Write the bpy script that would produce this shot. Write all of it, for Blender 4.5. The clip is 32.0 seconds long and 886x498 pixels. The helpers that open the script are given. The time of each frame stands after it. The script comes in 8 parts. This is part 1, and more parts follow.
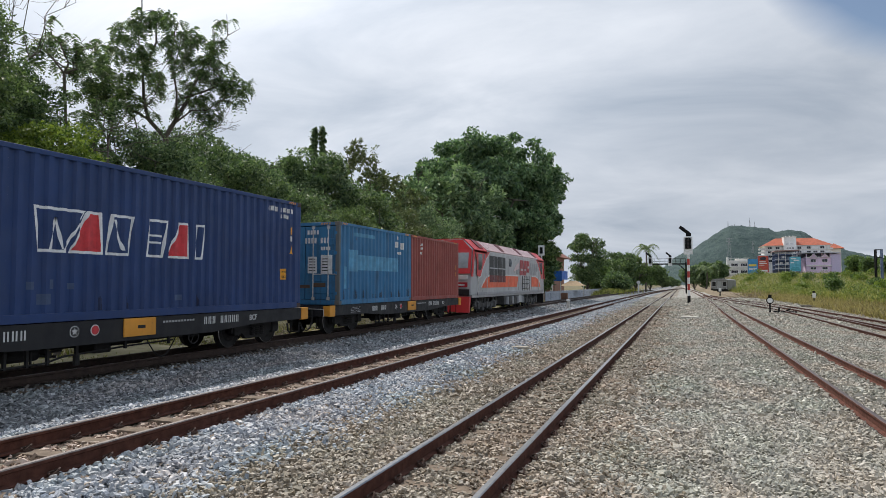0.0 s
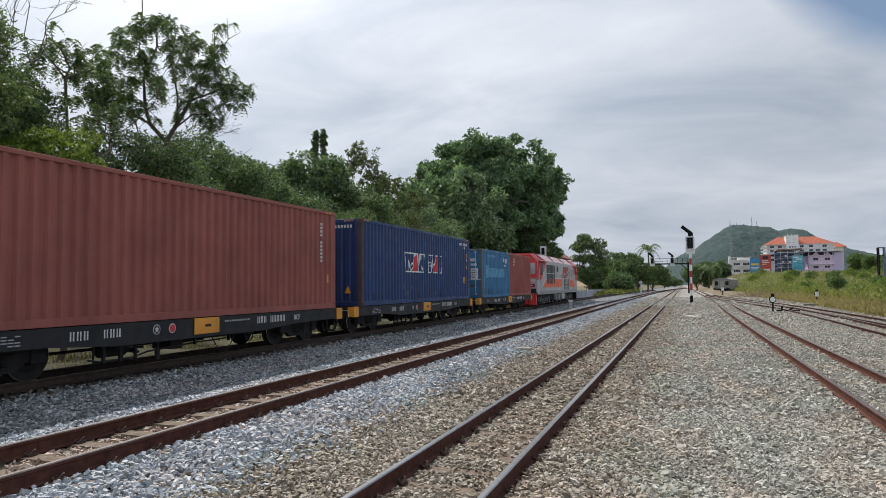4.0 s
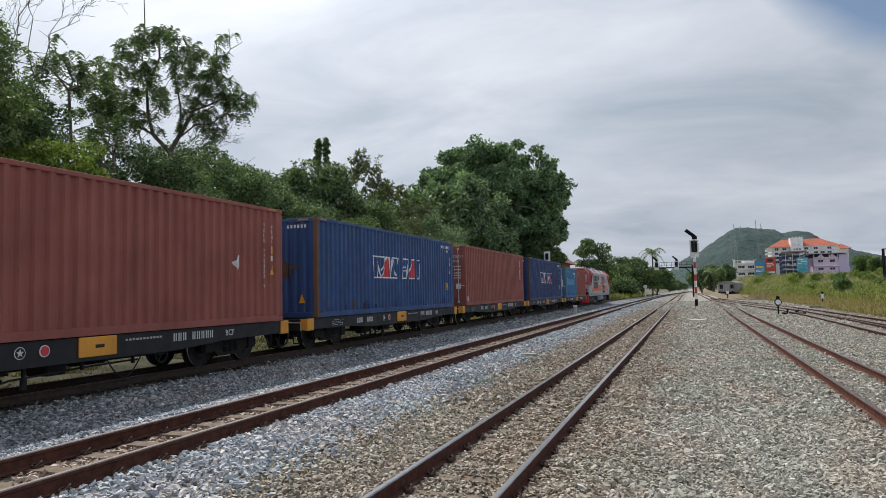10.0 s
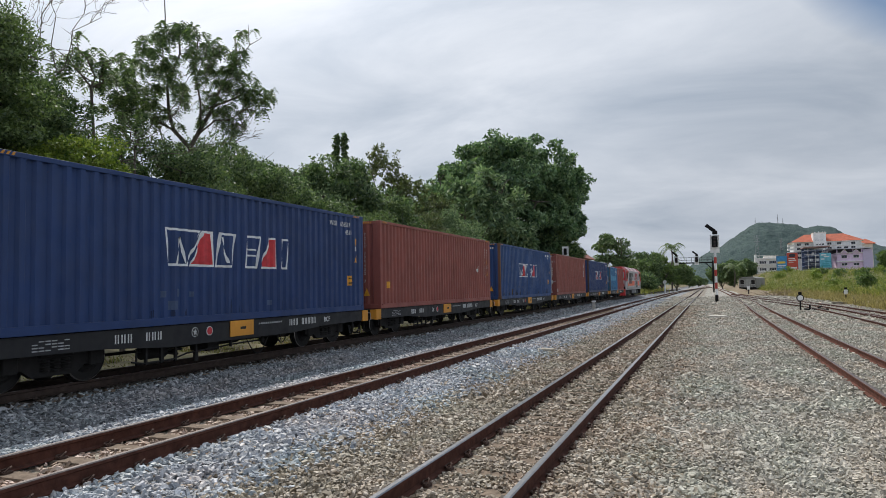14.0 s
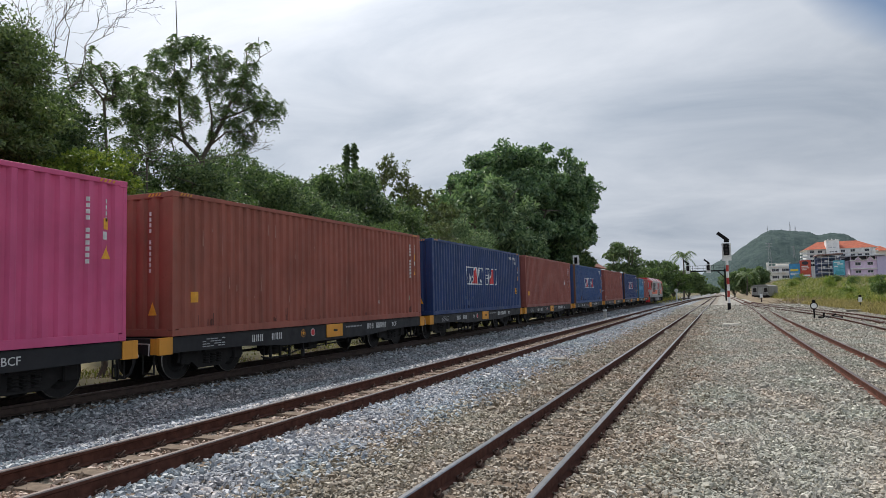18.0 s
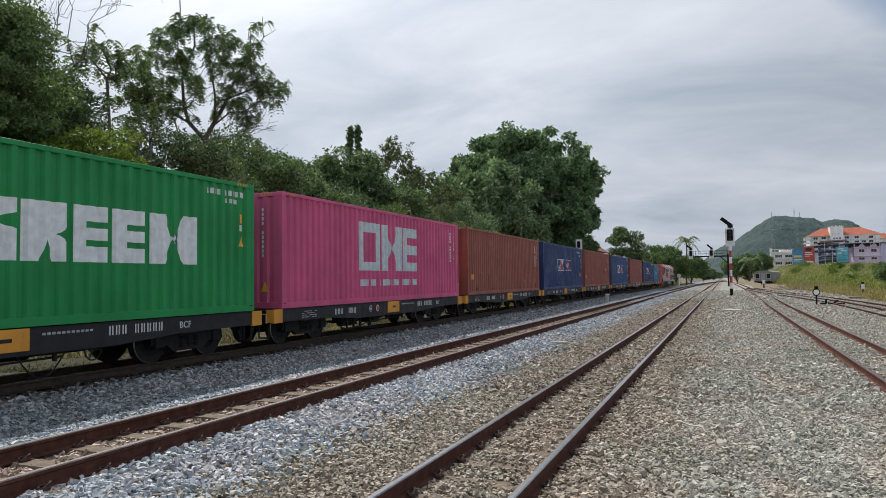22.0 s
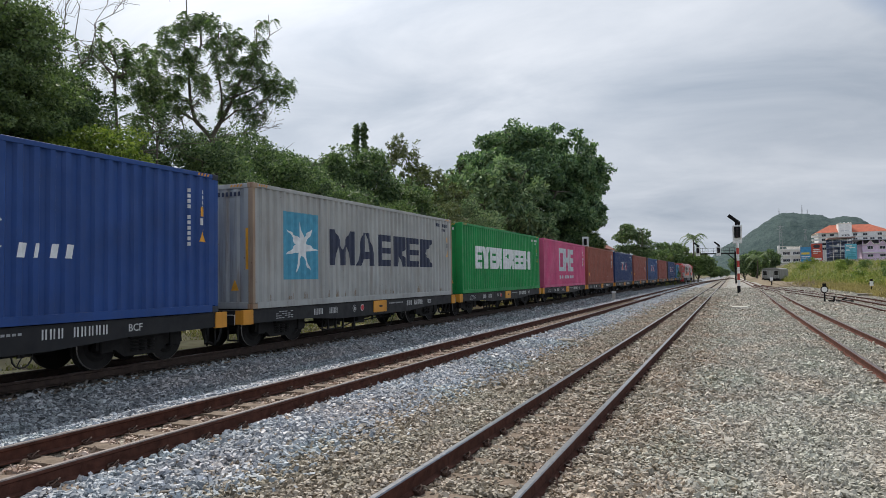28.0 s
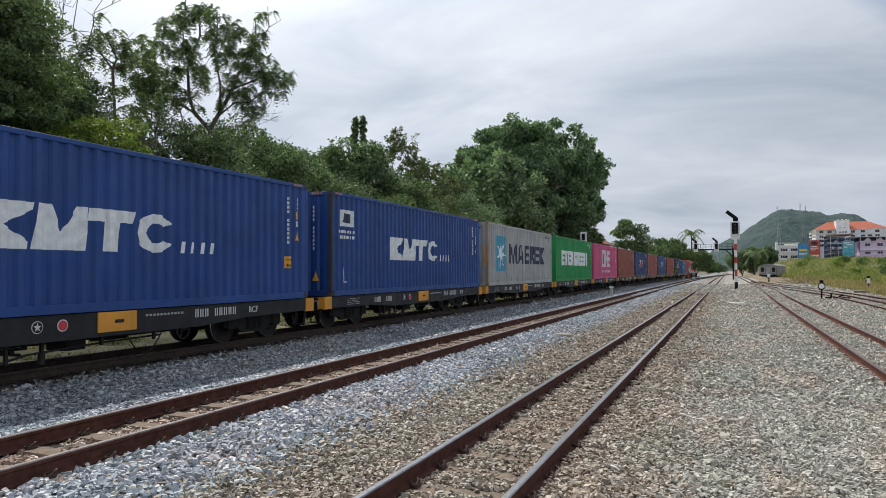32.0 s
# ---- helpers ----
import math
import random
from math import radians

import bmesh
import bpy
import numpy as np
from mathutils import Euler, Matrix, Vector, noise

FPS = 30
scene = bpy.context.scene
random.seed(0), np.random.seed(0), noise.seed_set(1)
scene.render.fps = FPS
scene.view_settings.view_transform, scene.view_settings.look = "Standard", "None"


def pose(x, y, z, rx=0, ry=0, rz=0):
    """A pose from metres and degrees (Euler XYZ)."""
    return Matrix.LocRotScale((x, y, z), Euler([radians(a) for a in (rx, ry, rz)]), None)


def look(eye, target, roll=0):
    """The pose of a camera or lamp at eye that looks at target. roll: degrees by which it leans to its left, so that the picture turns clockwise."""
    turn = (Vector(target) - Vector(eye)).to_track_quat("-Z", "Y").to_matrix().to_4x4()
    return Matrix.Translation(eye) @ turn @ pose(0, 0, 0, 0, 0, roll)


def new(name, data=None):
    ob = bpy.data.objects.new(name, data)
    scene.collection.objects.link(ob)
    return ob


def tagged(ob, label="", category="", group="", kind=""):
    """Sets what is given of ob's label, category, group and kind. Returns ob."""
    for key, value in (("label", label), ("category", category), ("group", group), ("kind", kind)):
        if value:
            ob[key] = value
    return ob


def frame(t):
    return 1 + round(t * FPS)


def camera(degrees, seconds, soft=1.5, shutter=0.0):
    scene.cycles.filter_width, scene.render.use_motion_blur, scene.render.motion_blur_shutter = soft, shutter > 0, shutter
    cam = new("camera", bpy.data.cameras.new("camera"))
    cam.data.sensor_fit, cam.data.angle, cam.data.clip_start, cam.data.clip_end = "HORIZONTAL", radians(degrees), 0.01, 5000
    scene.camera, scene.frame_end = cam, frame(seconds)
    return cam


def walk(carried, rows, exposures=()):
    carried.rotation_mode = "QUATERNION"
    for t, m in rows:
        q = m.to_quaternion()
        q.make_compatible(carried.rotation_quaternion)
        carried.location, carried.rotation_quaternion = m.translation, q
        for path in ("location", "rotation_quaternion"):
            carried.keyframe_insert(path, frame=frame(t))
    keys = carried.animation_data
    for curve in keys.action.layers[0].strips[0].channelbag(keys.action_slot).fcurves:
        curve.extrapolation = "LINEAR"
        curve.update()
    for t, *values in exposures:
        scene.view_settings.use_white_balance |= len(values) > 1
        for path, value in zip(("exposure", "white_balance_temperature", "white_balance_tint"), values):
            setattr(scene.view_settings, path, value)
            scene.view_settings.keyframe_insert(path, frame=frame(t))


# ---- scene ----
SECONDS = 32.0
cam = camera(65.0, SECONDS, soft=0.6)
EYE_Z = 1.742
# the hand-held camera turns on one spot
PATH = [
    (0.0, pose(0, 0, EYE_Z, 92.89, -0.01, 18.97)),
    (0.5, pose(0, 0, EYE_Z, 93.03, 0.02, 19.25)),
    (1.0, pose(0, 0, EYE_Z, 93.06, 0.04, 19.72)),
    (1.5, pose(0, 0, EYE_Z, 92.85, 0.02, 20.02)),
    (2.0, pose(0, 0, EYE_Z, 92.97, 0.17, 20.09)),
    (2.5, pose(0, 0, EYE_Z, 92.98, 0.18, 19.89)),
    (3.0, pose(0, 0, EYE_Z, 92.83, 0.33, 19.65)),
    (3.5, pose(0, 0, EYE_Z, 92.93, 0.46, 19.12)),
    (5.5, pose(0, 0, EYE_Z, 93.37, 0.55, 19.35)),
    (6.0, pose(0, 0, EYE_Z, 93.54, 0.66, 19.04)),
    (6.5, pose(0, 0, EYE_Z, 93.74, 0.97, 18.61)),
    (7.0, pose(0, 0, EYE_Z, 93.79, 1.04, 18.27)),
    (7.5, pose(0, 0, EYE_Z, 93.80, 0.95, 18.89)),
    (8.0, pose(0, 0, EYE_Z, 93.71, 0.77, 19.02)),
    (8.5, pose(0, 0, EYE_Z, 93.79, 0.66, 19.16)),
    (9.0, pose(0, 0, EYE_Z, 93.90, 0.76, 19.28)),
    (9.5, pose(0, 0, EYE_Z, 93.77, 0.89, 19.45)),
    (10.0, pose(0, 0, EYE_Z, 93.58, 1.16, 19.49)),
    (10.5, pose(0, 0, EYE_Z, 93.51, 1.03, 19.86)),
    (11.0, pose(0, 0, EYE_Z, 93.49, 0.83, 20.17)),
    (11.5, pose(0, 0, EYE_Z, 93.64, 0.85, 20.56)),
    (12.0, pose(0, 0, EYE_Z, 93.50, 0.86, 20.66)),
    (12.5, pose(0, 0, EYE_Z, 93.67, 0.91, 20.73)),
    (13.0, pose(0, 0, EYE_Z, 93.60, 1.04, 20.92)),
    (13.5, pose(0, 0, EYE_Z, 93.32, 1.20, 20.80)),
    (14.0, pose(0, 0, EYE_Z, 93.19, 1.03, 20.96)),
    (14.5, pose(0, 0, EYE_Z, 93.29, 1.16, 20.99)),
    (16.5, pose(0, 0, EYE_Z, 93.99, 1.27, 21.50)),
    (17.0, pose(0, 0, EYE_Z, 94.03, 1.27, 21.48)),
    (17.5, pose(0, 0, EYE_Z, 94.00, 1.23, 21.75)),
    (18.0, pose(0, 0, EYE_Z, 94.00, 1.32, 21.82)),
    (18.5, pose(0, 0, EYE_Z, 94.16, 1.17, 21.93)),
    (19.0, pose(0, 0, EYE_Z, 94.31, 1.16, 21.85)),
    (19.5, pose(0, 0, EYE_Z, 94.12, 1.22, 21.97)),
    (20.0, pose(0, 0, EYE_Z, 93.50, 1.20, 21.87)),
    (20.5, pose(0, 0, EYE_Z, 93.25, 0.92, 21.95)),
    (21.0, pose(0, 0, EYE_Z, 92.83, 0.79, 21.94)),
    (21.5, pose(0, 0, EYE_Z, 92.77, 0.86, 22.12)),
    (22.0, pose(0, 0, EYE_Z, 92.58, 0.74, 22.02)),
    (22.5, pose(0, 0, EYE_Z, 92.61, 0.48, 21.96)),
    (23.0, pose(0, 0, EYE_Z, 92.48, 0.82, 21.57)),
    (23.5, pose(0, 0, EYE_Z, 92.85, 0.98, 21.74)),
    (24.0, pose(0, 0, EYE_Z, 92.76, 1.02, 21.82)),
    (24.5, pose(0, 0, EYE_Z, 92.74, 0.43, 21.55)),
    (26.5, pose(0, 0, EYE_Z, 92.88, 0.62, 21.97)),
    (27.0, pose(0, 0, EYE_Z, 92.69, 0.81, 22.38)),
    (27.5, pose(0, 0, EYE_Z, 92.32, 0.80, 22.44)),
    (28.0, pose(0, 0, EYE_Z, 92.39, 0.81, 22.54)),
    (28.5, pose(0, 0, EYE_Z, 92.53, 0.57, 22.55)),
    (29.0, pose(0, 0, EYE_Z, 92.50, 0.52, 22.55)),
    (29.5, pose(0, 0, EYE_Z, 92.87, 0.56, 22.46)),
    (30.0, pose(0, 0, EYE_Z, 91.87, 0.36, 22.83)),
    (30.5, pose(0, 0, EYE_Z, 91.75, 0.32, 22.71)),
    (31.0, pose(0, 0, EYE_Z, 91.83, 0.33, 22.52)),
    (31.5, pose(0, 0, EYE_Z, 92.01, 0.33, 22.44)),
    (32.0, pose(0, 0, EYE_Z, 91.89, 0.38, 22.37)),
]
walk(cam, PATH, exposures=[(0.0, 0.07), (4.0, 0.07), (6.5, 0.0), (20.0, -0.01), (25.0, 0.03), (29.0, 0.05), (32.0, 0.11)])

# ---------------------------------------------------------------- sky and sun
SUN_ELEVATION, SUN_TURN = 50.0, -44.0      # degrees; the sun stands high behind the train, through thin cloud

SUN_WAY = Vector((math.cos(radians(SUN_ELEVATION)) * math.sin(radians(SUN_TURN)), math.cos(radians(SUN_ELEVATION)) * math.cos(radians(SUN_TURN)), math.sin(radians(SUN_ELEVATION))))


def make_world():
    world = bpy.data.worlds.new("overcast_sky")
    scene.world = world
    world.use_nodes = True
    nt = world.node_tree
    nt.nodes.clear()
    N = nt.nodes.new
    L = nt.links.new
    out, bg = N("ShaderNodeOutputWorld"), N("ShaderNodeBackground")
    sky = N("ShaderNodeTexSky")
    sky.sky_type, sky.sun_disc = "NISHITA", False
    sky.sun_elevation, sky.sun_rotation = radians(SUN_ELEVATION), radians(SUN_TURN)
    skymul = N("ShaderNodeVectorMath")
    skymul.operation = "SCALE"
    skymul.inputs["Scale"].default_value = 0.085
    L(sky.outputs[0], skymul.inputs[0])
    coord, sep = N("ShaderNodeTexCoord"), N("ShaderNodeSeparateXYZ")
    L(coord.outputs["Generated"], sep.inputs[0])
    up = N("ShaderNodeMath")
    up.operation, up.inputs[1].default_value = "MAXIMUM", 0.0
    L(sep.outputs["Z"], up.inputs[0])
    lift = N("ShaderNodeMath")
    lift.operation, lift.inputs[1].default_value = "ADD", 0.26
    L(up.outputs[0], lift.inputs[0])
    dx, dy = N("ShaderNodeMath"), N("ShaderNodeMath")
    for node, axis in ((dx, "X"), (dy, "Y")):
        node.operation = "DIVIDE"
        L(sep.outputs[axis], node.inputs[0])
        L(lift.outputs[0], node.inputs[1])
    flat = N("ShaderNodeCombineXYZ")
    L(dx.outputs[0], flat.inputs[0])
    L(dy.outputs[0], flat.inputs[1])
    turn = N("ShaderNodeMapping")
    turn.inputs["Rotation"].default_value = (0, 0, radians(-32))
    turn.inputs["Scale"].default_value = (0.75, 1.15, 1)
    L(flat.outputs[0], turn.inputs[0])
    big, small = N("ShaderNodeTexNoise"), N("ShaderNodeTexNoise")
    big.inputs["Scale"].default_value, big.inputs["Detail"].default_value, big.inputs["Roughness"].default_value = 0.5, 6, 0.5
    small.inputs["Scale"].default_value, small.inputs["Detail"].default_value, small.inputs["Roughness"].default_value = 1.9, 9, 0.56
    small.inputs["Distortion"].default_value = 0.5
    L(turn.outputs[0], big.inputs["Vector"])
    L(turn.outputs[0], small.inputs["Vector"])
    # how closed the cloud is: nearly everywhere, with a blue gap high above the hotel
    gap = N("ShaderNodeVectorMath")
    gap.operation = "DOT_PRODUCT"
    gap.inputs[1].default_value = Vector((0.321, 0.795, 0.515)).normalized()
    L(coord.outputs["Generated"], gap.inputs[0])
    gapr = N("ShaderNodeMapRange")
    gapr.interpolation_type = "SMOOTHSTEP"
    gapr.inputs["From Min"].default_value, gapr.inputs["From Max"].default_value = 0.93, 0.985
    gapr.inputs["To Min"].default_value, gapr.inputs["To Max"].default_value = 0.0, 0.74
    L(gap.outputs["Value"], gapr.inputs["Value"])
    cover = N("ShaderNodeMapRange")
    cover.inputs["From Min"].default_value, cover.inputs["From Max"].default_value = -0.04, 0.22
    sub = N("ShaderNodeMath")
    sub.operation = "SUBTRACT"
    L(big.outputs["Fac"], sub.inputs[0])
    L(gapr.outputs[0], sub.inputs[1])
    L(sub.outputs[0], cover.inputs["Value"])
    tone = N("ShaderNodeValToRGB")
    tone.color_ramp.elements[0].position, tone.color_ramp.elements[0].color = 0.25, (0.385, 0.45, 0.545, 1)
    tone.color_ramp.elements[1].position, tone.color_ramp.elements[1].color = 0.75, (0.71, 0.755, 0.83, 1)
    L(small.outputs["Fac"], tone.inputs[0])
    near = N("ShaderNodeVectorMath")
    near.operation = "DOT_PRODUCT"
    near.inputs[1].default_value = SUN_WAY
    L(coord.outputs["Generated"], near.inputs[0])
    half = N("ShaderNodeMapRange")
    half.inputs["From Min"].default_value, half.inputs["From Max"].default_value = -1.0, 1.0
    L(near.outputs["Value"], half.inputs["Value"])
    share = N("ShaderNodeValToRGB")
    share.color_ramp.interpolation = "EASE"
    for p in (0.2, 0.5, 0.65, 0.79, 0.9):
        share.color_ramp.elements.new(p)
    rows = ((0.0, 0.95, 0), (0.3, 1.12, 0), (0.55, 0.98, 0), (0.75, 0.87, 0), (0.89, 1.14, 0.01), (0.945, 1.60, 0.04), (1.0, 1.66, 0.05))
    for e, (p, k, warm) in zip(share.color_ramp.elements, rows):
        e.position, e.color = p, (k * (1 + warm) / 1.75, k / 1.75, k * (1 - warm) / 1.75, 1)
    L(half.outputs[0], share.inputs[0])
    glow = N("ShaderNodeVectorMath")
    glow.operation = "MULTIPLY"
    L(share.outputs[0], glow.inputs[0])
    L(tone.outputs[0], glow.inputs[1])
    # thicker, darker cloud towards the south
    south = N("ShaderNodeMapRange")
    south.interpolation_type = "SMOOTHSTEP"
    south.inputs["From Min"].default_value, south.inputs["From Max"].default_value = -0.7, 0.3
    south.inputs["To Min"].default_value, south.inputs["To Max"].default_value = 0.95, 1.0
    L(sep.outputs["Y"], south.inputs["Value"])
    both = N("ShaderNodeMath")
    both.operation, both.inputs[0].default_value = "MULTIPLY", 1.75
    L(south.outputs[0], both.inputs[1])
    lit = N("ShaderNodeVectorMath")
    lit.operation = "SCALE"
    L(glow.outputs[0], lit.inputs[0])
    L(both.outputs[0], lit.inputs["Scale"])
    mix = N("ShaderNodeMix")
    mix.data_type = "RGBA"
    L(cover.outputs[0], mix.inputs["Factor"])
    L(skymul.outputs[0], mix.inputs["A"])
    L(lit.outputs[0], mix.inputs["B"])
    bg.inputs["Strength"].default_value = 1.0
    L(mix.outputs["Result"], bg.inputs["Color"])
    L(bg.outputs[0], out.inputs[0])


make_world()
sun = new("sun", bpy.data.lights.new("sun", "SUN"))
sun.data.energy, sun.data.angle, sun.data.color = 3.1, radians(10), (1.0, 0.94, 0.85)
sun.matrix_world = look((0, 0, 0), -SUN_WAY)


# ---------------------------------------------------------------- materials
MATS = {}


def material(name):
    m = bpy.data.materials.new(name)
    m.use_nodes = True
    nt = m.node_tree
    return m, nt, nt.nodes["Principled BSDF"], nt.nodes.new, nt.links.new


def ramp(N, L, source, stops):
    r = N("ShaderNodeValToRGB")
    while len(r.color_ramp.elements) < len(stops):
        r.color_ramp.elements.new(0.5)
    for e, (p, c) in zip(r.color_ramp.elements, stops):
        e.position, e.color = p, (*c, 1)
    L(source, r.inputs[0])
    return r.outputs[0]


def noise_tex(N, L, scale, detail=5, rough=0.55, stretch=(1, 1, 1), space="Object"):
    c, mp, t = N("ShaderNodeTexCoord"), N("ShaderNodeMapping"), N("ShaderNodeTexNoise")
    mp.inputs["Scale"].default_value = stretch
    t.inputs["Scale"].default_value, t.inputs["Detail"].default_value, t.inputs["Roughness"].default_value = scale, detail, rough
    L(c.outputs[space], mp.inputs[0])
    L(mp.outputs[0], t.inputs["Vector"])
    return t.outputs["Fac"]


def mixed(N, L, fac, a, b, blend="MIX"):
    m = N("ShaderNodeMix")
    m.data_type, m.blend_type = "RGBA", blend
    for key, v in (("Factor", fac), ("A", a), ("B", b)):
        if isinstance(v, (int, float)):
            m.inputs[key].default_value = v
        elif isinstance(v, tuple):
            m.inputs[key].default_value = (*v, 1)
        else:
            L(v, m.inputs[key])
    return m.outputs["Result"]


def bump(N, L, height, strength, distance, bsdf):
    b = N("ShaderNodeBump")
    b.inputs["Strength"].default_value, b.inputs["Distance"].default_value = strength, distance
    L(height, b.inputs["Height"])
    L(b.outputs[0], bsdf.inputs["Normal"])


def shade(c, k):
    return tuple(min(1, x * k) for x in c)


def paint(name, color, rough=0.5, wear=0.5, dirt=(0.09, 0.065, 0.045), metal=0.0):
    """Painted steel: patchy fading, vertical dirt runs, small rust chips."""
    if name in MATS:
        return MATS[name]
    m, nt, b, N, L = material(name)
    fade = ramp(N, L, noise_tex(N, L, 0.9, 4), [(0.3, shade(color, 0.84)), (0.7, shade(color, 1.14))])
    runs = noise_tex(N, L, 1.6, 6, 0.6, (3.5, 3.5, 0.28))
    runf = ramp(N, L, runs, [(0.50, (0, 0, 0)), (0.78, (wear, wear, wear))])
    c = mixed(N, L, runf, fade, dirt)
    chips = ramp(N, L, noise_tex(N, L, 7.0, 6, 0.7), [(0.66, (0, 0, 0)), (0.70, (wear, wear, wear))])
    c = mixed(N, L, chips, c, (0.11, 0.05, 0.03))
    L(c, b.inputs["Base Color"])
    L(ramp(N, L, noise_tex(N, L, 3.0, 4), [(0.3, (rough - 0.1,) * 3), (0.7, (rough + 0.15,) * 3)]), b.inputs["Roughness"])
    b.inputs["Metallic"].default_value = metal
    b.inputs["Specular IOR Level"].default_value = 0.42
    bump(N, L, noise_tex(N, L, 2.2, 3), 0.25, 0.02, b)
    MATS[name] = m
    return m


def plain(name, color, rough=0.6, metal=0.0, vary=0.18, scale=6.0, lumps=0.0):
    """A nearly even surface with slight mottling."""
    if name in MATS:
        return MATS[name]
    m, nt, b, N, L = material(name)
    L(ramp(N, L, noise_tex(N, L, scale, 5), [(0.3, shade(color, 1 - vary)), (0.7, shade(color, 1 + vary))]), b.inputs["Base Color"])
    b.inputs["Roughness"].default_value, b.inputs["Metallic"].default_value = rough, metal
    if rough > 0.85:
        b.inputs["Specular IOR Level"].default_value = 0.2
    if lumps:
        bump(N, L, noise_tex(N, L, scale * 2, 5), lumps, 0.03, b)
    MATS[name] = m
    return m


def stone_mat(name, tones):
    """Crushed stone: every piece has its own tone."""
    m, nt, b, N, L = material(name)
    g = N("ShaderNodeNewGeometry")
    n = len(tones)
    base = ramp(N, L, g.outputs["Random Per Island"], [((i + 0.5) / n, c) for i, c in enumerate(tones)])
    grain = ramp(N, L, noise_tex(N, L, 60, 3), [(0.3, (0.75,) * 3), (0.7, (1.15,) * 3)])
    c = mixed(N, L, 1.0, base, grain, "MULTIPLY")
    drift = ramp(N, L, noise_tex(N, L, 0.7, 4), [(0.3, (0.86, 0.83, 0.80)), (0.7, (1.06, 1.06, 1.06))])
    c = mixed(N, L, 1.0, c, drift, "MULTIPLY")
    tint = ramp(N, L, noise_tex(N, L, 0.9, 5, 0.6, (1, 0.45, 1)), [(0.34, (0.93, 1.0, 0.97)), (0.5, (1.0, 1.0, 1.0)), (0.66, (1.10, 1.0, 0.94))])
    L(mixed(N, L, 1.0, c, tint, "MULTIPLY"), b.inputs["Base Color"])
    b.inputs["Roughness"].default_value = 0.62
    b.inputs["Specular IOR Level"].default_value = 0.5
    return m


def gravel_sheet(name, tones, dark):
    """Gravel seen from afar: cells of stone with dark gaps, in real relief."""
    m, nt, b, N, L = material(name)
    c = N("ShaderNodeTexCoord")
    v = N("ShaderNodeTexVoronoi")
    v.inputs["Scale"].default_value = 19.0
    L(c.outputs["Object"], v.inputs["Vector"])
    n = len(tones)
    sepr = N("ShaderNodeSeparateColor")
    L(v.outputs["Color"], sepr.inputs[0])
    base = ramp(N, L, sepr.outputs[0], [((i + 0.5) / n, t) for i, t in enumerate(tones)])
    gap = ramp(N, L, v.outputs["Distance"], [(0.30, (0, 0, 0)), (0.62, (0.8, 0.8, 0.8))])
    col = mixed(N, L, gap, base, dark)
    drift = ramp(N, L, noise_tex(N, L, 0.5, 6), [(0.3, (0.82, 0.80, 0.76)), (0.7, (1.1, 1.1, 1.1))])
    L(mixed(N, L, 1.0, col, drift, "MULTIPLY"), b.inputs["Base Color"])
    b.inputs["Roughness"].default_value = 0.68
    inv = N("ShaderNodeMath")
    inv.operation, inv.inputs[0].default_value = "SUBTRACT", 1.0
    L(v.outputs["Distance"], inv.inputs[1])
    bump(N, L, inv.outputs[0], 0.9, 0.035, b)
    return m


def leaf_mat(name, dark, light, hue=None):
    m, nt, b, N, L = material(name)
    g = N("ShaderNodeNewGeometry")
    tones = [(0.1, dark), (0.75, light)] + ([(1.0, hue)] if hue else [])
    tone = ramp(N, L, g.outputs["Random Per Island"], tones)
    patch = ramp(N, L, noise_tex(N, L, 0.45, 3), [(0.35, (0.66, 0.72, 0.70)), (0.7, (1.18, 1.2, 1.08))])
    L(mixed(N, L, 1.0, tone, patch, "MULTIPLY"), b.inputs["Base Color"])
    b.inputs["Roughness"].default_value = 0.52
    b.inputs["Transmission Weight"].default_value = 0.0
    # light through the blade
    tr, ad, out = N("ShaderNodeBsdfTranslucent"), N("ShaderNodeMixShader"), nt.nodes["Material Output"]
    L(mixed(N, L, 1.0, tone, (0.95, 1.15, 0.6), "MULTIPLY"), tr.inputs["Color"])
    ad.inputs[0].default_value = 0.32
    L(b.outputs[0], ad.inputs[1])
    L(tr.outputs[0], ad.inputs[2])
    L(ad.outputs[0], out.inputs["Surface"])
    return m


def bark_mat(name, a, b2):
    m, nt, b, N, L = material(name)
    t = noise_tex(N, L, 3.0, 6, 0.65, (3, 3, 0.6))
    L(ramp(N, L, t, [(0.3, a), (0.7, b2)]), b.inputs["Base Color"])
    b.inputs["Roughness"].default_value = 0.9
    bump(N, L, t, 0.6, 0.04, b)
    return m


TAN = [(0.281, 0.241, 0.174), (0.096, 0.086, 0.068), (0.486, 0.439, 0.360), (0.186, 0.158, 0.110), (0.609, 0.582, 0.517), (0.363, 0.323, 0.246)]
GREY = [(0.347, 0.339, 0.308), (0.174, 0.169, 0.153), (0.514, 0.503, 0.465), (0.284, 0.271, 0.229), (0.674, 0.661, 0.624), (0.410, 0.396, 0.359)]
FRESH = [(0.350, 0.396, 0.449), (0.142, 0.162, 0.195), (0.573, 0.620, 0.691), (0.402, 0.435, 0.469), (0.760, 0.760, 0.760), (0.285, 0.313, 0.346)]
# grey ballast tones lowered: the train's shade is put into the stone colour
SHADED = [(0.251, 0.276, 0.304), (0.094, 0.107, 0.121), (0.408, 0.435, 0.467), (0.261, 0.281, 0.294), (0.545, 0.568, 0.597), (0.178, 0.191, 0.213)]
TAN = [(r * 1.03, g * 0.98, b * 0.97) for r, g, b in TAN]
GREY = [(r * 1.07, g * 1.05, b * 1.0) for r, g, b in GREY]
FRESH = [(r * 0.97, g * 0.98, b * 1.0) for r, g, b in FRESH]
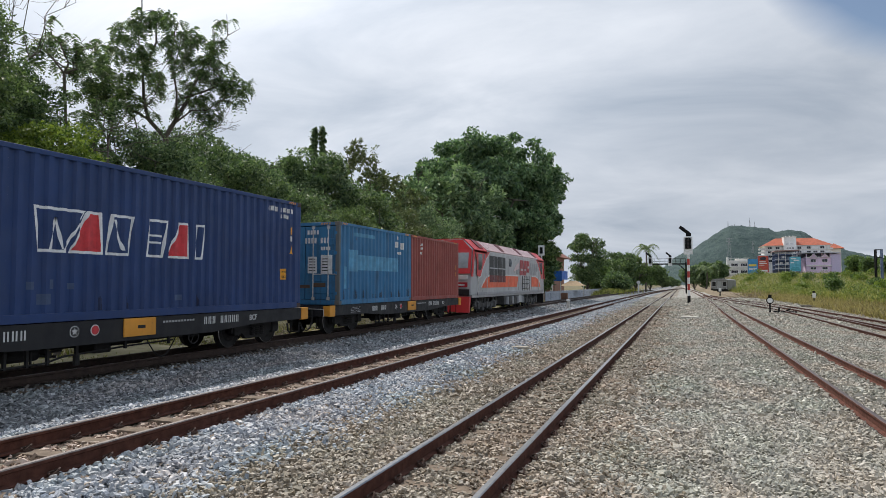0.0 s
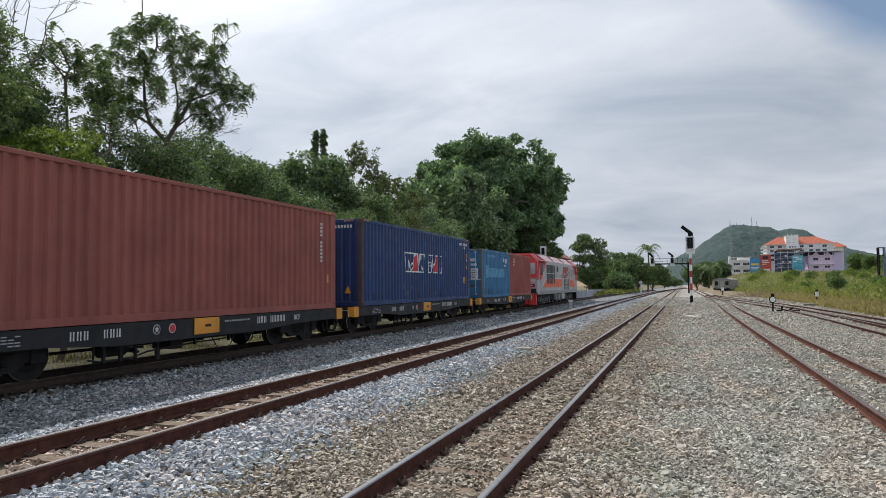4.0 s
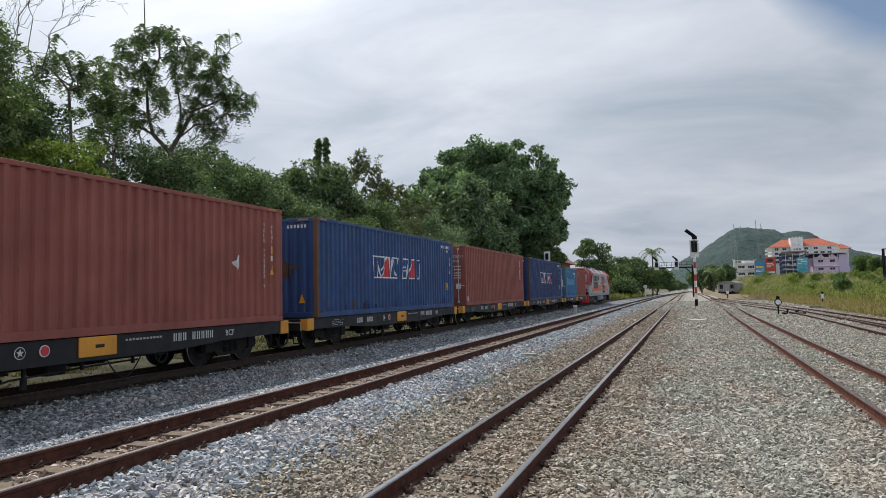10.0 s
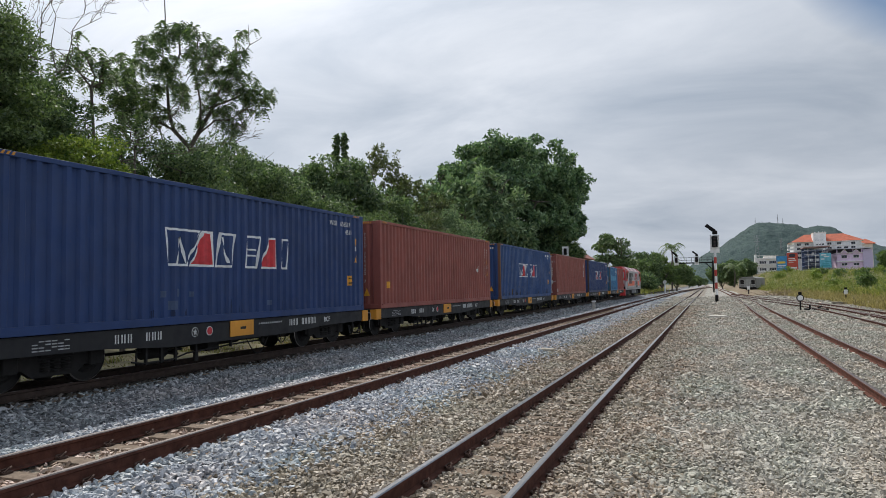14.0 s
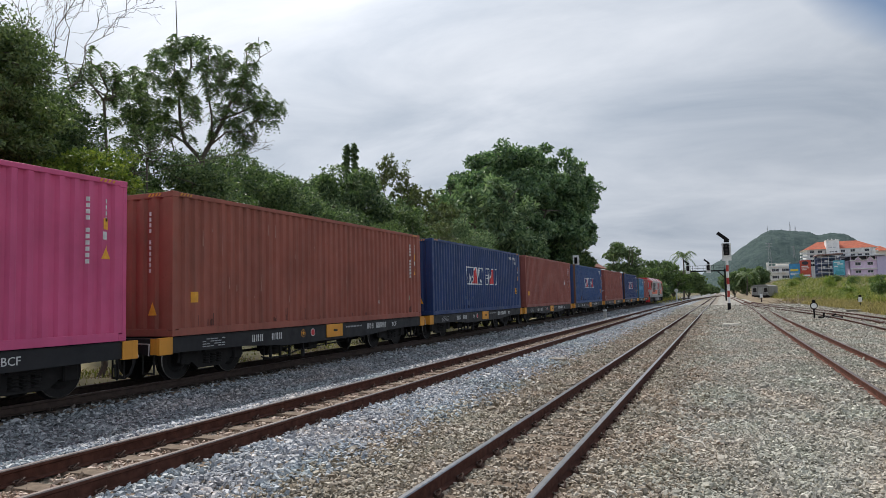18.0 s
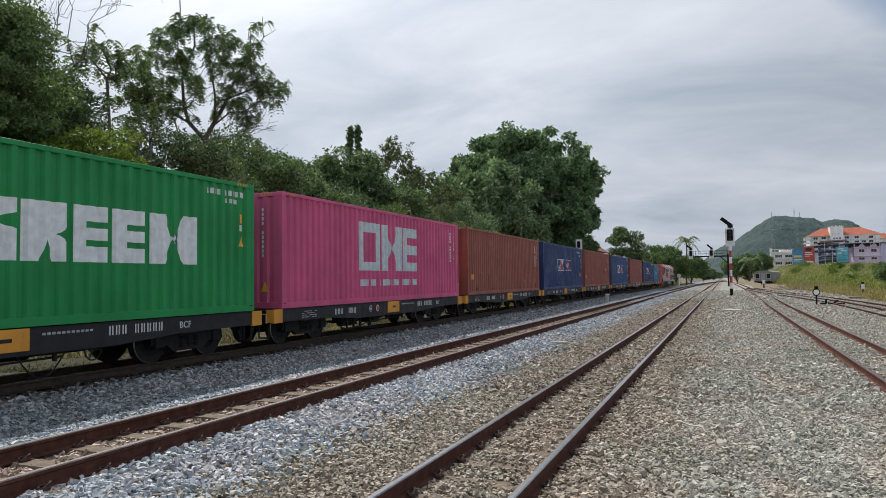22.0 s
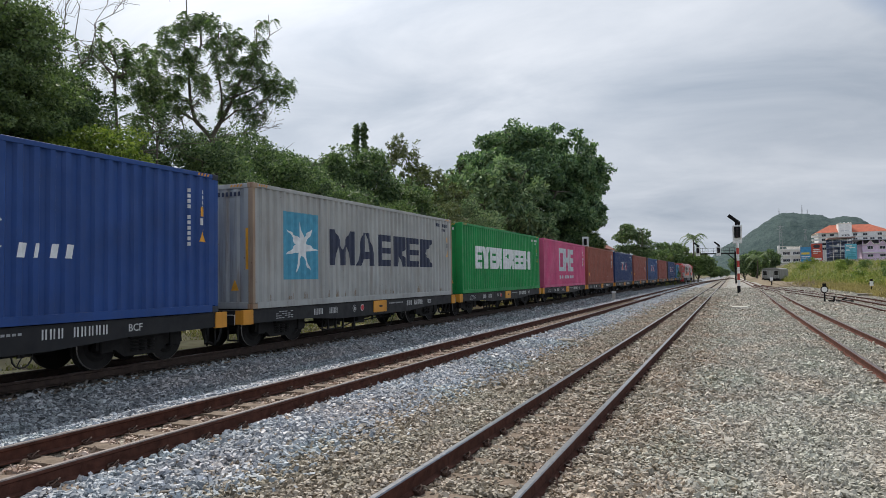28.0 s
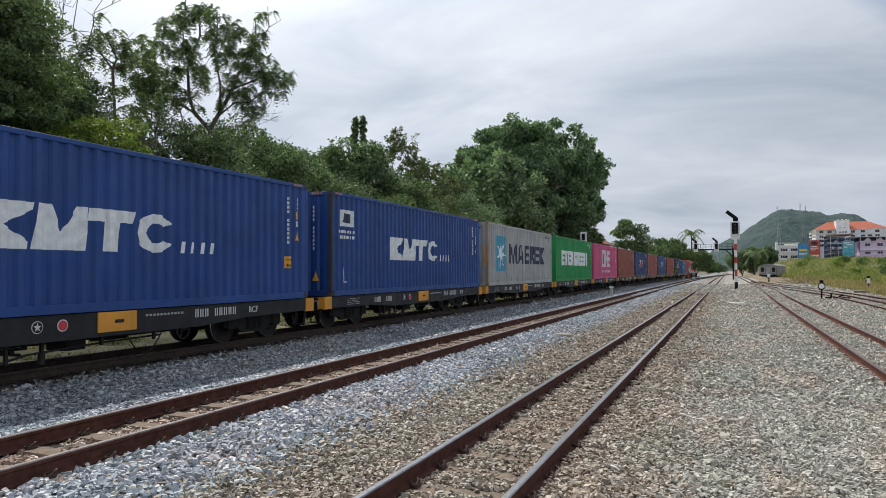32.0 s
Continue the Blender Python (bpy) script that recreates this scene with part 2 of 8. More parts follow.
TAN, GREY, FRESH = ([tuple(m + (v - m) * 0.85 for v, m in zip(c, np.mean(rows, 0))) for c in rows] for rows in (TAN, GREY, FRESH))
PINK = [(r * 1.16, g * 1.0, b * 1.0) for r, g, b in TAN]
# near-black brown stones between the train's rails and just outside them
UMBER = [(0.075, 0.058, 0.048), (0.040, 0.033, 0.028), (0.12, 0.10, 0.088), (0.06, 0.046, 0.038), (0.16, 0.14, 0.125)]
M_UMBER = stone_mat("stone_umber", UMBER)
M_PINK = stone_mat("stone_pinkish", PINK)
M_TAN, M_GREY, M_FRESH, M_SHADED = (stone_mat(n, t) for n, t in (("stone_tan", TAN), ("stone_grey", GREY), ("stone_fresh", FRESH), ("stone_shaded", SHADED)))
S_TAN, S_GREY, S_FRESH, S_SHADED = (gravel_sheet(n, t, d) for n, t, d in (
    ("gravel_tan", TAN, (0.15, 0.135, 0.105)), ("gravel_grey", GREY, (0.20, 0.195, 0.178)),
    ("gravel_fresh", FRESH, (0.07, 0.08, 0.09)), ("gravel_shaded", SHADED, (0.05, 0.052, 0.055))))
S_UMBER = gravel_sheet("gravel_umber", UMBER, (0.02, 0.016, 0.014))
M_RAIL = plain("rail_rust", (0.085, 0.036, 0.026), 0.92, 0.0, 0.35, 9.0, 0.3)
M_RAIL_RED = plain("rail_fresh_rust", (0.12, 0.050, 0.036), 0.92, 0.0, 0.3, 9.0, 0.3)
M_RAIL_DARK = plain("rail_black_rust", (0.052, 0.034, 0.027), 0.8, 0.2, 0.35, 9.0, 0.3)
M_RAILTOP = plain("rail_polished", (0.36, 0.35, 0.35), 0.28, 0.9, 0.2, 14.0)
M_RAILTOP_MID = plain("rail_worn_top", (0.15, 0.13, 0.125), 0.5, 0.6, 0.25, 14.0)
M_RAILTOP_DULL = plain("rail_dull_top", (0.12, 0.085, 0.075), 0.45, 0.6, 0.3, 12.0)
M_CLIP = plain("clip_rust", (0.07, 0.04, 0.03), 0.8, 0.3, 0.3, 20.0)
M_SLEEPER = plain("sleeper_concrete", (0.20, 0.155, 0.118), 0.9, 0.0, 0.3, 9.0, 0.4)
M_BLACK = plain("black_steel", (0.015, 0.015, 0.017), 0.6, 0.2, 0.35, 5.0, 0.2)
M_GRIME = plain("bogie_grime", (0.013, 0.012, 0.012), 0.8, 0.1, 0.4, 6.0, 0.3)
M_SILL = paint("sill_paint", (0.010, 0.011, 0.014), 0.55, 0.2, (0.035, 0.03, 0.026))
M_YELLOW = paint("yellow_paint", (0.66, 0.29, 0.035), 0.5, 0.3)
M_WHITE = plain("white_marking", (0.62, 0.63, 0.63), 0.6, 0.0, 0.2, 8.0)
M_RED = plain("red_marking", (0.55, 0.04, 0.05), 0.55, 0.0, 0.2, 8.0)
M_RUST = paint("rusted_post", (0.16, 0.085, 0.05), 0.8, 0.7)
M_RUST_DARK = paint("dark_rusted_post", (0.075, 0.05, 0.045), 0.8, 0.7)
M_RUST_PALE = paint("rust_streaked_post", (0.34, 0.25, 0.18), 0.75, 0.95, (0.17, 0.065, 0.03))
M_RUST_END = paint("rust_streaked_end", (0.36, 0.385, 0.40), 0.65, 0.95, (0.15, 0.095, 0.06))
M_RUST_TEAL = paint("rusty_teal_post", (0.12, 0.13, 0.13), 0.75, 0.8, (0.16, 0.08, 0.045))
M_POST_NAVY = paint("dark_worn_post", (0.035, 0.042, 0.06), 0.7, 0.7, (0.07, 0.045, 0.035))
M_STEEL = plain("galvanised_bar", (0.55, 0.54, 0.53), 0.45, 0.5, 0.25, 8.0)
M_FIELDSOIL = plain("field_soil", (0.17, 0.15, 0.085), 0.95, 0.0, 0.4, 0.8, 0.5)
M_DIRT = plain("brown_dirt", (0.23, 0.185, 0.125), 0.95, 0.0, 0.35, 1.4, 0.6)
M_GRASSGROUND = plain("grass_soil", (0.36, 0.315, 0.19), 0.95, 0.0, 0.45, 0.8, 0.5)


# ---------------------------------------------------------------- mesh helpers
def part(name, bm, mat, parent, label=""):
    me = bpy.data.meshes.new(name)
    bm.to_mesh(me)
    bm.free()
    me.materials.append(mat)
    ob = new(name, me)
    ob.parent = parent
    if label:
        tagged(ob, label)
    if name in ("marking", "hinge_row", "slat_row"):
        tagged(ob, kind="stuff")
    return ob


def piece(name, me, parent, m=None):
    """Another object on a shared mesh, under its thing."""
    ob = new(name, me)
    ob.parent = parent
    if m is not None:
        ob.matrix_basis = m
    return ob


def thing(name, label, category, group="", kind="", m=None):
    ob = new(name)
    ob.empty_display_size = 0.3
    if m is not None:
        ob.matrix_basis = m
    return tagged(ob, label, category, group, kind)


def box(bm, x0, x1, y0, y1, z0, z1, bevel=0.0):
    r = bmesh.ops.create_cube(bm, size=1.0)
    vs = r["verts"]
    bmesh.ops.scale(bm, vec=(x1 - x0, y1 - y0, z1 - z0), verts=vs)
    bmesh.ops.translate(bm, vec=((x0 + x1) / 2, (y0 + y1) / 2, (z0 + z1) / 2), verts=vs)
    if bevel:
        es = {e for v in vs for e in v.link_edges}
        bmesh.ops.bevel(bm, geom=list(es), offset=bevel, segments=1, affect="EDGES", profile=0.5)
    return bm


def boxes(*rows, bevel=0.0):
    bm = bmesh.new()
    for r in rows:
        box(bm, *r, bevel=bevel)
    return bm


def rod(bm, a, b, r0, r1=None, n=8):
    a, b = Vector(a), Vector(b)
    m = Matrix.Translation((a + b) / 2) @ (b - a).to_track_quat("Z", "Y").to_matrix().to_4x4()
    bmesh.ops.create_cone(bm, cap_ends=True, segments=n, radius1=r0, radius2=r0 if r1 is None else r1, depth=(b - a).length, matrix=m)
    return bm


def limb(bm, pts, r0, r1, n=7):
    """One tapering tube through the points."""
    pts = [Vector(p) for p in pts]
    side, rings = None, []
    for k, p in enumerate(pts):
        t = (pts[min(k + 1, len(pts) - 1)] - pts[max(k - 1, 0)]).normalized()
        if side is None:
            side = t.orthogonal()
        side = (side - t * side.dot(t)).normalized()
        other = t.cross(side)
        r = r0 + (r1 - r0) * k / (len(pts) - 1)
        rings.append([bm.verts.new(p + (side * math.cos(a) + other * math.sin(a)) * r) for a in (2 * math.pi * q / n for q in range(n))])
    for a, b in zip(rings, rings[1:]):
        for q in range(n):
            bm.faces.new((a[q], a[(q + 1) % n], b[(q + 1) % n], b[q]))
    bm.faces.new(rings[0][::-1])
    bm.faces.new(rings[-1])


def rods(*rows, n=8):
    bm = bmesh.new()
    for a, b, r in rows:
        rod(bm, a, b, r, n=n)
    return bm


def prism(bm, poly, axis, a, b):
    """A polygon of (u, v) pulled along an axis from a to b. Axis x: (y, z); y: (x, z); z: (x, y)."""
    def at(u, v, w):
        return {"x": (w, u, v), "y": (u, w, v), "z": (u, v, w)}[axis]
    lo = [bm.verts.new(at(u, v, a)) for u, v in poly]
    hi = [bm.verts.new(at(u, v, b)) for u, v in poly]
    n = len(poly)
    bm.faces.new(lo)
    bm.faces.new(hi)
    for i in range(n):
        bm.faces.new((lo[i], lo[(i + 1) % n], hi[(i + 1) % n], hi[i]))
    bmesh.ops.recalc_face_normals(bm, faces=bm.faces[:])
    return bm


def mesh_np(name, verts, faces, mat, smooth=False):
    """A mesh from arrays of equal-sided faces."""
    me = bpy.data.meshes.new(name)
    nv, nf, k = len(verts), len(faces), faces.shape[1]
    me.vertices.add(nv)
    me.vertices.foreach_set("co", np.ascontiguousarray(verts, dtype=np.float32).ravel())
    me.loops.add(nf * k)
    me.loops.foreach_set("vertex_index", np.ascontiguousarray(faces, dtype=np.int32).ravel())
    me.polygons.add(nf)
    me.polygons.foreach_set("loop_start", np.arange(0, nf * k, k, dtype=np.int32))
    me.polygons.foreach_set("use_smooth", np.full(nf, smooth, dtype=bool))
    me.update(calc_edges=True)
    me.materials.append(mat)
    return me


def lettering(name, text, size, mat, parent, m, label=""):
    """A line of writing as a thin mesh; it reads along x and stands along y of its own pose."""
    cu = bpy.data.curves.new(name, "FONT")
    cu.body, cu.size, cu.extrude, cu.resolution_u = text, size, 0.003, 2
    tmp = bpy.data.objects.new(name, cu)
    me = bpy.data.meshes.new_from_object(tmp)
    bpy.data.objects.remove(tmp)
    bpy.data.curves.remove(cu)
    me.materials.clear()
    me.materials.append(mat)
    ob = piece(name, me, parent, m)
    if label:
        tagged(ob, label)
    return ob


# ---------------------------------------------------------------- ground and tracks
NEAR_X, MID_X, TRAIN_X = -2.17, -6.0, -11.26
NEAR_Z, MID_Z, TRAIN_Z = 0.0, 0.175, 0.17       # rail tops
GAUGE_HALF = 0.535


def lerp_table(v, table):
    for (a, fa), (b, fb) in zip(table, table[1:]):
        if v <= b:
            k = min(1, max(0, (v - a) / (b - a)))
            return fa + (fb - fa) * k
    return table[-1][1]


PROFILE = [(-400, 0.4), (-40, 0.2), (-20, -0.25), (-14.2, -0.42), (-13.2, -0.05), (-12.6, -0.03), (-10.95, -0.02), (-10.5, -0.03), (-10.15, -0.07), (-9.2, -0.19), (-8.2, -0.22),
           (-7.6, -0.04), (-7.2, 0.005), (-6.6, 0.0), (-6.4, -0.035), (-5.6, -0.035), (-5.4, 0.0), (-4.85, 0.0), (-4.3, -0.10), (-3.6, -0.17), (-2.75, -0.165), (-2.55, -0.19), (-2.4, -0.184), (-2.17, -0.172), (-1.94, -0.184), (-1.8, -0.19), (-1.6, -0.165), (5.2, -0.165), (6.0, -0.14), (9.3, -0.15),
           (10.5, 0.0), (13, 0.45), (18, 0.75), (40, 0.9), (400, 1.5)]


def train_bend(y):
    return 0.0003 * max(0.0, y - 95) ** 2


def ground_z(x, y):
    far = min(1, max(0, (y - 90) / 80))
    z = lerp_table(x, PROFILE) * (1 - 0.0 * far)
    if x > 4.5:
        z += 0.55 * far * min(1, (x - 4.5) / 3)
    if x > 9:
        rise = min(1, max(0, (y - 110) / 120))
        z += 3.2 * rise * rise * (3 - 2 * rise) * min(1, (x - 9) / 6)
    return z


def zone(x, y):
    if x < -14.0:
        return 4 if y < 62 else 6
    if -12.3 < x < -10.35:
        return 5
    if x < -8.2:
        return 3
    if x < -6.6:
        return 2
    if x < -5.4:
        return 0
    if x < -4.25:
        return 2
    if x < -0.9:
        return 0
    if x < 9.2 - 2.0 * min(1, max(0, (y - 80) / 60)):
        return 7 if y > 105 and x > 4.6 else 1 if y < 170 or abs(x) < 4 else 6
    return 7 if x < 11 else 6


def make_ground():
    xs = [-1500, -400, -120, -60, -40, -28] + list(np.arange(-22, -14.4, 1.5)) + list(np.arange(-14.3, 10.6, 0.25)) + [11, 12, 13, 15, 18, 24, 32, 45, 70, 120, 400, 1500]
    ys = [-1500, -300, -60, -20, -8, -2] + list(np.arange(0, 40, 1.0)) + list(np.arange(40, 130, 5.0)) + list(np.arange(130, 320, 15.0)) + [350, 420, 600, 1000, 2000, 3500]
    rng = np.random.default_rng(3)
    verts, faces, mats = [], [], []
    for y in ys:
        for x in xs:
            bumpy = 0.005 if -14 < x < 10 else 0.10
            verts.append((x, y, ground_z(x, y) + rng.normal() * bumpy * (abs(y) < 300)))
    w = len(xs)
    for j in range(len(ys) - 1):
        for i in range(w - 1):
            a = j * w + i
            faces.append((a, a + 1, a + w + 1, a + w))
            mats.append(zone((xs[i] + xs[i + 1]) / 2, (ys[j] + ys[j + 1]) / 2))
    me = mesh_np("ground", np.array(verts), np.array(faces), S_TAN, smooth=True)
    for m in (S_GREY, S_FRESH, S_SHADED, M_GRASSGROUND, S_UMBER, M_FIELDSOIL, M_DIRT):
        me.materials.append(m)
    me.polygons.foreach_set("material_index", np.array(mats, dtype=np.int32))
    ob = new("ground", me)
    tagged(ob, "gravel railway yard with ballast beds and grassy verges", "ground", kind="structure")


make_ground()

# half of a rail's cross-section: across, up from the top
RAIL_HALF = [(0.0, 0.0), (0.024, 0.0), (0.033, -0.010), (0.033, -0.036), (0.009, -0.052), (0.009, -0.136), (0.066, -0.149), (0.066, -0.162), (0.0, -0.162)]


def rail_mesh(name, line, z, side, top_mat):
    """A rail swept along a line of centre points (x, y), at its side of the track."""
    ring = RAIL_HALF + [(-u, v) for u, v in reversed(RAIL_HALF[1:-1])]
    n, verts, faces, idx = len(ring), [], [], []
    for k, (x, y) in enumerate(line):
        a, b = line[max(0, k - 1)], line[min(len(line) - 1, k + 1)]
        d = Vector((b[0] - a[0], b[1] - a[1])).normalized()
        nx, ny = d.y, -d.x
        for u, v in ring:
            w = side * GAUGE_HALF + u
            verts.append((x + nx * w, y + ny * w, z + v))
    for k in range(len(line) - 1):
        for i in range(n):
            a, b = k * n + i, k * n + (i + 1) % n
            faces.append((a, b, b + n, a + n))
            idx.append(1 if i in (0, 1, n - 1, n - 2) else 0)
    me = mesh_np(name, np.array(verts), np.array(faces), M_RAIL)
    me.materials.append(top_mat)
    me.polygons.foreach_set("material_index", np.array(idx, dtype=np.int32))
    return me


def sleeper_mesh():
    bm = bmesh.new()
    prism(bm, [(-0.13, -0.16), (0.13, -0.16), (0.105, 0), (-0.105, 0)], "x", -1.0, 1.0)
    for v in bm.verts:
        if abs(v.co.x) > 0.9 and v.co.z > -0.05:
            v.co.x *= 0.985
    me = bpy.data.meshes.new("sleeper")
    bm.to_mesh(me)
    bm.free()
    me.materials.append(M_SLEEPER)
    return me


def clip_mesh():
    """A bent spring clip with its shoulder, on one side of a rail's foot."""
    bm = bmesh.new()
    box(bm, 0.055, 0.125, -0.055, 0.055, -0.172, -0.135, 0.008)
    pts = [(0.115, -0.045, -0.137), (0.115, 0.01, -0.107), (0.085, 0.055, -0.104), (0.045, 0.03, -0.127), (0.06, -0.04, -0.122), (0.10, -0.075, -0.127)]
    for a, b in zip(pts, pts[1:]):
        rod(bm, a, b, 0.011, n=5)
    me = bpy.data.meshes.new("rail_clip")
    bm.to_mesh(me)
    bm.free()
    me.materials.append(M_CLIP)
    return me


SLEEPER, CLIP = sleeper_mesh(), clip_mesh()


def railway_track(label, line, z, top_mat, y0, y1, clips_to, body=None, phase=0.0, show=0.0):
    t = thing("railway_track", label, "railway track", kind="structure")
    for side in (-1, 1):
        me = rail_mesh("rail", line, z, side, top_mat)
        if body:
            me.materials[0] = body
        piece("rail", me, t)
    y = y0 + phase
    while y < y1:
        x = lerp_table(y, [(b, a) for a, b in line])
        x2 = lerp_table(y + 1, [(b, a) for a, b in line])
        turn = -math.degrees(math.atan2(x2 - x, 1))
        m = pose(x, y, z - 0.164 + show, 0, 0, turn)
        piece("sleeper", SLEEPER, t, m)
        if y < clips_to:
            for side in (-1, 1):
                for inner in (-1, 1):
                    piece("rail_clip", CLIP, t, pose(x + side * GAUGE_HALF, y, z, 0, 0, 0 if inner > 0 else 180))
        y += 0.62
    return t


FAR_Y = [150, 180, 220, 280, 350, 450, 600, 900]
railway_track("metre-gauge track with polished rail tops on tan ballast", [(NEAR_X, y) for y in [-20, 0, 5, 10, 20, 40, 80, 120] + FAR_Y], NEAR_Z, M_RAILTOP, -3, 75, 28, show=-0.004)
railway_track("rusty metre-gauge track on fresh grey ballast", [(MID_X + 0.6 * train_bend(y), y) for y in [-20, 0, 5, 10, 20, 40, 60, 80, 95, 110, 125, 140] + FAR_Y[1:4]], MID_Z, M_RAILTOP_MID, -1, 80, 32, phase=0.3, show=0.004)
railway_track("track carrying the container train on dark ballast", [(TRAIN_X + train_bend(y), y) for y in [-60, -20, 0, 20, 40, 80, 95, 105, 115, 125, 140, 155, 170, 185, 200]], TRAIN_Z, M_RAILTOP_DULL, 0, 60, 0, M_RAIL_DARK, show=-0.035)
RIGHT = [(2.95, -20), (2.95, 0), (2.95, 10), (2.95, 25), (2.98, 45), (3.25, 70), (3.3, 95), (3.1, 130), (2.9, 170), (2.2, 220), (0.8, 300), (-1.5, 420)]
railway_track("red-rusted siding track sunk in gravel", RIGHT, 0.0, M_RAILTOP_DULL, 5, 40, 0, M_RAIL_RED, show=-0.06)
SIDE1 = [(6.95, -20), (6.95, 10), (6.95, 45), (6.75, 54), (6.2, 62), (5.3, 72), (4.3, 84), (3.5, 96), (3.25, 106)]
railway_track("worn siding track leading into a turnout", SIDE1, 0.01, M_RAILTOP_DULL, 20, 55, 0, M_RAIL, show=-0.06)
SIDE2 = [(8.6, -20), (8.55, 10), (8.45, 30), (8.2, 42), (7.75, 55), (7.1, 66), (6.1, 78), (5.0, 92), (4.2, 104), (3.6, 118)]
railway_track("second worn siding track beside the weeds", SIDE2, 0.02, M_RAILTOP_DULL, 25, 50, 0, M_RAIL, show=-0.06)


# ---------------------------------------------------------------- the train
CONTAINER_L, CONTAINER_W = 12.192, 2.438
PERIOD, DEPTH = 0.278, 0.056


def corrugation(length, margin=0.17):
    """Break points (along, depth) of a trapezoid-ribbed wall from 0 to length."""
    n = int((length - 2 * margin) / PERIOD)
    p = (length - 2 * margin) / n
    pts = [(margin * 0.55, 0.0)]
    for i in range(n):
        a = margin + i * p
        pts += [(a, 0.0), (a + 0.16 * p, -DEPTH), (a + 0.5 * p, -DEPTH), (a + 0.66 * p, 0.0)]
    return pts + [(length - margin * 0.55, 0.0)]


def corrugated_wall(length, z0, z1, to):
    """The wall as a bmesh; to(along, depth, z) gives the place."""
    bm = bmesh.new()
    pts = corrugation(length)
    prev = None
    for a, d in pts:
        pair = [bm.verts.new(to(a, d, z)) for z in (z0, z1)]
        if prev:
            bm.faces.new((prev[0], pair[0], pair[1], prev[1]))
        prev = pair
    bmesh.ops.recalc_face_normals(bm, faces=bm.faces[:])
    return bm


def clip_poly(poly, lo, hi):
    """A polygon's piece between along = lo and along = hi."""
    for limit, sign in ((lo, 1), (hi, -1)):
        out = []
        for (a, b), (c, d) in zip(poly, poly[1:] + poly[:1]):
            ina, inc = sign * (a - limit) >= 0, sign * (c - limit) >= 0
            if ina:
                out.append((a, b))
            if ina != inc:
                k = (limit - a) / (c - a)
                out.append((limit, b + (d - b) * k))
        poly = out
        if len(poly) < 3:
            return []
    return poly


def painted_shapes(name, polys, mat, parent, length, height_off=0.004, label=""):
    """Painted shapes that follow the ribs of the container's +x side. Polys of (along from the front, up), along < 0."""
    bm = bmesh.new()
    pts = corrugation(length)
    for poly in polys:
        q = [(a + length, z) for a, z in poly]
        for (a0, d0), (a1, d1) in zip(pts, pts[1:]):
            if a1 - a0 < 1e-6:
                continue
            c = clip_poly(q, a0, a1)
            if len(c) < 3:
                continue
            vs = [bm.verts.new((CONTAINER_W / 2 - 0.012 + d0 + (d1 - d0) * (a - a0) / (a1 - a0) + height_off, a - length, z)) for a, z in c]
            try:
                f = bm.faces.new(vs)
                f.normal_update()
                if f.normal.x < 0:
                    f.normal_flip()
            except ValueError:
                pass
    ob = part(name, bm, mat, parent, label)
    return tagged(ob, kind="stuff") if name == "marking" else ob


def rect(a0, a1, z0, z1, lean=0.0):
    return [(a0, z0), (a1, z0), (a1 + lean, z1), (a0 + lean, z1)]


def end_mark(name, polys, mat, parent, length, label="", off=0.008):
    """Marks on the rear end wall; polys of (across, up)."""
    bm = bmesh.new()
    for p in polys:
        prism(bm, p, "y", -length + 0.02 - off, -length + 0.02 - off + 0.004)
    return part(name, bm, mat, parent, label)


def code_bars(a, z, n, w, h, step, down=False):
    """Writing too small to read: a run of short bars."""
    rows = []
    for i in range(n):
        if i in (4, 11):
            continue
        rows.append(rect(a, a + w, z - i * step - h, z - i * step) if down else rect(a + i * step, a + i * step + w, z, z + h))
    return rows


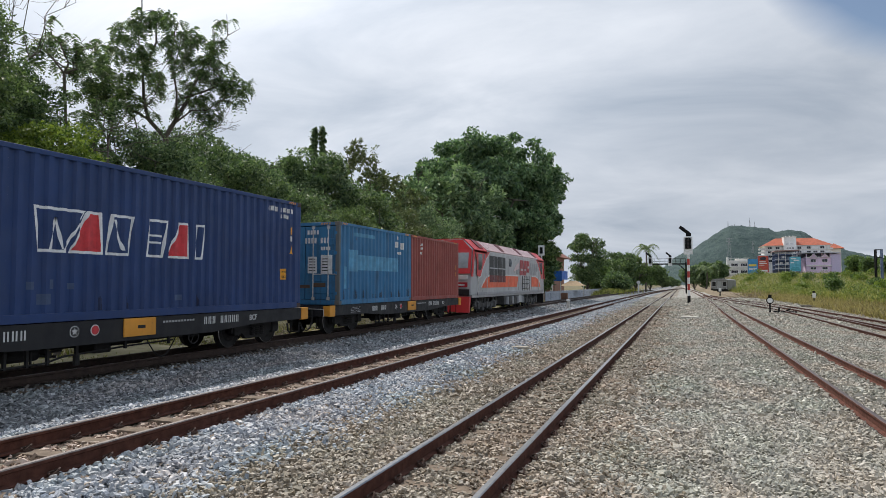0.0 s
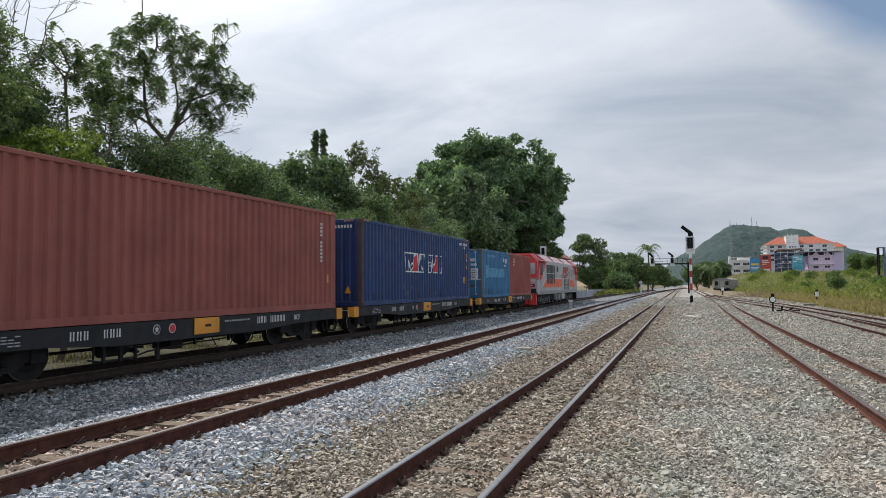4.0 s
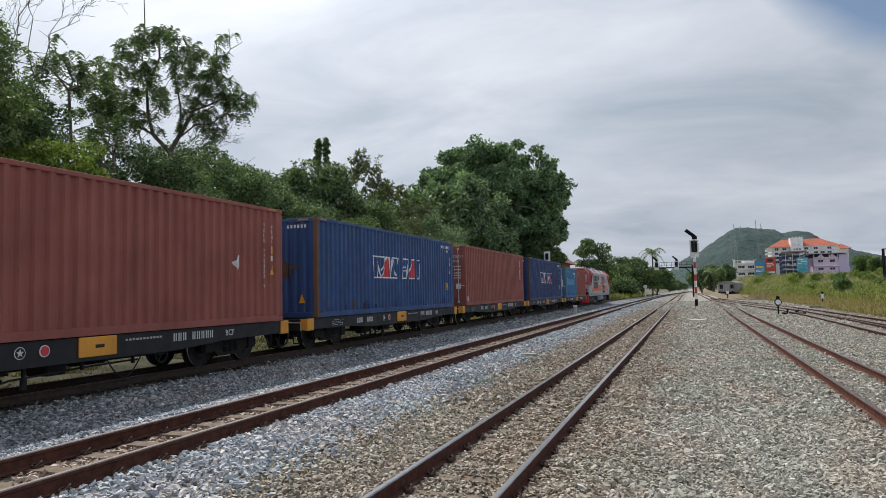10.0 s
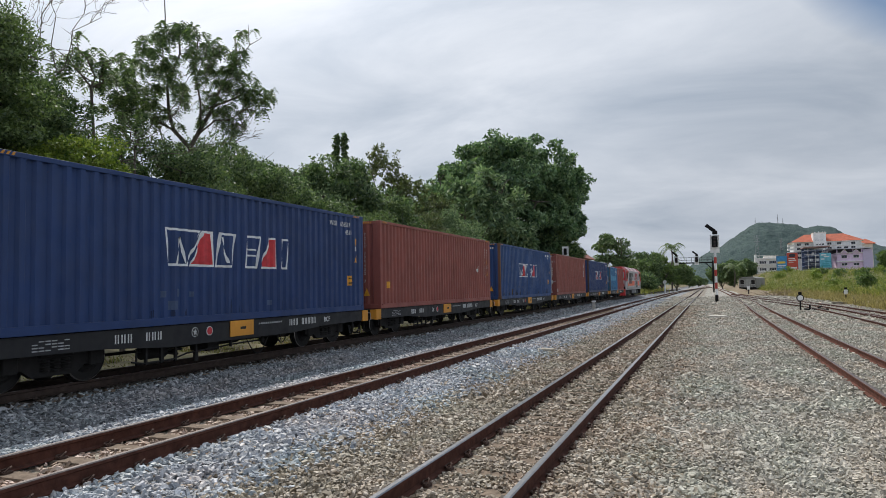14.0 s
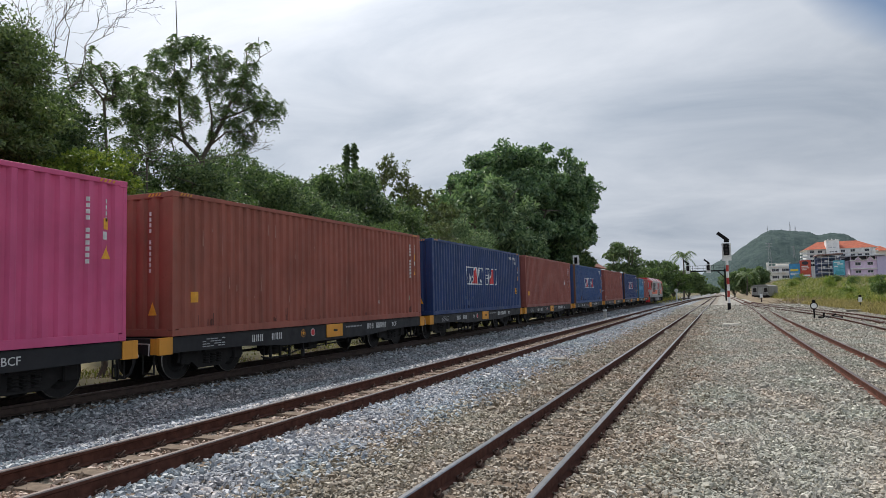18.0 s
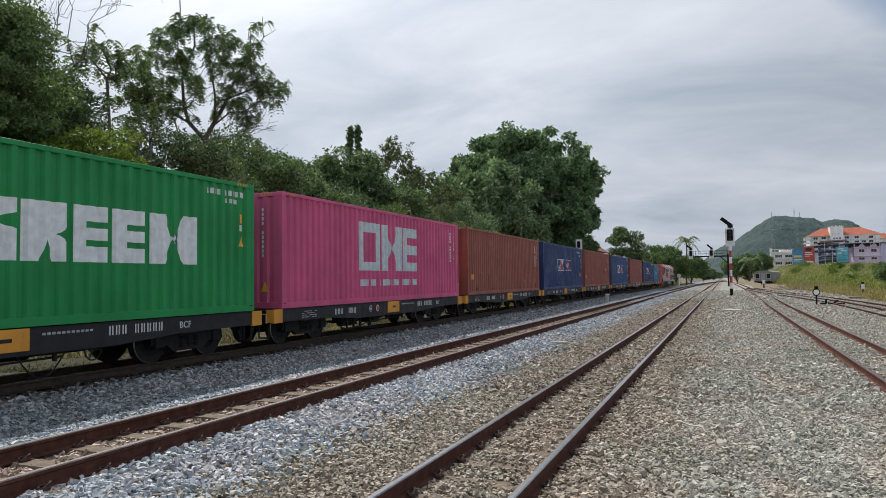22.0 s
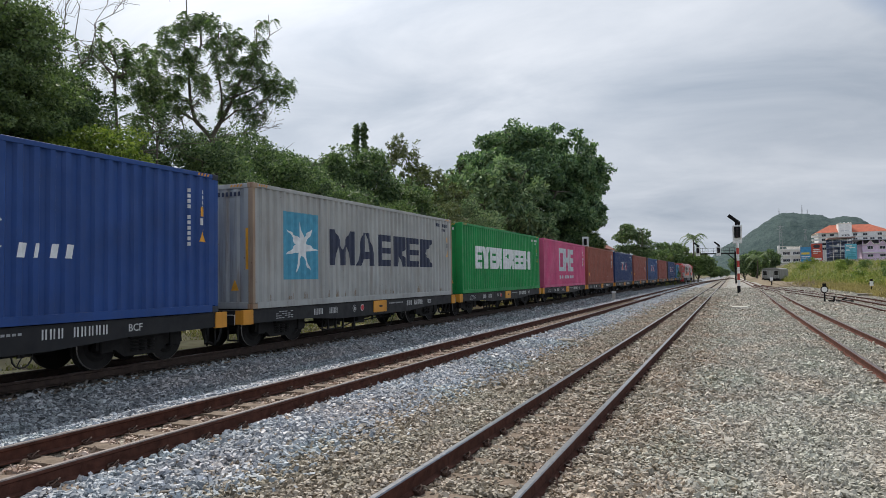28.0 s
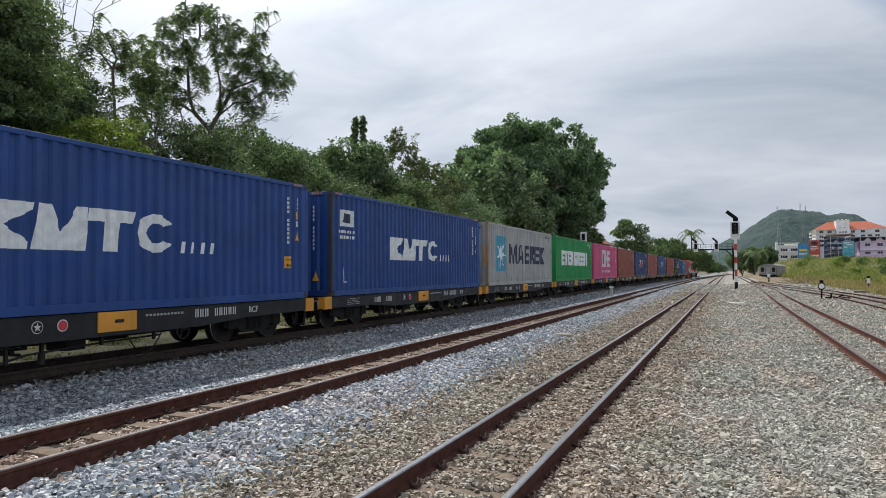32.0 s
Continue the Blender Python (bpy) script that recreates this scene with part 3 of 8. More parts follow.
def shipping_container(label, body, length=CONTAINER_L, height=2.896, doors=False, frame_mat=None, marks=None, post_mat=None, end_mat=None):
    c = thing("shipping_container", label, "shipping container", "containers on the train")
    hw, L = CONTAINER_W / 2, length
    fm = frame_mat or body
    pm = post_mat or fm
    # long walls, end walls
    part("side_panel", corrugated_wall(L, 0.14, height - 0.09, lambda a, d, z: (hw - 0.012 + d, a - L, z)), body, c)
    part("side_panel", corrugated_wall(L, 0.14, height - 0.09, lambda a, d, z: (-hw + 0.012 - d, a - L, z)), body, c)
    part("end_panel", corrugated_wall(CONTAINER_W, 0.14, height - 0.09, lambda a, d, z: (a - hw, -0.02 + d, z)), body, c)
    if not doors:
        part("end_panel", corrugated_wall(CONTAINER_W, 0.14, height - 0.09, lambda a, d, z: (a - hw, -L + 0.02 - d, z)), end_mat or body, c)
    else:
        for s in (-1, 1):
            x0, x1 = (0.012, hw - 0.1) if s > 0 else (-hw + 0.1, -0.012)
            bm = boxes((x0, x1, -L + 0.03, -L + 0.07, 0.16, height - 0.14), bevel=0.008)
            for k in range(5):
                z = 0.35 + k * (height - 0.7) / 5
                box(bm, x0 + 0.08, x1 - 0.08, -L + 0.008, -L + 0.032, z, z + (height - 0.7) / 5 - 0.17, 0.01)
            door = part("door", bm, body, c)
            for x in (x0 + 0.27 * (x1 - x0), x0 + 0.75 * (x1 - x0)):
                part("lock_rod", rods(((x, -L - 0.012, 0.14), (x, -L - 0.012, height - 0.13), 0.019)), M_STEEL, door, "galvanised locking rod")
                part("lock_handle", rods(((x, -L - 0.025, 0.95), (x + s * 0.3, -L - 0.03, 0.95), 0.012)), M_STEEL, door)
                part("cam_keeper", boxes((x - 0.05, x + 0.05, -L - 0.02, -L + 0.01, height - 0.22, height - 0.12), (x - 0.05, x + 0.05, -L - 0.02, -L + 0.01, 0.14, 0.24)), M_STEEL, door)
            hinge = bmesh.new()
            for k in range(4):
                box(hinge, s * (hw - 0.13) - 0.05, s * (hw - 0.13) + 0.05, -L - 0.006, -L + 0.03, 0.3 + k * (height - 0.7) / 3, 0.4 + k * (height - 0.7) / 3)
            part("hinge_row", hinge, body, door)
    # roof, slightly ribbed across
    bm = bmesh.new()
    prev = None
    n = int(L / 0.4)
    for i in range(n * 2 + 1):
        a = -L + 0.15 + (L - 0.3) * i / (n * 2)
        z = height - 0.012 - (0.02 if i % 2 else 0)
        pair = [bm.verts.new((x, a, z)) for x in (-hw + 0.05, hw - 0.05)]
        if prev:
            bm.faces.new((prev[0], prev[1], pair[1], pair[0]))
        prev = pair
    part("roof", bm, body, c)
    for s in (-1, 1):
        part("top_rail", boxes((s * (hw - 0.03) - 0.03, s * (hw - 0.03) + 0.03, -L + 0.17, -0.17, height - 0.095, height - 0.008), bevel=0.006), fm, c)
        part("bottom_rail", boxes((s * (hw - 0.03) - 0.028, s * (hw - 0.03) + 0.028, -L + 0.17, -0.17, 0.0, 0.15), bevel=0.006), fm, c)
        for y in (-L + 0.05, -0.05):
            part("corner_post", boxes((s * (hw - 0.07) - 0.068, s * (hw - 0.07) + 0.068, y - 0.048, y + 0.048, 0.118, height - 0.118), bevel=0.01), pm if y < -1 or body is PAINTS["grey"] else fm, c)
    for y in (-L + 0.05, -0.05):
        part("end_header", boxes((-hw + 0.15, hw - 0.15, y - 0.04, y + 0.04, height - 0.115, height - 0.01), bevel=0.006), fm, c)
        part("end_sill", boxes((-hw + 0.15, hw - 0.15, y - 0.04, y + 0.04, 0.0, 0.15), bevel=0.006), fm, c)
    part("floor", boxes((-hw + 0.06, hw - 0.06, -L + 0.1, -0.1, 0.03, 0.11)), M_GRIME, c)
    cast = bmesh.new()
    box(cast, -0.081, 0.081, -0.089, 0.089, -0.059, 0.059, 0.008)
    bmesh.ops.create_uvsphere(cast, u_segments=8, v_segments=4, radius=0.04, matrix=Matrix.Translation((0.07, 0, 0)) @ Matrix.Diagonal((0.4, 1, 0.7, 1)))
    cm = bpy.data.meshes.new("corner_casting")
    cast.to_mesh(cm)
    cast.free()
    cm.materials.append(pm)
    for s in (-1, 1):
        for y in (-L + 0.088, -0.088):
            for z in (0.059, height - 0.059):
                piece("corner_casting", cm, c, pose(s * (hw - 0.08), y, z, 0, 0, 0 if s > 0 else 180))
    # hazard stripes by the upper castings
    for y0 in (-L + 0.2, -0.62):
        part("hazard_stripe", prism_rows([[(y0 + k * 0.09, height - 0.075), (y0 + k * 0.09 + 0.045, height - 0.075), (y0 + k * 0.09 + 0.08, height - 0.02), (y0 + k * 0.09 + 0.035, height - 0.02)] for k in range(4)],
                                         "x", hw - 0.002, hw + 0.003), M_YELLOW, c)
    part("hazard_stripe", prism_rows([[(hw - 0.65 + k * 0.09, height - 0.085), (hw - 0.605 + k * 0.09, height - 0.085), (hw - 0.57 + k * 0.09, height - 0.03), (hw - 0.615 + k * 0.09, height - 0.03)] for k in range(4)],
                                     "y", -L + 0.002, -L + 0.012), M_YELLOW, c)
    if marks:
        marks(c, L, height)
    return c


def prism_rows(polys, axis, a, b):
    bm = bmesh.new()
    for p in polys:
        prism(bm, p, axis, a, b)
    return bm


PAINTS = {
    "navy": paint("navy_container", (0.0125, 0.041, 0.143), 0.46, 0.22, (0.014, 0.026, 0.065)),
    "navy_worn": paint("worn_navy_container", (0.023, 0.070, 0.205), 0.5, 0.6, (0.035, 0.042, 0.06)),
    "blue": paint("royal_blue_container", (0.012, 0.057, 0.228), 0.48, 0.2, (0.02, 0.035, 0.09)),
    "teal": paint("teal_container", (0.040, 0.175, 0.345), 0.55, 0.75, (0.035, 0.055, 0.075)),
    "red": paint("oxide_red_container", (0.275, 0.083, 0.066), 0.55, 0.4, (0.12, 0.045, 0.035)),
    "dark_red": paint("dark_red_container", (0.285, 0.072, 0.06), 0.55, 0.3, (0.08, 0.03, 0.025)),
    "brown": paint("brown_red_container", (0.290, 0.090, 0.064), 0.6, 0.5, (0.13, 0.06, 0.04)),
    "magenta": paint("magenta_container", (0.570, 0.088, 0.215), 0.5, 0.2, (0.27, 0.06, 0.12)),
    "green": paint("green_container", (0.0065, 0.245, 0.062), 0.5, 0.2, (0.02, 0.13, 0.045)),
    "grey": paint("light_grey_container", (0.375, 0.388, 0.385), 0.55, 0.5, (0.20, 0.165, 0.13)),
}
M_MARKBLUE = plain("mark_light_blue", (0.06, 0.30, 0.45), 0.55, 0.0, 0.15)
M_MARKNAVY = plain("mark_dark_blue", (0.02, 0.03, 0.07), 0.55, 0.0, 0.2)
M_MARKGREY = plain("mark_pale_grey", (0.54, 0.61, 0.64), 0.55, 0.0, 0.15)
M_MARKWHITE = plain("mark_off_white", (0.72, 0.75, 0.77), 0.55, 0.0, 0.15)
M_SIGN = plain("sign_black", (0.02, 0.02, 0.02), 0.6)
M_LABEL = plain("label_orange", (0.75, 0.36, 0.03), 0.5, 0.0, 0.15)


def stacked(name, text, size, mat, parent, m):
    """A code painted downwards, one character under the other."""
    return lettering(name, "\n".join(text), size, mat, parent, m)


def streaks(c, L, seed, mat, n, low=0.17, tall=(0.10, 0.40)):
    """Dirt and rust that has run down the ribs above the bottom rail."""
    rng = random.Random(seed)
    for _ in range(n):
        a, h = rng.uniform(-L + 0.3, -0.3), rng.uniform(*tall)
        rows = []
        for _ in range(rng.randint(2, 5)):
            w = rng.uniform(0.008, 0.022)
            rows.append(rect(a, a + w, low, low + h * rng.uniform(0.35, 1.0)))
            a += w + rng.uniform(0.0, 0.012)
        tagged(painted_shapes("rust_streak", rows, mat, c, L, 0.0045), kind="stuff")


def common_marks(c, L, H, codes_down=True, light=None, top_code=True, plate=-1.0, code=""):
    """Stickers and small writing at the front end of the side."""
    white = light or M_WHITE
    drop = 0.27 if code else 0.0
    if plate:
        painted_shapes("warning_plate", [rect(plate, plate + 0.34, 0.76, 1.05)], M_LABEL, c, L, 0.006, "orange caution plate")
        for k, word in enumerate(("CAUTION", "HIGH")):
            lettering("plate_word", word, 0.062 if k == 0 else 0.10, M_SIGN, c, pose(CONTAINER_W / 2 - 0.002, plate + 0.02 + 0.02 * k, 0.95 - 0.15 * k, 90, 0, 90))
    painted_shapes("warning_triangle", [[(-0.56, 1.46 - drop), (-0.32, 1.46 - drop), (-0.44, 1.72 - drop)]], M_LABEL, c, L, 0.006, "yellow warning triangle")
    painted_shapes("small_label", [rect(-0.52, -0.38, 1.98 - drop, 2.18 - drop)], M_LABEL, c, L, 0.006)
    painted_shapes("code_plate", [rect(-0.53, -0.40, 1.80 - drop, 1.94 - drop)], white, c, L, 0.006)
    if code:
        stacked("code_word", code, 0.128, white, c, pose(CONTAINER_W / 2 - 0.006, -0.86, 2.38, 90, 0, 90))
        stacked("size_code", "45G1", 0.128, white, c, pose(CONTAINER_W / 2 - 0.006, -0.52, 2.36, 90, 0, 90))
        stacked("code_word", code, 0.128, white, c, pose(0.62, -L - 0.006, 2.40, 90, 0, 0))
    elif codes_down:
        painted_shapes("marking", code_bars(-0.86, 2.52, 12, 0.05, 0.075, 0.108, True), white, c, L, 0.006, "white code of short bars")
        painted_shapes("marking", code_bars(-0.48, 2.52, 4, 0.05, 0.075, 0.108, True), white, c, L, 0.006)
        end_mark("marking", code_bars(0.62, 2.5, 12, 0.05, 0.08, 0.115, True), white, c, L, "white code of short bars", 0.026)
    elif top_code:
        painted_shapes("marking", code_bars(-1.55, 2.56, 11, 0.07, 0.12, 0.115), white, c, L, 0.006, "white code of short bars")
        painted_shapes("marking", code_bars(-0.95, 2.40, 4, 0.07, 0.10, 0.1), white, c, L, 0.006)
        end_mark("marking", code_bars(-0.35, 2.60, 12, 0.065, 0.10, 0.115), white, c, L, "white code of short bars", 0.026)
    end_mark("warning_triangle", [[(0.6, 0.42), (0.82, 0.42), (0.71, 0.68)]], M_LABEL, c, L, "", 0.026)


def outlined(c, L, slots, z0, z1, lean, inner):
    """Slanted blocks with a pale outline, in a row; inner gives each one's filling."""
    edge = 0.05
    for a0, a1, lo0, lo1, hi0, hi1, k in slots:
        painted_shapes("outline_block", [[(a0 + lo0, z0), (a1 - lo1, z0), (a1 - hi1 + lean, z1), (a0 + hi0 + lean, z1)]], M_MARKWHITE, c, L, 0.004, "white-edged slanted block")
        painted_shapes("block_filling", [[(a0 + lo0 + edge, z0 + edge), (a1 - lo1 - edge, z0 + edge), (a1 - hi1 + lean - edge, z1 - edge), (a0 + hi0 + lean + edge, z1 - edge)]], inner[k], c, L, 0.007)


def marks_navy(body, code=""):
    def marks(c, L, H):
        # row of outlined blocks, two of them red
        slots = [(-8.55, -7.45, 0.20, 0.34, 0.0, 0.0, 0), (-7.70, -6.98, 0.0, 0.0, 0.26, 0.14, 1), (-6.88, -6.30, 0, 0, 0, 0, 0),
                 (-5.90, -5.38, 0, 0, 0, 0, 0), (-5.28, -4.56, 0.0, 0.0, 0.26, 0.14, 1), (-4.44, -4.18, 0, 0, 0, 0, 0)]
        outlined(c, L, slots, 1.18, 1.95, 0.10, (body, M_RED))
        bars = [[(-8.14, 1.22), (-8.09, 1.22), (-7.95, 1.78), (-8.00, 1.78)], [(-7.88, 1.24), (-7.84, 1.24), (-7.95, 1.78), (-8.00, 1.78)],
                [(-6.74, 1.85), (-6.68, 1.85), (-6.44, 1.28), (-6.50, 1.28)], rect(-5.82, -5.40, 1.60, 1.64), rect(-5.84, -5.42, 1.46, 1.50)]
        for bar in bars:
            painted_shapes("block_bar", [bar], M_MARKWHITE, c, L, 0.009)
        common_marks(c, L, H, False, None, not code)
        if body is PAINTS["navy_worn"]:
            rusty = paint("rust_patch", (0.10, 0.065, 0.045), 0.85, 0.8)
            end_mark("rust_patch", [rect(0.02, 0.26, 1.15, 1.62), rect(0.30, 0.36, 1.2, 1.6), rect(0.36, 0.62, 1.42, 1.5)], rusty, c, L, "rusty worn plate", 0.03)
            painted_shapes("rust_patch", [rect(-11.78, -11.62, 0.18, 0.62), rect(-9.9, -9.8, 0.2, 0.5), rect(-11.7, -11.64, 0.7, 1.1)], rusty, c, L, 0.005, "rust stain")
        if code:
            for word, y in zip(code.split(), (-2.02, -1.42, -0.56)):
                lettering("code_word", word, 0.20, M_WHITE, c, pose(CONTAINER_W / 2 - 0.006, y, 2.50, 90, 0, 90))
            lettering("size_code", "4511", 0.20, M_WHITE, c, pose(CONTAINER_W / 2 - 0.006, -1.12, 2.27, 90, 0, 90))
        for spot in (rect(-8.3, -8.05, 0.30, 0.48), rect(-5.05, -4.8, 0.30, 0.42), rect(-8.5, -8.4, 0.55, 0.68), rect(-8.1, -7.98, 0.56, 0.72), rect(-7.7, -7.6, 0.55, 0.66)):
            painted_shapes("faded_patch", [spot], plain("faded_blue", (0.05, 0.085, 0.17), 0.6), c, L, 0.005)
    return marks


def marks_red(c, L, H):
    common_marks(c, L, H, True, plate=None)
    scar = plain("bare_scratch", (0.40, 0.22, 0.18), 0.7)
    rng = random.Random(5)
    for k in range(40):
        a = -11.3 + k * 0.285 + rng.uniform(-0.02, 0.02)
        z, tall = rng.uniform(0.5, 2.3), rng.uniform(0.06, 0.42)
        w = rng.uniform(0.006, 0.013)
        painted_shapes("scratch", [[(a, z), (a + w, z), (a + w * 0.7, z + tall), (a + w * 0.3, z + tall)]], scar, c, L, 0.004)
    painted_shapes("warning_plate", [rect(-11.62, -11.42, 0.66, 0.88)], M_LABEL, c, L, 0.006, "orange caution plate")
    painted_shapes("small_label", [rect(-1.02, -0.86, 0.58, 0.74)], plain("dull_label", (0.30, 0.28, 0.20), 0.7), c, L, 0.006)
    painted_shapes("small_label", [rect(-3.32, -3.25, 0.50, 0.60)], M_WHITE, c, L, 0.006)


def marks_red_doors(c, L, H):
    """Codes and tables of small writing on the closed doors."""
    painted_shapes("marking", code_bars(-0.86, 2.52, 12, 0.05, 0.075, 0.108, True), M_WHITE, c, L, 0.006, "white code of short bars")
    painted_shapes("warning_plate", [rect(-0.52, -0.34, 0.76, 1.0)], M_LABEL, c, L, 0.006, "orange caution plate")
    for word, x in (("TCLU", 0.06), ("171573", 0.50), ("2", 1.03)):
        lettering("code_word", word, 0.16, M_WHITE, c, pose(x, -L + 0.004, 2.30, 90, 0, 0))
    lettering("size_code", "45G1", 0.16, M_WHITE, c, pose(0.55, -L + 0.004, 2.08, 90, 0, 0))
    for k, z in enumerate((1.86, 1.70, 1.54, 1.42, 1.30)):
        end_mark("marking", code_bars(0.12, z, 4, 0.06, 0.05, 0.085) + code_bars(0.62, z, 4, 0.07, 0.05, 0.09), M_WHITE, c, L, "small white writing bars", 0.026)
    end_mark("paper_label", [rect(0.72, 0.96, 0.80, 1.05)], M_WHITE, c, L, "white paper label", 0.026)
    painted_shapes("round_mark", [[(-11.75 + 0.16 * math.cos(k * 0.628), 0.32 + 0.16 * math.sin(k * 0.628)) for k in range(10)]], plain("faded_ring", (0.45, 0.40, 0.38), 0.6), c, L, 0.005, "faded round mark")


def marks_red_torn(c, L, H):
    common_marks(c, L, H, True, plate=0, code="TCLU 775422 7")
    painted_shapes("torn_sticker", [[(-2.08, 1.44), (-2.00, 1.38), (-1.90, 1.26), (-1.88, 1.34), (-1.77, 1.43), (-1.84, 1.50), (-1.85, 1.64), (-1.90, 1.62), (-1.95, 1.50), (-2.03, 1.47)]], M_WHITE, c, L, 0.008, "torn white sticker")
    painted_shapes("warning_plate", [rect(-11.62, -11.42, 0.66, 0.88)], M_LABEL, c, L, 0.006, "orange caution plate")
    end_mark("torn_sticker", [[(0.05, 1.35), (0.2, 1.25), (0.32, 1.45), (0.18, 1.68)]], M_WHITE, c, L, "torn white sticker", 0.012)


def notched(a, b, z0, z1, cuts, lean=0.0):
    """A solid block with level slots cut in from its front side: (from, to) heights, and how deep."""
    rows, z = [], z0
    for lo, hi, deep in cuts:
        rows.append(rect(a, b, z, lo))
        rows.append(rect(a, b - deep, lo, hi))
        z = hi
    rows.append(rect(a, b, z, z1))
    return [[(u + lean * (v - z0) / (z1 - z0), v) for u, v in r] for r in rows]


def bitten(a, b, z0, z1, bites, lean=0.0):
    """A block with three-cornered bites: (side, where along that side, half width, depth), all as shares of the block."""
    def side(name):
        return sorted((w - h, w, w + h, d) for n, w, h, d in bites if n == name)
    pts = [(0, 0)]
    for lo, w, hi, d in side("bottom"):
        pts += [(lo, 0), (w, d), (hi, 0)]
    pts.append((1, 0))
    for lo, w, hi, d in side("front"):
        pts += [(1, lo), (1 - d, w), (1, hi)]
    pts.append((1, 1))
    for lo, w, hi, d in reversed(side("top")):
        pts += [(hi, 1), (w, 1 - d), (lo, 1)]
    pts.append((0, 1))
    return [(a + (b - a) * u + lean * v, z0 + (z1 - z0) * v) for u, v in pts]


def marks_magenta(c, L, H):
    z0, z1, a = 0.97, 2.44, -8.22
    painted_shapes("big_block", [rect(-8.22, -7.93, z0, z1), rect(-7.20, -6.91, z0, z1), rect(-7.93, -7.20, z0, z0 + 0.26), rect(-7.93, -7.20, z1 - 0.30, z1)], M_MARKGREY, c, L, 0.005, "pale grey hollow square")
    painted_shapes("big_block", [bitten(-6.78, -5.33, z0, z1, [("top", 0.50, 0.23, 0.66), ("bottom", 0.50, 0.23, 0.66)])], M_MARKGREY, c, L, 0.005, "pale grey notched block")
    painted_shapes("big_block", notched(-5.17, -4.12, z0, z1, [(z0 + 0.30, z0 + 0.56, 0.70), (z1 - 0.58, z1 - 0.32, 0.70)]), M_MARKGREY, c, L, 0.005, "pale grey slotted block")
    for i in range(20):
        if i not in (5, 13):
            painted_shapes("small_block", [rect(a + i * 0.205 + 0.03, a + i * 0.205 + 0.17, 0.50, 0.70)], M_MARKGREY, c, L, 0.005)
    common_marks(c, L, H, True, plate=0)


def marks_green(c, L, H):
    z0, z1 = 1.03, 2.0
    edges = [-10.62, -9.66, -8.60, -7.70, -6.72, -5.72, -4.80, -3.98, -3.12, -1.78]
    for i, (a, b) in enumerate(zip(edges, edges[1:])):
        b -= 0.10
        if i == 1:
            polys = [[(a, z1), (a + 0.36, z1), (a + 0.49, z0 + 0.4), (a + 0.62, z1), (b, z1), (a + 0.72, z0), (a + 0.26, z0)]]
        elif i in (3, 5):
            polys = [bitten(a, b, z0, z1, [("front", 0.46, 0.12, 0.25), ("bottom", 0.52, 0.14, 0.36)])]
        elif i == 4:
            polys = [bitten(a, b, z0, z1, [("front", 0.64, 0.13, 0.5)])]
        elif i == 8:
            polys = [bitten(a, b, z0, z1, [("top", 0.5, 0.2, 0.6), ("bottom", 0.5, 0.2, 0.6)])]
        else:
            polys = notched(a, b, z0, z1, [(z0 + 0.27, z0 + 0.38, 0.45), (z1 - 0.38, z1 - 0.27, 0.45)])
        painted_shapes("white_block", polys, M_MARKWHITE, c, L, 0.005, "big white block")
    common_marks(c, L, H, False, plate=0)


def marks_grey(c, L, H):
    painted_shapes("square_panel", [rect(-11.0, -9.42, 0.66, 2.34)], M_MARKBLUE, c, L, 0.004, "light blue square panel")
    cx, cz, star = -10.21, 1.50, []
    for k in range(7):
        a = math.pi / 2 + 0.1 + k * 2 * math.pi / 7
        w = math.pi / 7
        star.append([(cx + 0.72 * math.cos(a), cz + 0.72 * math.sin(a)), (cx + 0.24 * math.cos(a + w), cz + 0.24 * math.sin(a + w)), (cx, cz), (cx + 0.24 * math.cos(a - w), cz + 0.24 * math.sin(a - w))])
    painted_shapes("star_mark", star, M_MARKWHITE, c, L, 0.008, "white pointed rays")
    z0, z1 = 1.04, 2.02
    edges = [-8.82, -7.38, -6.08, -5.05, -3.98, -2.92, -1.75]
    for i, (a, b) in enumerate(zip(edges, edges[1:])):
        b -= 0.17
        if i == 0:
            polys = [bitten(a, b, z0, z1, [("top", 0.5, 0.3, 0.55), ("bottom", 0.30, 0.10, 0.55), ("bottom", 0.70, 0.10, 0.55)])]
        elif i == 1:
            polys = [[(a, z0), (a + 0.3, z0), (a + 0.56, z1), (a + 0.36, z1)], [(b - 0.3, z0), (b, z0), (b - 0.36, z1), (b - 0.56, z1)]]
            painted_shapes("cross_bar", [rect(a + 0.30, b - 0.30, z0 + 0.2, z0 + 0.42)], M_MARKNAVY, c, L, 0.010)
        elif i == 3:
            polys = [bitten(a, b, z0, z1, [("front", 0.44, 0.14, 0.3), ("bottom", 0.52, 0.2, 0.4)])]
        elif i == 5:
            polys = [bitten(a, b, z0, z1, [("front", 0.5, 0.36, 0.62)])]
        else:
            polys = notched(a, b, z0, z1, [(z0 + 0.20, z0 + 0.40, 0.62), (z0 + 0.58, z0 + 0.78, 0.62)])
        painted_shapes("dark_block", polys, M_MARKNAVY, c, L, 0.005, "tall dark block")
    common_marks(c, L, H, False, M_MARKNAVY, plate=0)
    end_mark("yellow_strip", [rect(1.02, 1.09, 0.9, 1.85)], M_LABEL, c, L, "vertical yellow strip", 0.03)


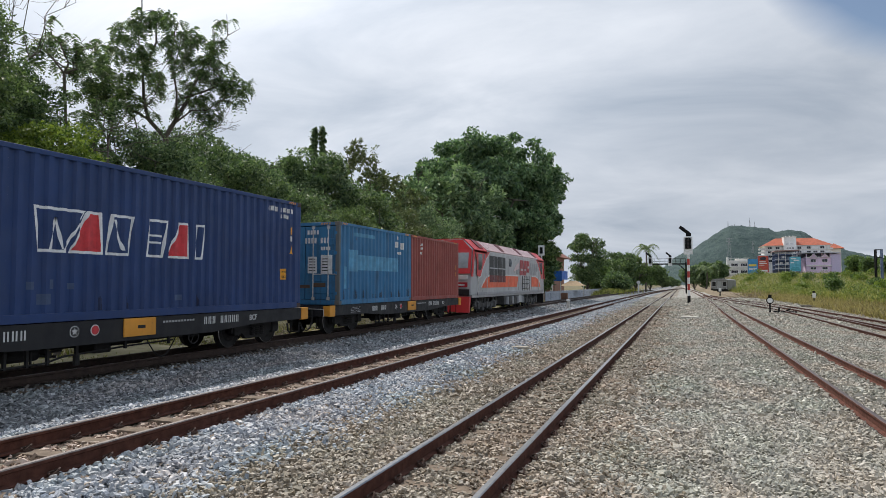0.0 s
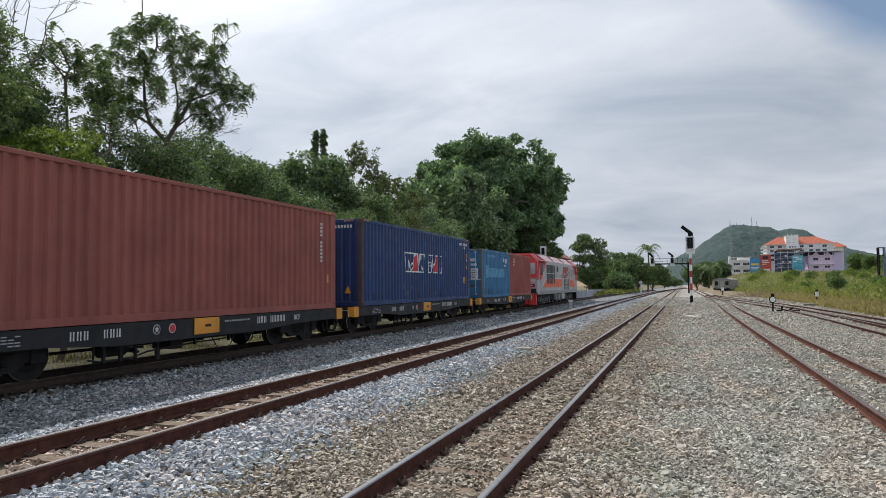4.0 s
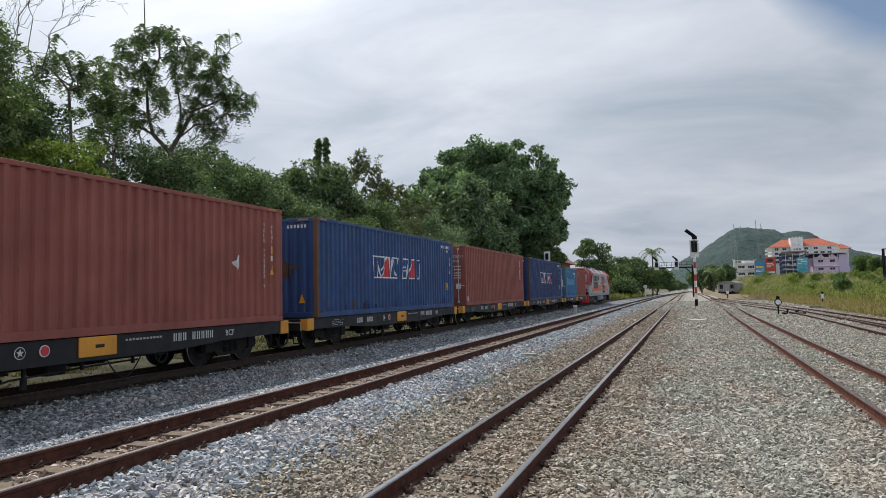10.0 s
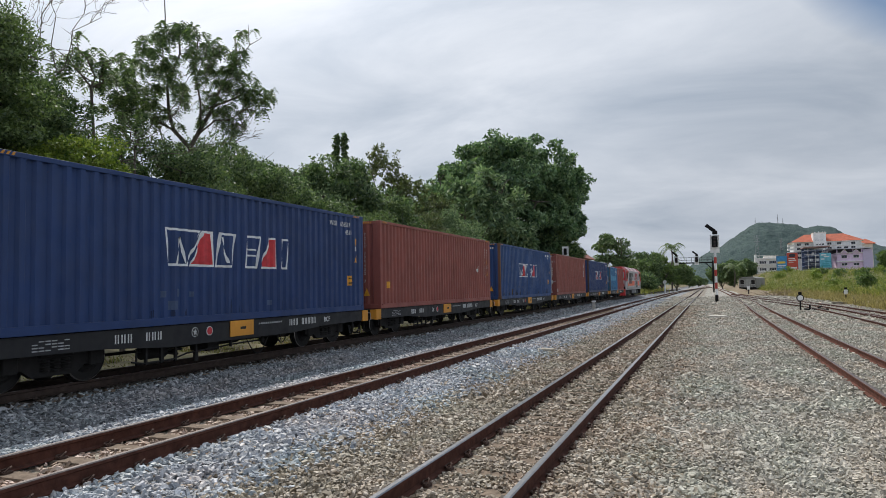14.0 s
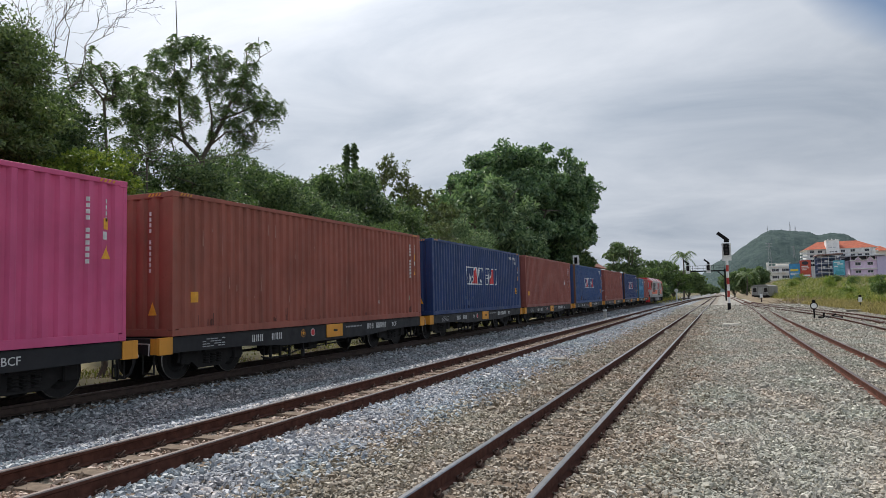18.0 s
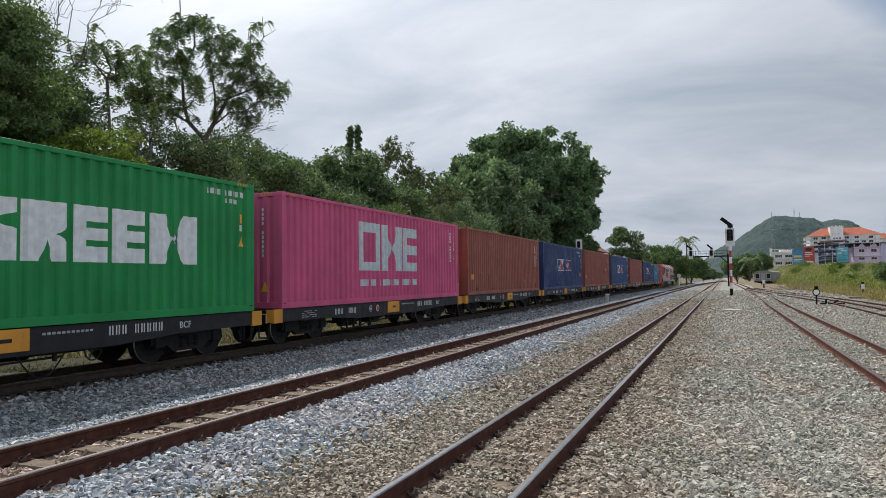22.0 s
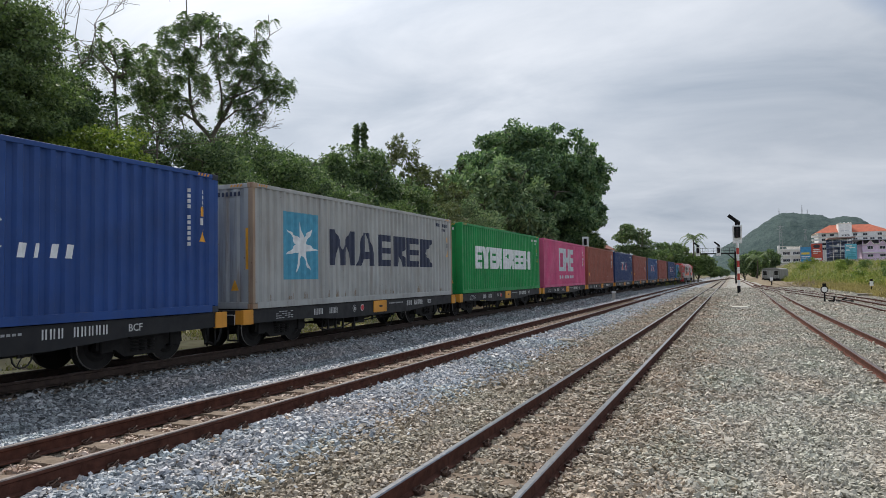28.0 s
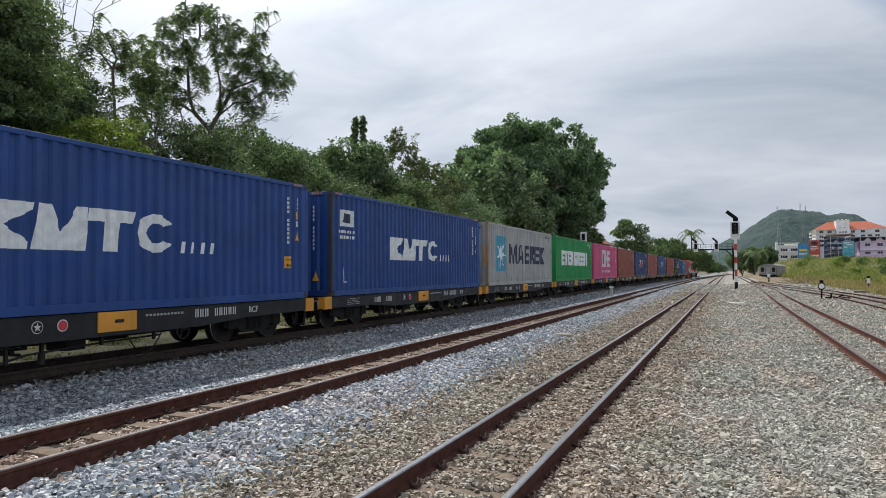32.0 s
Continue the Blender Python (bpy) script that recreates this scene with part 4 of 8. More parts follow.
def marks_blue(c, L, H, plate=None):
    z0, z1 = 1.04, 1.78
    ring = [(-5.58 + 0.46 * (1 + math.cos(t)), (z0 + z1) / 2 + (z1 - z0) / 2 * math.sin(t)) for t in np.linspace(0.55, 2 * math.pi - 0.55, 15)]
    ring += [(-5.58 + 0.46 + 0.24 * math.cos(t), (z0 + z1) / 2 + 0.19 * math.sin(t)) for t in np.linspace(2 * math.pi - 0.7, 0.7, 15)]
    shapes = [[bitten(-8.66, -7.72, z0, z1, [("front", 0.5, 0.34, 0.5)], 0.10)], [bitten(-7.66, -6.70, z0, z1, [("top", 0.5, 0.26, 0.6)], 0.10)],
              [rect(-6.62, -5.66, z1 - 0.22, z1, 0.04), rect(-6.30, -5.98, z0, z1 - 0.22, 0.04)], [ring]]
    for s in shapes:
        painted_shapes("white_block", s, M_MARKWHITE, c, L, 0.005, "big white slanted block")
    for i in range(4):
        painted_shapes("small_block", [rect(-4.50 + i * 0.28, -4.50 + i * 0.28 + (0.07 if i == 1 else 0.17), 1.05, 1.28, 0.04)], M_MARKWHITE, c, L, 0.005)
    painted_shapes("square_panel", [rect(-11.70, -10.96, 1.95, 2.42)], M_MARKWHITE, c, L, 0.004, "white square panel")
    end_mark("square_panel", [rect(-0.62, -0.12, 1.96, 2.42)], M_MARKWHITE, c, L, "white square panel", 0.022)
    end_mark("dark_flag", [[(-0.54, 2.06), (-0.2, 2.04), (-0.18, 2.30), (-0.5, 2.34)]], M_MARKNAVY, c, L, "dark wavy flag shape", 0.030)
    painted_shapes("chalk_stroke", [rect(-11.55, -11.52, 0.36, 0.78), rect(-11.52, -11.30, 0.36, 0.39)], M_MARKWHITE, c, L, 0.006, "white chalk stroke")
    painted_shapes("dark_flag", [[(-11.58, 2.06), (-11.1, 2.04), (-11.06, 2.30), (-11.5, 2.34)]], M_MARKNAVY, c, L, 0.008, "dark wavy flag shape")
    painted_shapes("marking", [rect(-11.8 + i * 0.1, -11.73 + i * 0.1, 1.76, 1.84) for i in range(10)], M_MARKWHITE, c, L, 0.005)
    painted_shapes("marking", [rect(-11.75 + i * 0.105, -11.67 + i * 0.105, 1.60, 1.69) for i in range(9) if i != 5], M_MARKWHITE, c, L, 0.005)
    common_marks(c, L, H, True, plate=plate)


def marks_blue_plate(c, L, H):
    marks_blue(c, L, H, -1.0)


def marks_teal(c, L, H):
    pale = plain("pale_teal_patch", (0.095, 0.29, 0.46), 0.6, 0.0, 0.3, 3.0)
    for spot in (rect(-5.4, -4.6, 1.05, 1.75), rect(-4.6, -1.2, 1.1, 1.6), rect(-5.0, -3.4, 2.2, 2.32), rect(-5.7, -5.45, 0.5, 1.2)):
        painted_shapes("repaint_patch", [spot], pale, c, L, 0.004, "paler repainted patch")
    painted_shapes("marking", [rect(-1.5, -1.2, 2.0, 2.22), rect(-1.1, -0.7, 1.95, 2.2), rect(-1.4, -1.25, 2.3, 2.42), rect(-1.4, -1.0, 1.75, 1.85)], M_WHITE, c, L, 0.007)
    end_mark("marking", code_bars(0.1, 2.2, 4, 0.07, 0.13, 0.11) + code_bars(0.02, 1.92, 8, 0.07, 0.17, 0.11) + code_bars(0.58, 1.70, 4, 0.06, 0.11, 0.09), M_WHITE, c, L, "white code bars", 0.03)
    end_mark("data_plate", [rect(0.12, 0.44, 0.98, 1.5)], M_WHITE, c, L, "white data plate", 0.03)
    end_mark("data_plate", [rect(0.58, 0.98, 0.95, 1.55)], M_WHITE, c, L, "white data plate", 0.03)
    end_mark("marking", [rect(x0, x0 + 0.22, z0, z0 + 0.03) for x0 in (0.16, 0.62) for z0 in (1.05, 1.14, 1.23, 1.32, 1.41)], M_SIGN, c, L, "small dark writing bars", 0.036)
    end_mark("rust_patch", [rect(0.3, 0.75, 0.55, 0.68), rect(-0.3, 0.2, 0.52, 0.62)], paint("rust_patch", (0.10, 0.065, 0.045), 0.85, 0.8), c, L, "rusty worn patch", 0.03)


def marks_dark_red(c, L, H):
    painted_shapes("marking", [rect(-5.1, -4.85, 2.2, 2.3, 0.1), rect(-5.1, -4.85, 2.05, 2.14, 0.1), rect(-5.1, -4.85, 1.85, 1.95)], M_WHITE, c, L, 0.007)
    painted_shapes("small_label", [rect(-0.5, -0.42, 1.0, 1.2), rect(-0.5, -0.42, 1.3, 1.5)], M_LABEL, c, L, 0.007)


# ---- flat wagons
def wheelset_mesh():
    bm = bmesh.new()
    for s in (-1, 1):
        m = pose(s * 0.535, 0, 0, 0, 90, 0)
        bmesh.ops.create_cone(bm, cap_ends=True, segments=28, radius1=0.43, radius2=0.43, depth=0.12, matrix=m)
        bmesh.ops.create_cone(bm, cap_ends=True, segments=28, radius1=0.455, radius2=0.455, depth=0.03, matrix=pose(s * 0.475, 0, 0, 0, 90, 0))
        bmesh.ops.create_cone(bm, cap_ends=True, segments=16, radius1=0.30, radius2=0.22, depth=0.05, matrix=pose(s * 0.61, 0, 0, 0, 90 * s, 0))
        bmesh.ops.create_cone(bm, cap_ends=True, segments=10, radius1=0.10, radius2=0.09, depth=0.16, matrix=pose(s * 0.70, 0, 0, 0, 90, 0))
        for k in range(3):
            a = k * 2.094
            bmesh.ops.create_cone(bm, cap_ends=True, segments=6, radius1=0.02, radius2=0.02, depth=0.03, matrix=pose(s * 0.785, 0.05 * math.cos(a), 0.05 * math.sin(a), 0, 90, 0))
    rod(bm, (-0.7, 0, 0), (0.7, 0, 0), 0.075, n=10)
    # polished edge of each tread
    old = set(bm.faces)
    for s in (-1, 1):
        bmesh.ops.create_cone(bm, cap_ends=False, segments=28, radius1=0.434 if s > 0 else 0.415, radius2=0.415 if s > 0 else 0.434, depth=0.012, matrix=pose(s * 0.597, 0, 0, 0, 90, 0))
    for f in bm.faces:
        if f not in old:
            f.material_index = 1
    me = bpy.data.meshes.new("wheelset")
    bm.to_mesh(me)
    bm.free()
    me.materials.append(M_GRIME)
    me.materials.append(plain("worn_tread", (0.30, 0.29, 0.28), 0.35, 0.8))
    return me


def bogie_mesh():
    """Side frames with axle boxes and coil springs, bolster and brake beams; axles at +-0.83."""
    bm = bmesh.new()
    for s in (-1, 1):
        x = s * 0.76
        prism(bm, [(-1.05, 0.36), (-1.02, 0.56), (-0.62, 0.60), (-0.4, 0.76), (0.4, 0.76), (0.62, 0.60), (1.02, 0.56), (1.05, 0.36), (0.62, 0.34), (0.42, 0.20), (-0.42, 0.20), (-0.62, 0.34)], "x", x - 0.055, x + 0.055)
        for y in (-0.83, 0.83):
            box(bm, x - 0.1, x + 0.1, y - 0.14, y + 0.14, 0.30, 0.58, 0.02)
        for k in (-0.2, 0, 0.2):
            for j in range(4):
                bmesh.ops.create_cone(bm, cap_ends=True, segments=8, radius1=0.085, radius2=0.085, depth=0.03, matrix=Matrix.Translation((x + s * 0.06, k, 0.30 + j * 0.055)))
        box(bm, x - 0.13, x + 0.13, -0.33, 0.33, 0.52, 0.66, 0.02)
        for y in (-0.32, 0.32):
            box(bm, s * 0.5, s * 0.62, y - 0.03, y + 0.03, 0.3, 0.55)
    box(bm, -0.8, 0.8, -0.18, 0.18, 0.50, 0.72, 0.02)
    for y in (-0.36, 0.36):
        rod(bm, (-0.55, y, 0.34), (0.55, y, 0.34), 0.035)
    me = bpy.data.meshes.new("bogie_frame")
    bm.to_mesh(me)
    bm.free()
    me.materials.append(M_GRIME)
    return me


WHEELSET, BOGIE = wheelset_mesh(), bogie_mesh()
TURNING = []          # wheelsets and the radius they roll on
DECK = 0.93


def flat_wagon(label, front=0.28, rear=12.50, star_mat=None):
    """An open flat wagon; its space has 0 at the container's front end, rail top at z = 0."""
    w = thing("flat_wagon", label, "railway wagon", "wagons of the container train")
    hw, mid = 1.17, -6.1
    f, r = front, -rear
    poly = [(r, DECK - 0.015), (f, DECK - 0.015), (f, DECK - 0.32), (f - 2.6, DECK - 0.34), (f - 4.2, DECK - 0.44), (r + 4.2, DECK - 0.44), (r + 2.6, DECK - 0.34), (r, DECK - 0.32)]
    for s in (-1, 1):
        bm = bmesh.new()
        prism(bm, poly, "x", s * hw - 0.02, s * hw + 0.02)
        box(bm, s * hw - 0.06 * (s > 0) - 0.02 * (s < 0), s * hw + 0.02 * (s > 0) + 0.06 * (s < 0), r + 0.01, f - 0.01, DECK - 0.05, DECK - 0.018)
        part("side_sill", bm, M_SILL, w)
    part("centre_sill", boxes((-0.2, 0.2, r + 0.1, f - 0.1, DECK - 0.42, DECK - 0.06)), M_BLACK, w)
    for y in np.linspace(r + 0.13, f - 0.25, 15):
        part("cross_bearer", boxes((-hw + 0.06, hw - 0.06, y, y + 0.16, DECK - 0.12, DECK - 0.02)), M_BLACK, w)
    for y, s in ((f, 1), (r, -1)):
        part("headstock", boxes((-hw + 0.03, hw - 0.03, min(y, y - s * 0.12), max(y, y - s * 0.12), DECK - 0.34, DECK - 0.02), bevel=0.01), M_BLACK, w)
        for x in (-1, 1):
            part("end_cap", boxes((x * (hw + 0.005) - 0.04, x * (hw + 0.005) + 0.04, y - 0.35 if s > 0 else y - 0.004, y + 0.004 if s > 0 else y + 0.35, DECK - 0.345, DECK - 0.012), bevel=0.008), M_YELLOW, w, "yellow end plate")
        part("end_plate", boxes((0.99, hw, y - 0.006 if s < 0 else y, y if s < 0 else y + 0.006, DECK - 0.33, DECK - 0.02)), M_YELLOW, w, "yellow end plate")
        part("coupler", rods(((0, y - s * 0.3, DECK - 0.2), (0, y + s * 0.28, DECK - 0.2), 0.09), ((0.1, y + s * 0.18, DECK - 0.2), (-0.1, y + s * 0.3, DECK - 0.2), 0.11)), M_GRIME, w)
        bm = bmesh.new()
        pts = [(0.62, y + s * 0.03, DECK - 0.15), (0.64, y + s * 0.07, DECK - 0.5), (0.60, y + s * 0.11, DECK - 0.68), (0.52, y + s * 0.17, DECK - 0.76), (0.42, y + s * 0.24, DECK - 0.70), (0.36, y + s * 0.28, DECK - 0.5)]
        limb(bm, pts, 0.027, 0.027, 6)
        part("air_hose", bm, M_BLACK, w)
        part("step_iron", rods(((0.98, y - s * 0.1, DECK - 0.3), (0.98, y - s * 0.1, DECK - 0.72), 0.018), ((0.70, y - s * 0.1, DECK - 0.3), (0.70, y - s * 0.1, DECK - 0.72), 0.018), ((0.70, y - s * 0.1, DECK - 0.70), (0.98, y - s * 0.1, DECK - 0.70), 0.02), n=6), M_GRIME, w)
        part("uncoupling_rod", rods(((0.05, y + s * 0.1, DECK - 0.10), (1.05, y + s * 0.1, DECK - 0.12), 0.010), ((1.05, y + s * 0.1, DECK - 0.12), (1.08, y + s * 0.14, DECK - 0.34), 0.010), n=6), M_STEEL, w)
    part("side_plate", boxes((hw + 0.02, hw + 0.05, mid - 0.33, mid + 0.52, DECK - 0.37, DECK - 0.02), bevel=0.008), M_YELLOW, w, "yellow lashing plate")
    part("plate_slot", boxes((hw + 0.045, hw + 0.054, mid + 0.02, mid + 0.22, DECK - 0.22, DECK - 0.16)), M_BLACK, w)
    disc = bmesh.new()
    bmesh.ops.create_cone(disc, cap_ends=True, segments=20, radius1=0.10, radius2=0.10, depth=0.008, matrix=pose(hw + 0.022, -7.1, DECK - 0.19, 0, 90, 0))
    part("disc_rim", disc, M_WHITE, w)
    disc = bmesh.new()
    bmesh.ops.create_cone(disc, cap_ends=True, segments=20, radius1=0.082, radius2=0.082, depth=0.012, matrix=pose(hw + 0.024, -7.1, DECK - 0.19, 0, 90, 0))
    part("red_disc", disc, M_RED, w, "red painted disc")
    ring = bmesh.new()
    bmesh.ops.create_cone(ring, cap_ends=True, segments=20, radius1=0.10, radius2=0.10, depth=0.006, matrix=pose(hw + 0.021, -7.55, DECK - 0.19, 0, 90, 0))
    part("disc_rim", ring, star_mat or M_WHITE, w)
    ring = bmesh.new()
    bmesh.ops.create_cone(ring, cap_ends=True, segments=20, radius1=0.088, radius2=0.088, depth=0.009, matrix=pose(hw + 0.022, -7.55, DECK - 0.19, 0, 90, 0))
    part("disc_face", ring, M_BLACK, w)
    star = []
    for k in range(10):
        a, q = math.pi / 2 + k * math.pi / 5, (0.072 if k % 2 == 0 else 0.03)
        star.append((-7.55 + q * math.cos(a), DECK - 0.19 + q * math.sin(a)))
    part("star_mark", prism(bmesh.new(), star, "x", hw + 0.022, hw + 0.029), star_mat or M_WHITE, w, "yellow painted star" if star_mat else "white painted star")
    # number bars, class letters, small tables of writing
    part("marking", prism_rows([rect(-4.05 + i * 0.145 + k * 0.062, -4.05 + i * 0.145 + 0.026 + k * 0.062, DECK - 0.25, DECK - 0.085) for i in (0, 1, 2, 4, 5, 6, 7, 8) for k in (0, 1)], "x", hw + 0.02, hw + 0.026), M_WHITE, w, "white number bars")
    lettering("class_letters", "BCF", 0.19, M_WHITE, w, pose(hw + 0.024, -2.35, DECK - 0.24, 90, 0, 90))
    part("marking", prism_rows([rect(-9.65 + i * 0.15 + k * 0.065, -9.65 + i * 0.15 + 0.028 + k * 0.065, DECK - 0.27, DECK - 0.11) for i in (0, 1, 2, 5, 6, 7) for k in (0, 1)], "x", hw + 0.02, hw + 0.026), M_WHITE, w, "white number bars")
    small = [rect(-11.3 + i * 0.12, -11.20 + i * 0.12, DECK - 0.12 - j * 0.05, DECK - 0.10 - j * 0.05) for j in range(4) for i in range(6) if (i * 3 + j) % 4]
    small += [rect(-5.35 + i * 0.09, -5.29 + i * 0.09, DECK - 0.15, DECK - 0.11) for i in range(11)]
    part("marking", prism_rows(small, "x", hw + 0.02, hw + 0.024), plain("faded_white", (0.35, 0.36, 0.37), 0.6), w, "faded small writing bars")
    # underframe: brake gear, air tank, hand wheel, ladder straps
    part("air_tank", rods(((0.1, -5.6, DECK - 0.52), (0.1, -4.8, DECK - 0.52), 0.11), n=12), M_GRIME, w)
    part("brake_gear", rods(((0.2, -9.2, DECK - 0.55), (0.2, -3.2, DECK - 0.55), 0.03), ((0.6, -8.6, DECK - 0.5), (0.6, -7.4, DECK - 0.66), 0.025), ((-0.3, -7.6, DECK - 0.6), (0.7, -7.6, DECK - 0.6), 0.04), ((0.95, -8.9, DECK - 0.42), (0.95, -8.9, DECK - 0.75), 0.02), ((0.95, -8.2, DECK - 0.42), (0.95, -8.2, DECK - 0.75), 0.02), ((0.95, -8.9, DECK - 0.72), (0.95, -8.2, DECK - 0.72), 0.02)), M_GRIME, w)
    part("brake_box", boxes((0.1, 0.4, -8.05, -7.72, DECK - 0.62, DECK - 0.42), bevel=0.02), M_GRIME, w)
    part("brake_cylinder", rods(((0.62, -8.45, DECK - 0.56), (0.62, -7.85, DECK - 0.56), 0.13), ((0.62, -7.85, DECK - 0.56), (0.62, -7.3, DECK - 0.56), 0.025), n=12), M_GRIME, w)
    for y in (-8.75, -8.35, -7.95, -7.35, -6.2, -5.0):
        part("hanger", boxes((hw - 0.16, hw - 0.11, y - 0.025, y + 0.025, DECK - 0.74 if y < -7 else DECK - 0.60, DECK - 0.30)), M_GRIME, w)
    part("hanger_foot", rods(((hw - 0.135, -7.35, DECK - 0.80), (hw - 0.135, -7.35, DECK - 0.62), 0.055), n=10), M_GRIME, w)
    pipe = bmesh.new()
    limb(pipe, [(hw - 0.14, -9.1, DECK - 0.66), (hw - 0.14, -8.75, DECK - 0.72), (hw - 0.14, -8.0, DECK - 0.70), (hw - 0.14, -7.6, DECK - 0.62), (hw - 0.2, -6.0, DECK - 0.56), (hw - 0.2, -4.8, DECK - 0.54)], 0.018, 0.018, 6)
    part("brake_pipe", pipe, M_GRIME, w)
    part("train_pipe", rods(((-0.62, r + 0.3, DECK - 0.46), (-0.62, f - 0.3, DECK - 0.46), 0.035), n=8), M_GRIME, w)
    part("load_box", boxes((0.35, 0.85, -6.75, -6.35, DECK - 0.66, DECK - 0.42), bevel=0.02), M_GRIME, w)
    hand = bmesh.new()
    ringpts = [(hw - 0.02, -4.35 + 0.17 * math.cos(a), DECK - 0.48 + 0.17 * math.sin(a)) for a in np.linspace(0, 2 * math.pi, 15)]
    limb(hand, ringpts, 0.014, 0.014, 5)
    for a in (0, 2.09, 4.19):
        rod(hand, (hw - 0.02, -4.35, DECK - 0.48), (hw - 0.02, -4.35 + 0.17 * math.cos(a), DECK - 0.48 + 0.17 * math.sin(a)), 0.01, n=5)
    part("hand_brake_wheel", hand, M_GRIME, w)
    loop = bmesh.new()
    pts = [(hw - 0.05, -5.75 + 0.9 * k / 8, DECK - 0.42 - 0.42 * math.sin(math.pi * k / 8)) for k in range(9)]
    limb(loop, pts, 0.013, 0.013, 5)
    part("brake_chain", loop, M_GRIME, w)
    part("brake_stand", boxes((hw - 0.08, hw - 0.03, -4.40, -4.30, DECK - 0.5, DECK - 0.05)), M_BLACK, w)
    for y in (f - 1.95 - 0.0, r + 1.95):
        b = piece("bogie", BOGIE, w, pose(0, y, 0.0))
        for k in (-0.83, 0.83):
            ws = piece("wheelset", WHEELSET, b, pose(0, k, 0.43))
            TURNING.append((ws, (0, k, 0.43), 0.43))
    return w


# ---- the locomotive: nose at +y, 0 at its rear coupler face
LOCO_L = 20.6
M_LOCO_GREY = paint("loco_grey", (0.42, 0.43, 0.45), 0.35, 0.25)
M_LOCO_RED = paint("loco_red", (0.60, 0.045, 0.05), 0.4, 0.15)
M_LOCO_ORANGE = paint("loco_orange", (0.78, 0.12, 0.045), 0.4, 0.15)
M_LOCO_PALE = paint("loco_pale", (0.66, 0.52, 0.53), 0.45, 0.15)
M_LOCO_PINK = paint("loco_roof", (0.55, 0.38, 0.39), 0.35, 0.4)
M_LOCO_CRIMSON = paint("loco_crimson", (0.36, 0.02, 0.035), 0.4, 0.15)
M_LOCO_MAROON = paint("loco_maroon", (0.13, 0.015, 0.02), 0.5, 0.2)
M_LOCO_TRUCK = plain("loco_truck_grey", (0.075, 0.075, 0.075), 0.7, 0.1, 0.35, 6.0, 0.3)
M_LOCO_DIM = paint("loco_louvre", (0.33, 0.34, 0.36), 0.5, 0.2)
M_DARKGLASS = plain("dark_glass", (0.02, 0.025, 0.03), 0.08, 0.0, 0.1)
# pale grey base stands for the sky mirrored in the windscreen
M_SCREEN = plain("windscreen_sky_grey", (0.30, 0.34, 0.36), 0.12, 0.0, 0.2, 2.0)
M_GRILLE = plain("dark_grille", (0.05, 0.052, 0.055), 0.6, 0.3, 0.3)
M_LAMP = plain("lamp_glass", (0.6, 0.6, 0.58), 0.1, 0.0, 0.1)


def loco_body():
    """Side walls with a chamfered roof, cab ends sloping back."""
    bm = bmesh.new()
    hw = 1.38
    section = [(-hw, 1.02), (-hw, 3.33), (-0.80, 3.86), (0.80, 3.86), (hw, 3.33), (hw, 1.02)]
    rows = []
    for base, sign in ((0.62, 1), (2.8, 0), (LOCO_L - 2.8, 0), (LOCO_L - 0.62, -1)):
        rows.append([bm.verts.new((x * (0.95 if sign else 1), base + sign * cab_slope(z), z)) for x, z in section])
    n = len(section)
    for a, b in zip(rows, rows[1:]):
        for i in range(n):
            bm.faces.new((a[i], a[(i + 1) % n], b[(i + 1) % n], b[i]))
    for r in (rows[0], rows[-1]):
        bm.faces.new(r)
    bmesh.ops.recalc_face_normals(bm, faces=bm.faces[:])
    bmesh.ops.bevel(bm, geom=bm.edges[:], offset=0.05, segments=2, affect="EDGES", profile=0.5)
    return bm


def cab_slope(z):
    return 0.0 if z < 1.9 else (z - 1.9) * 0.24


def side_panel(poly, s, out=0.0, thick=0.012):
    """A thin panel on one side of the body, poly of (along, up)."""
    x = s * (1.38 + out)
    return prism(bmesh.new(), poly, "x", min(x, x + s * thick), max(x, x + s * thick))


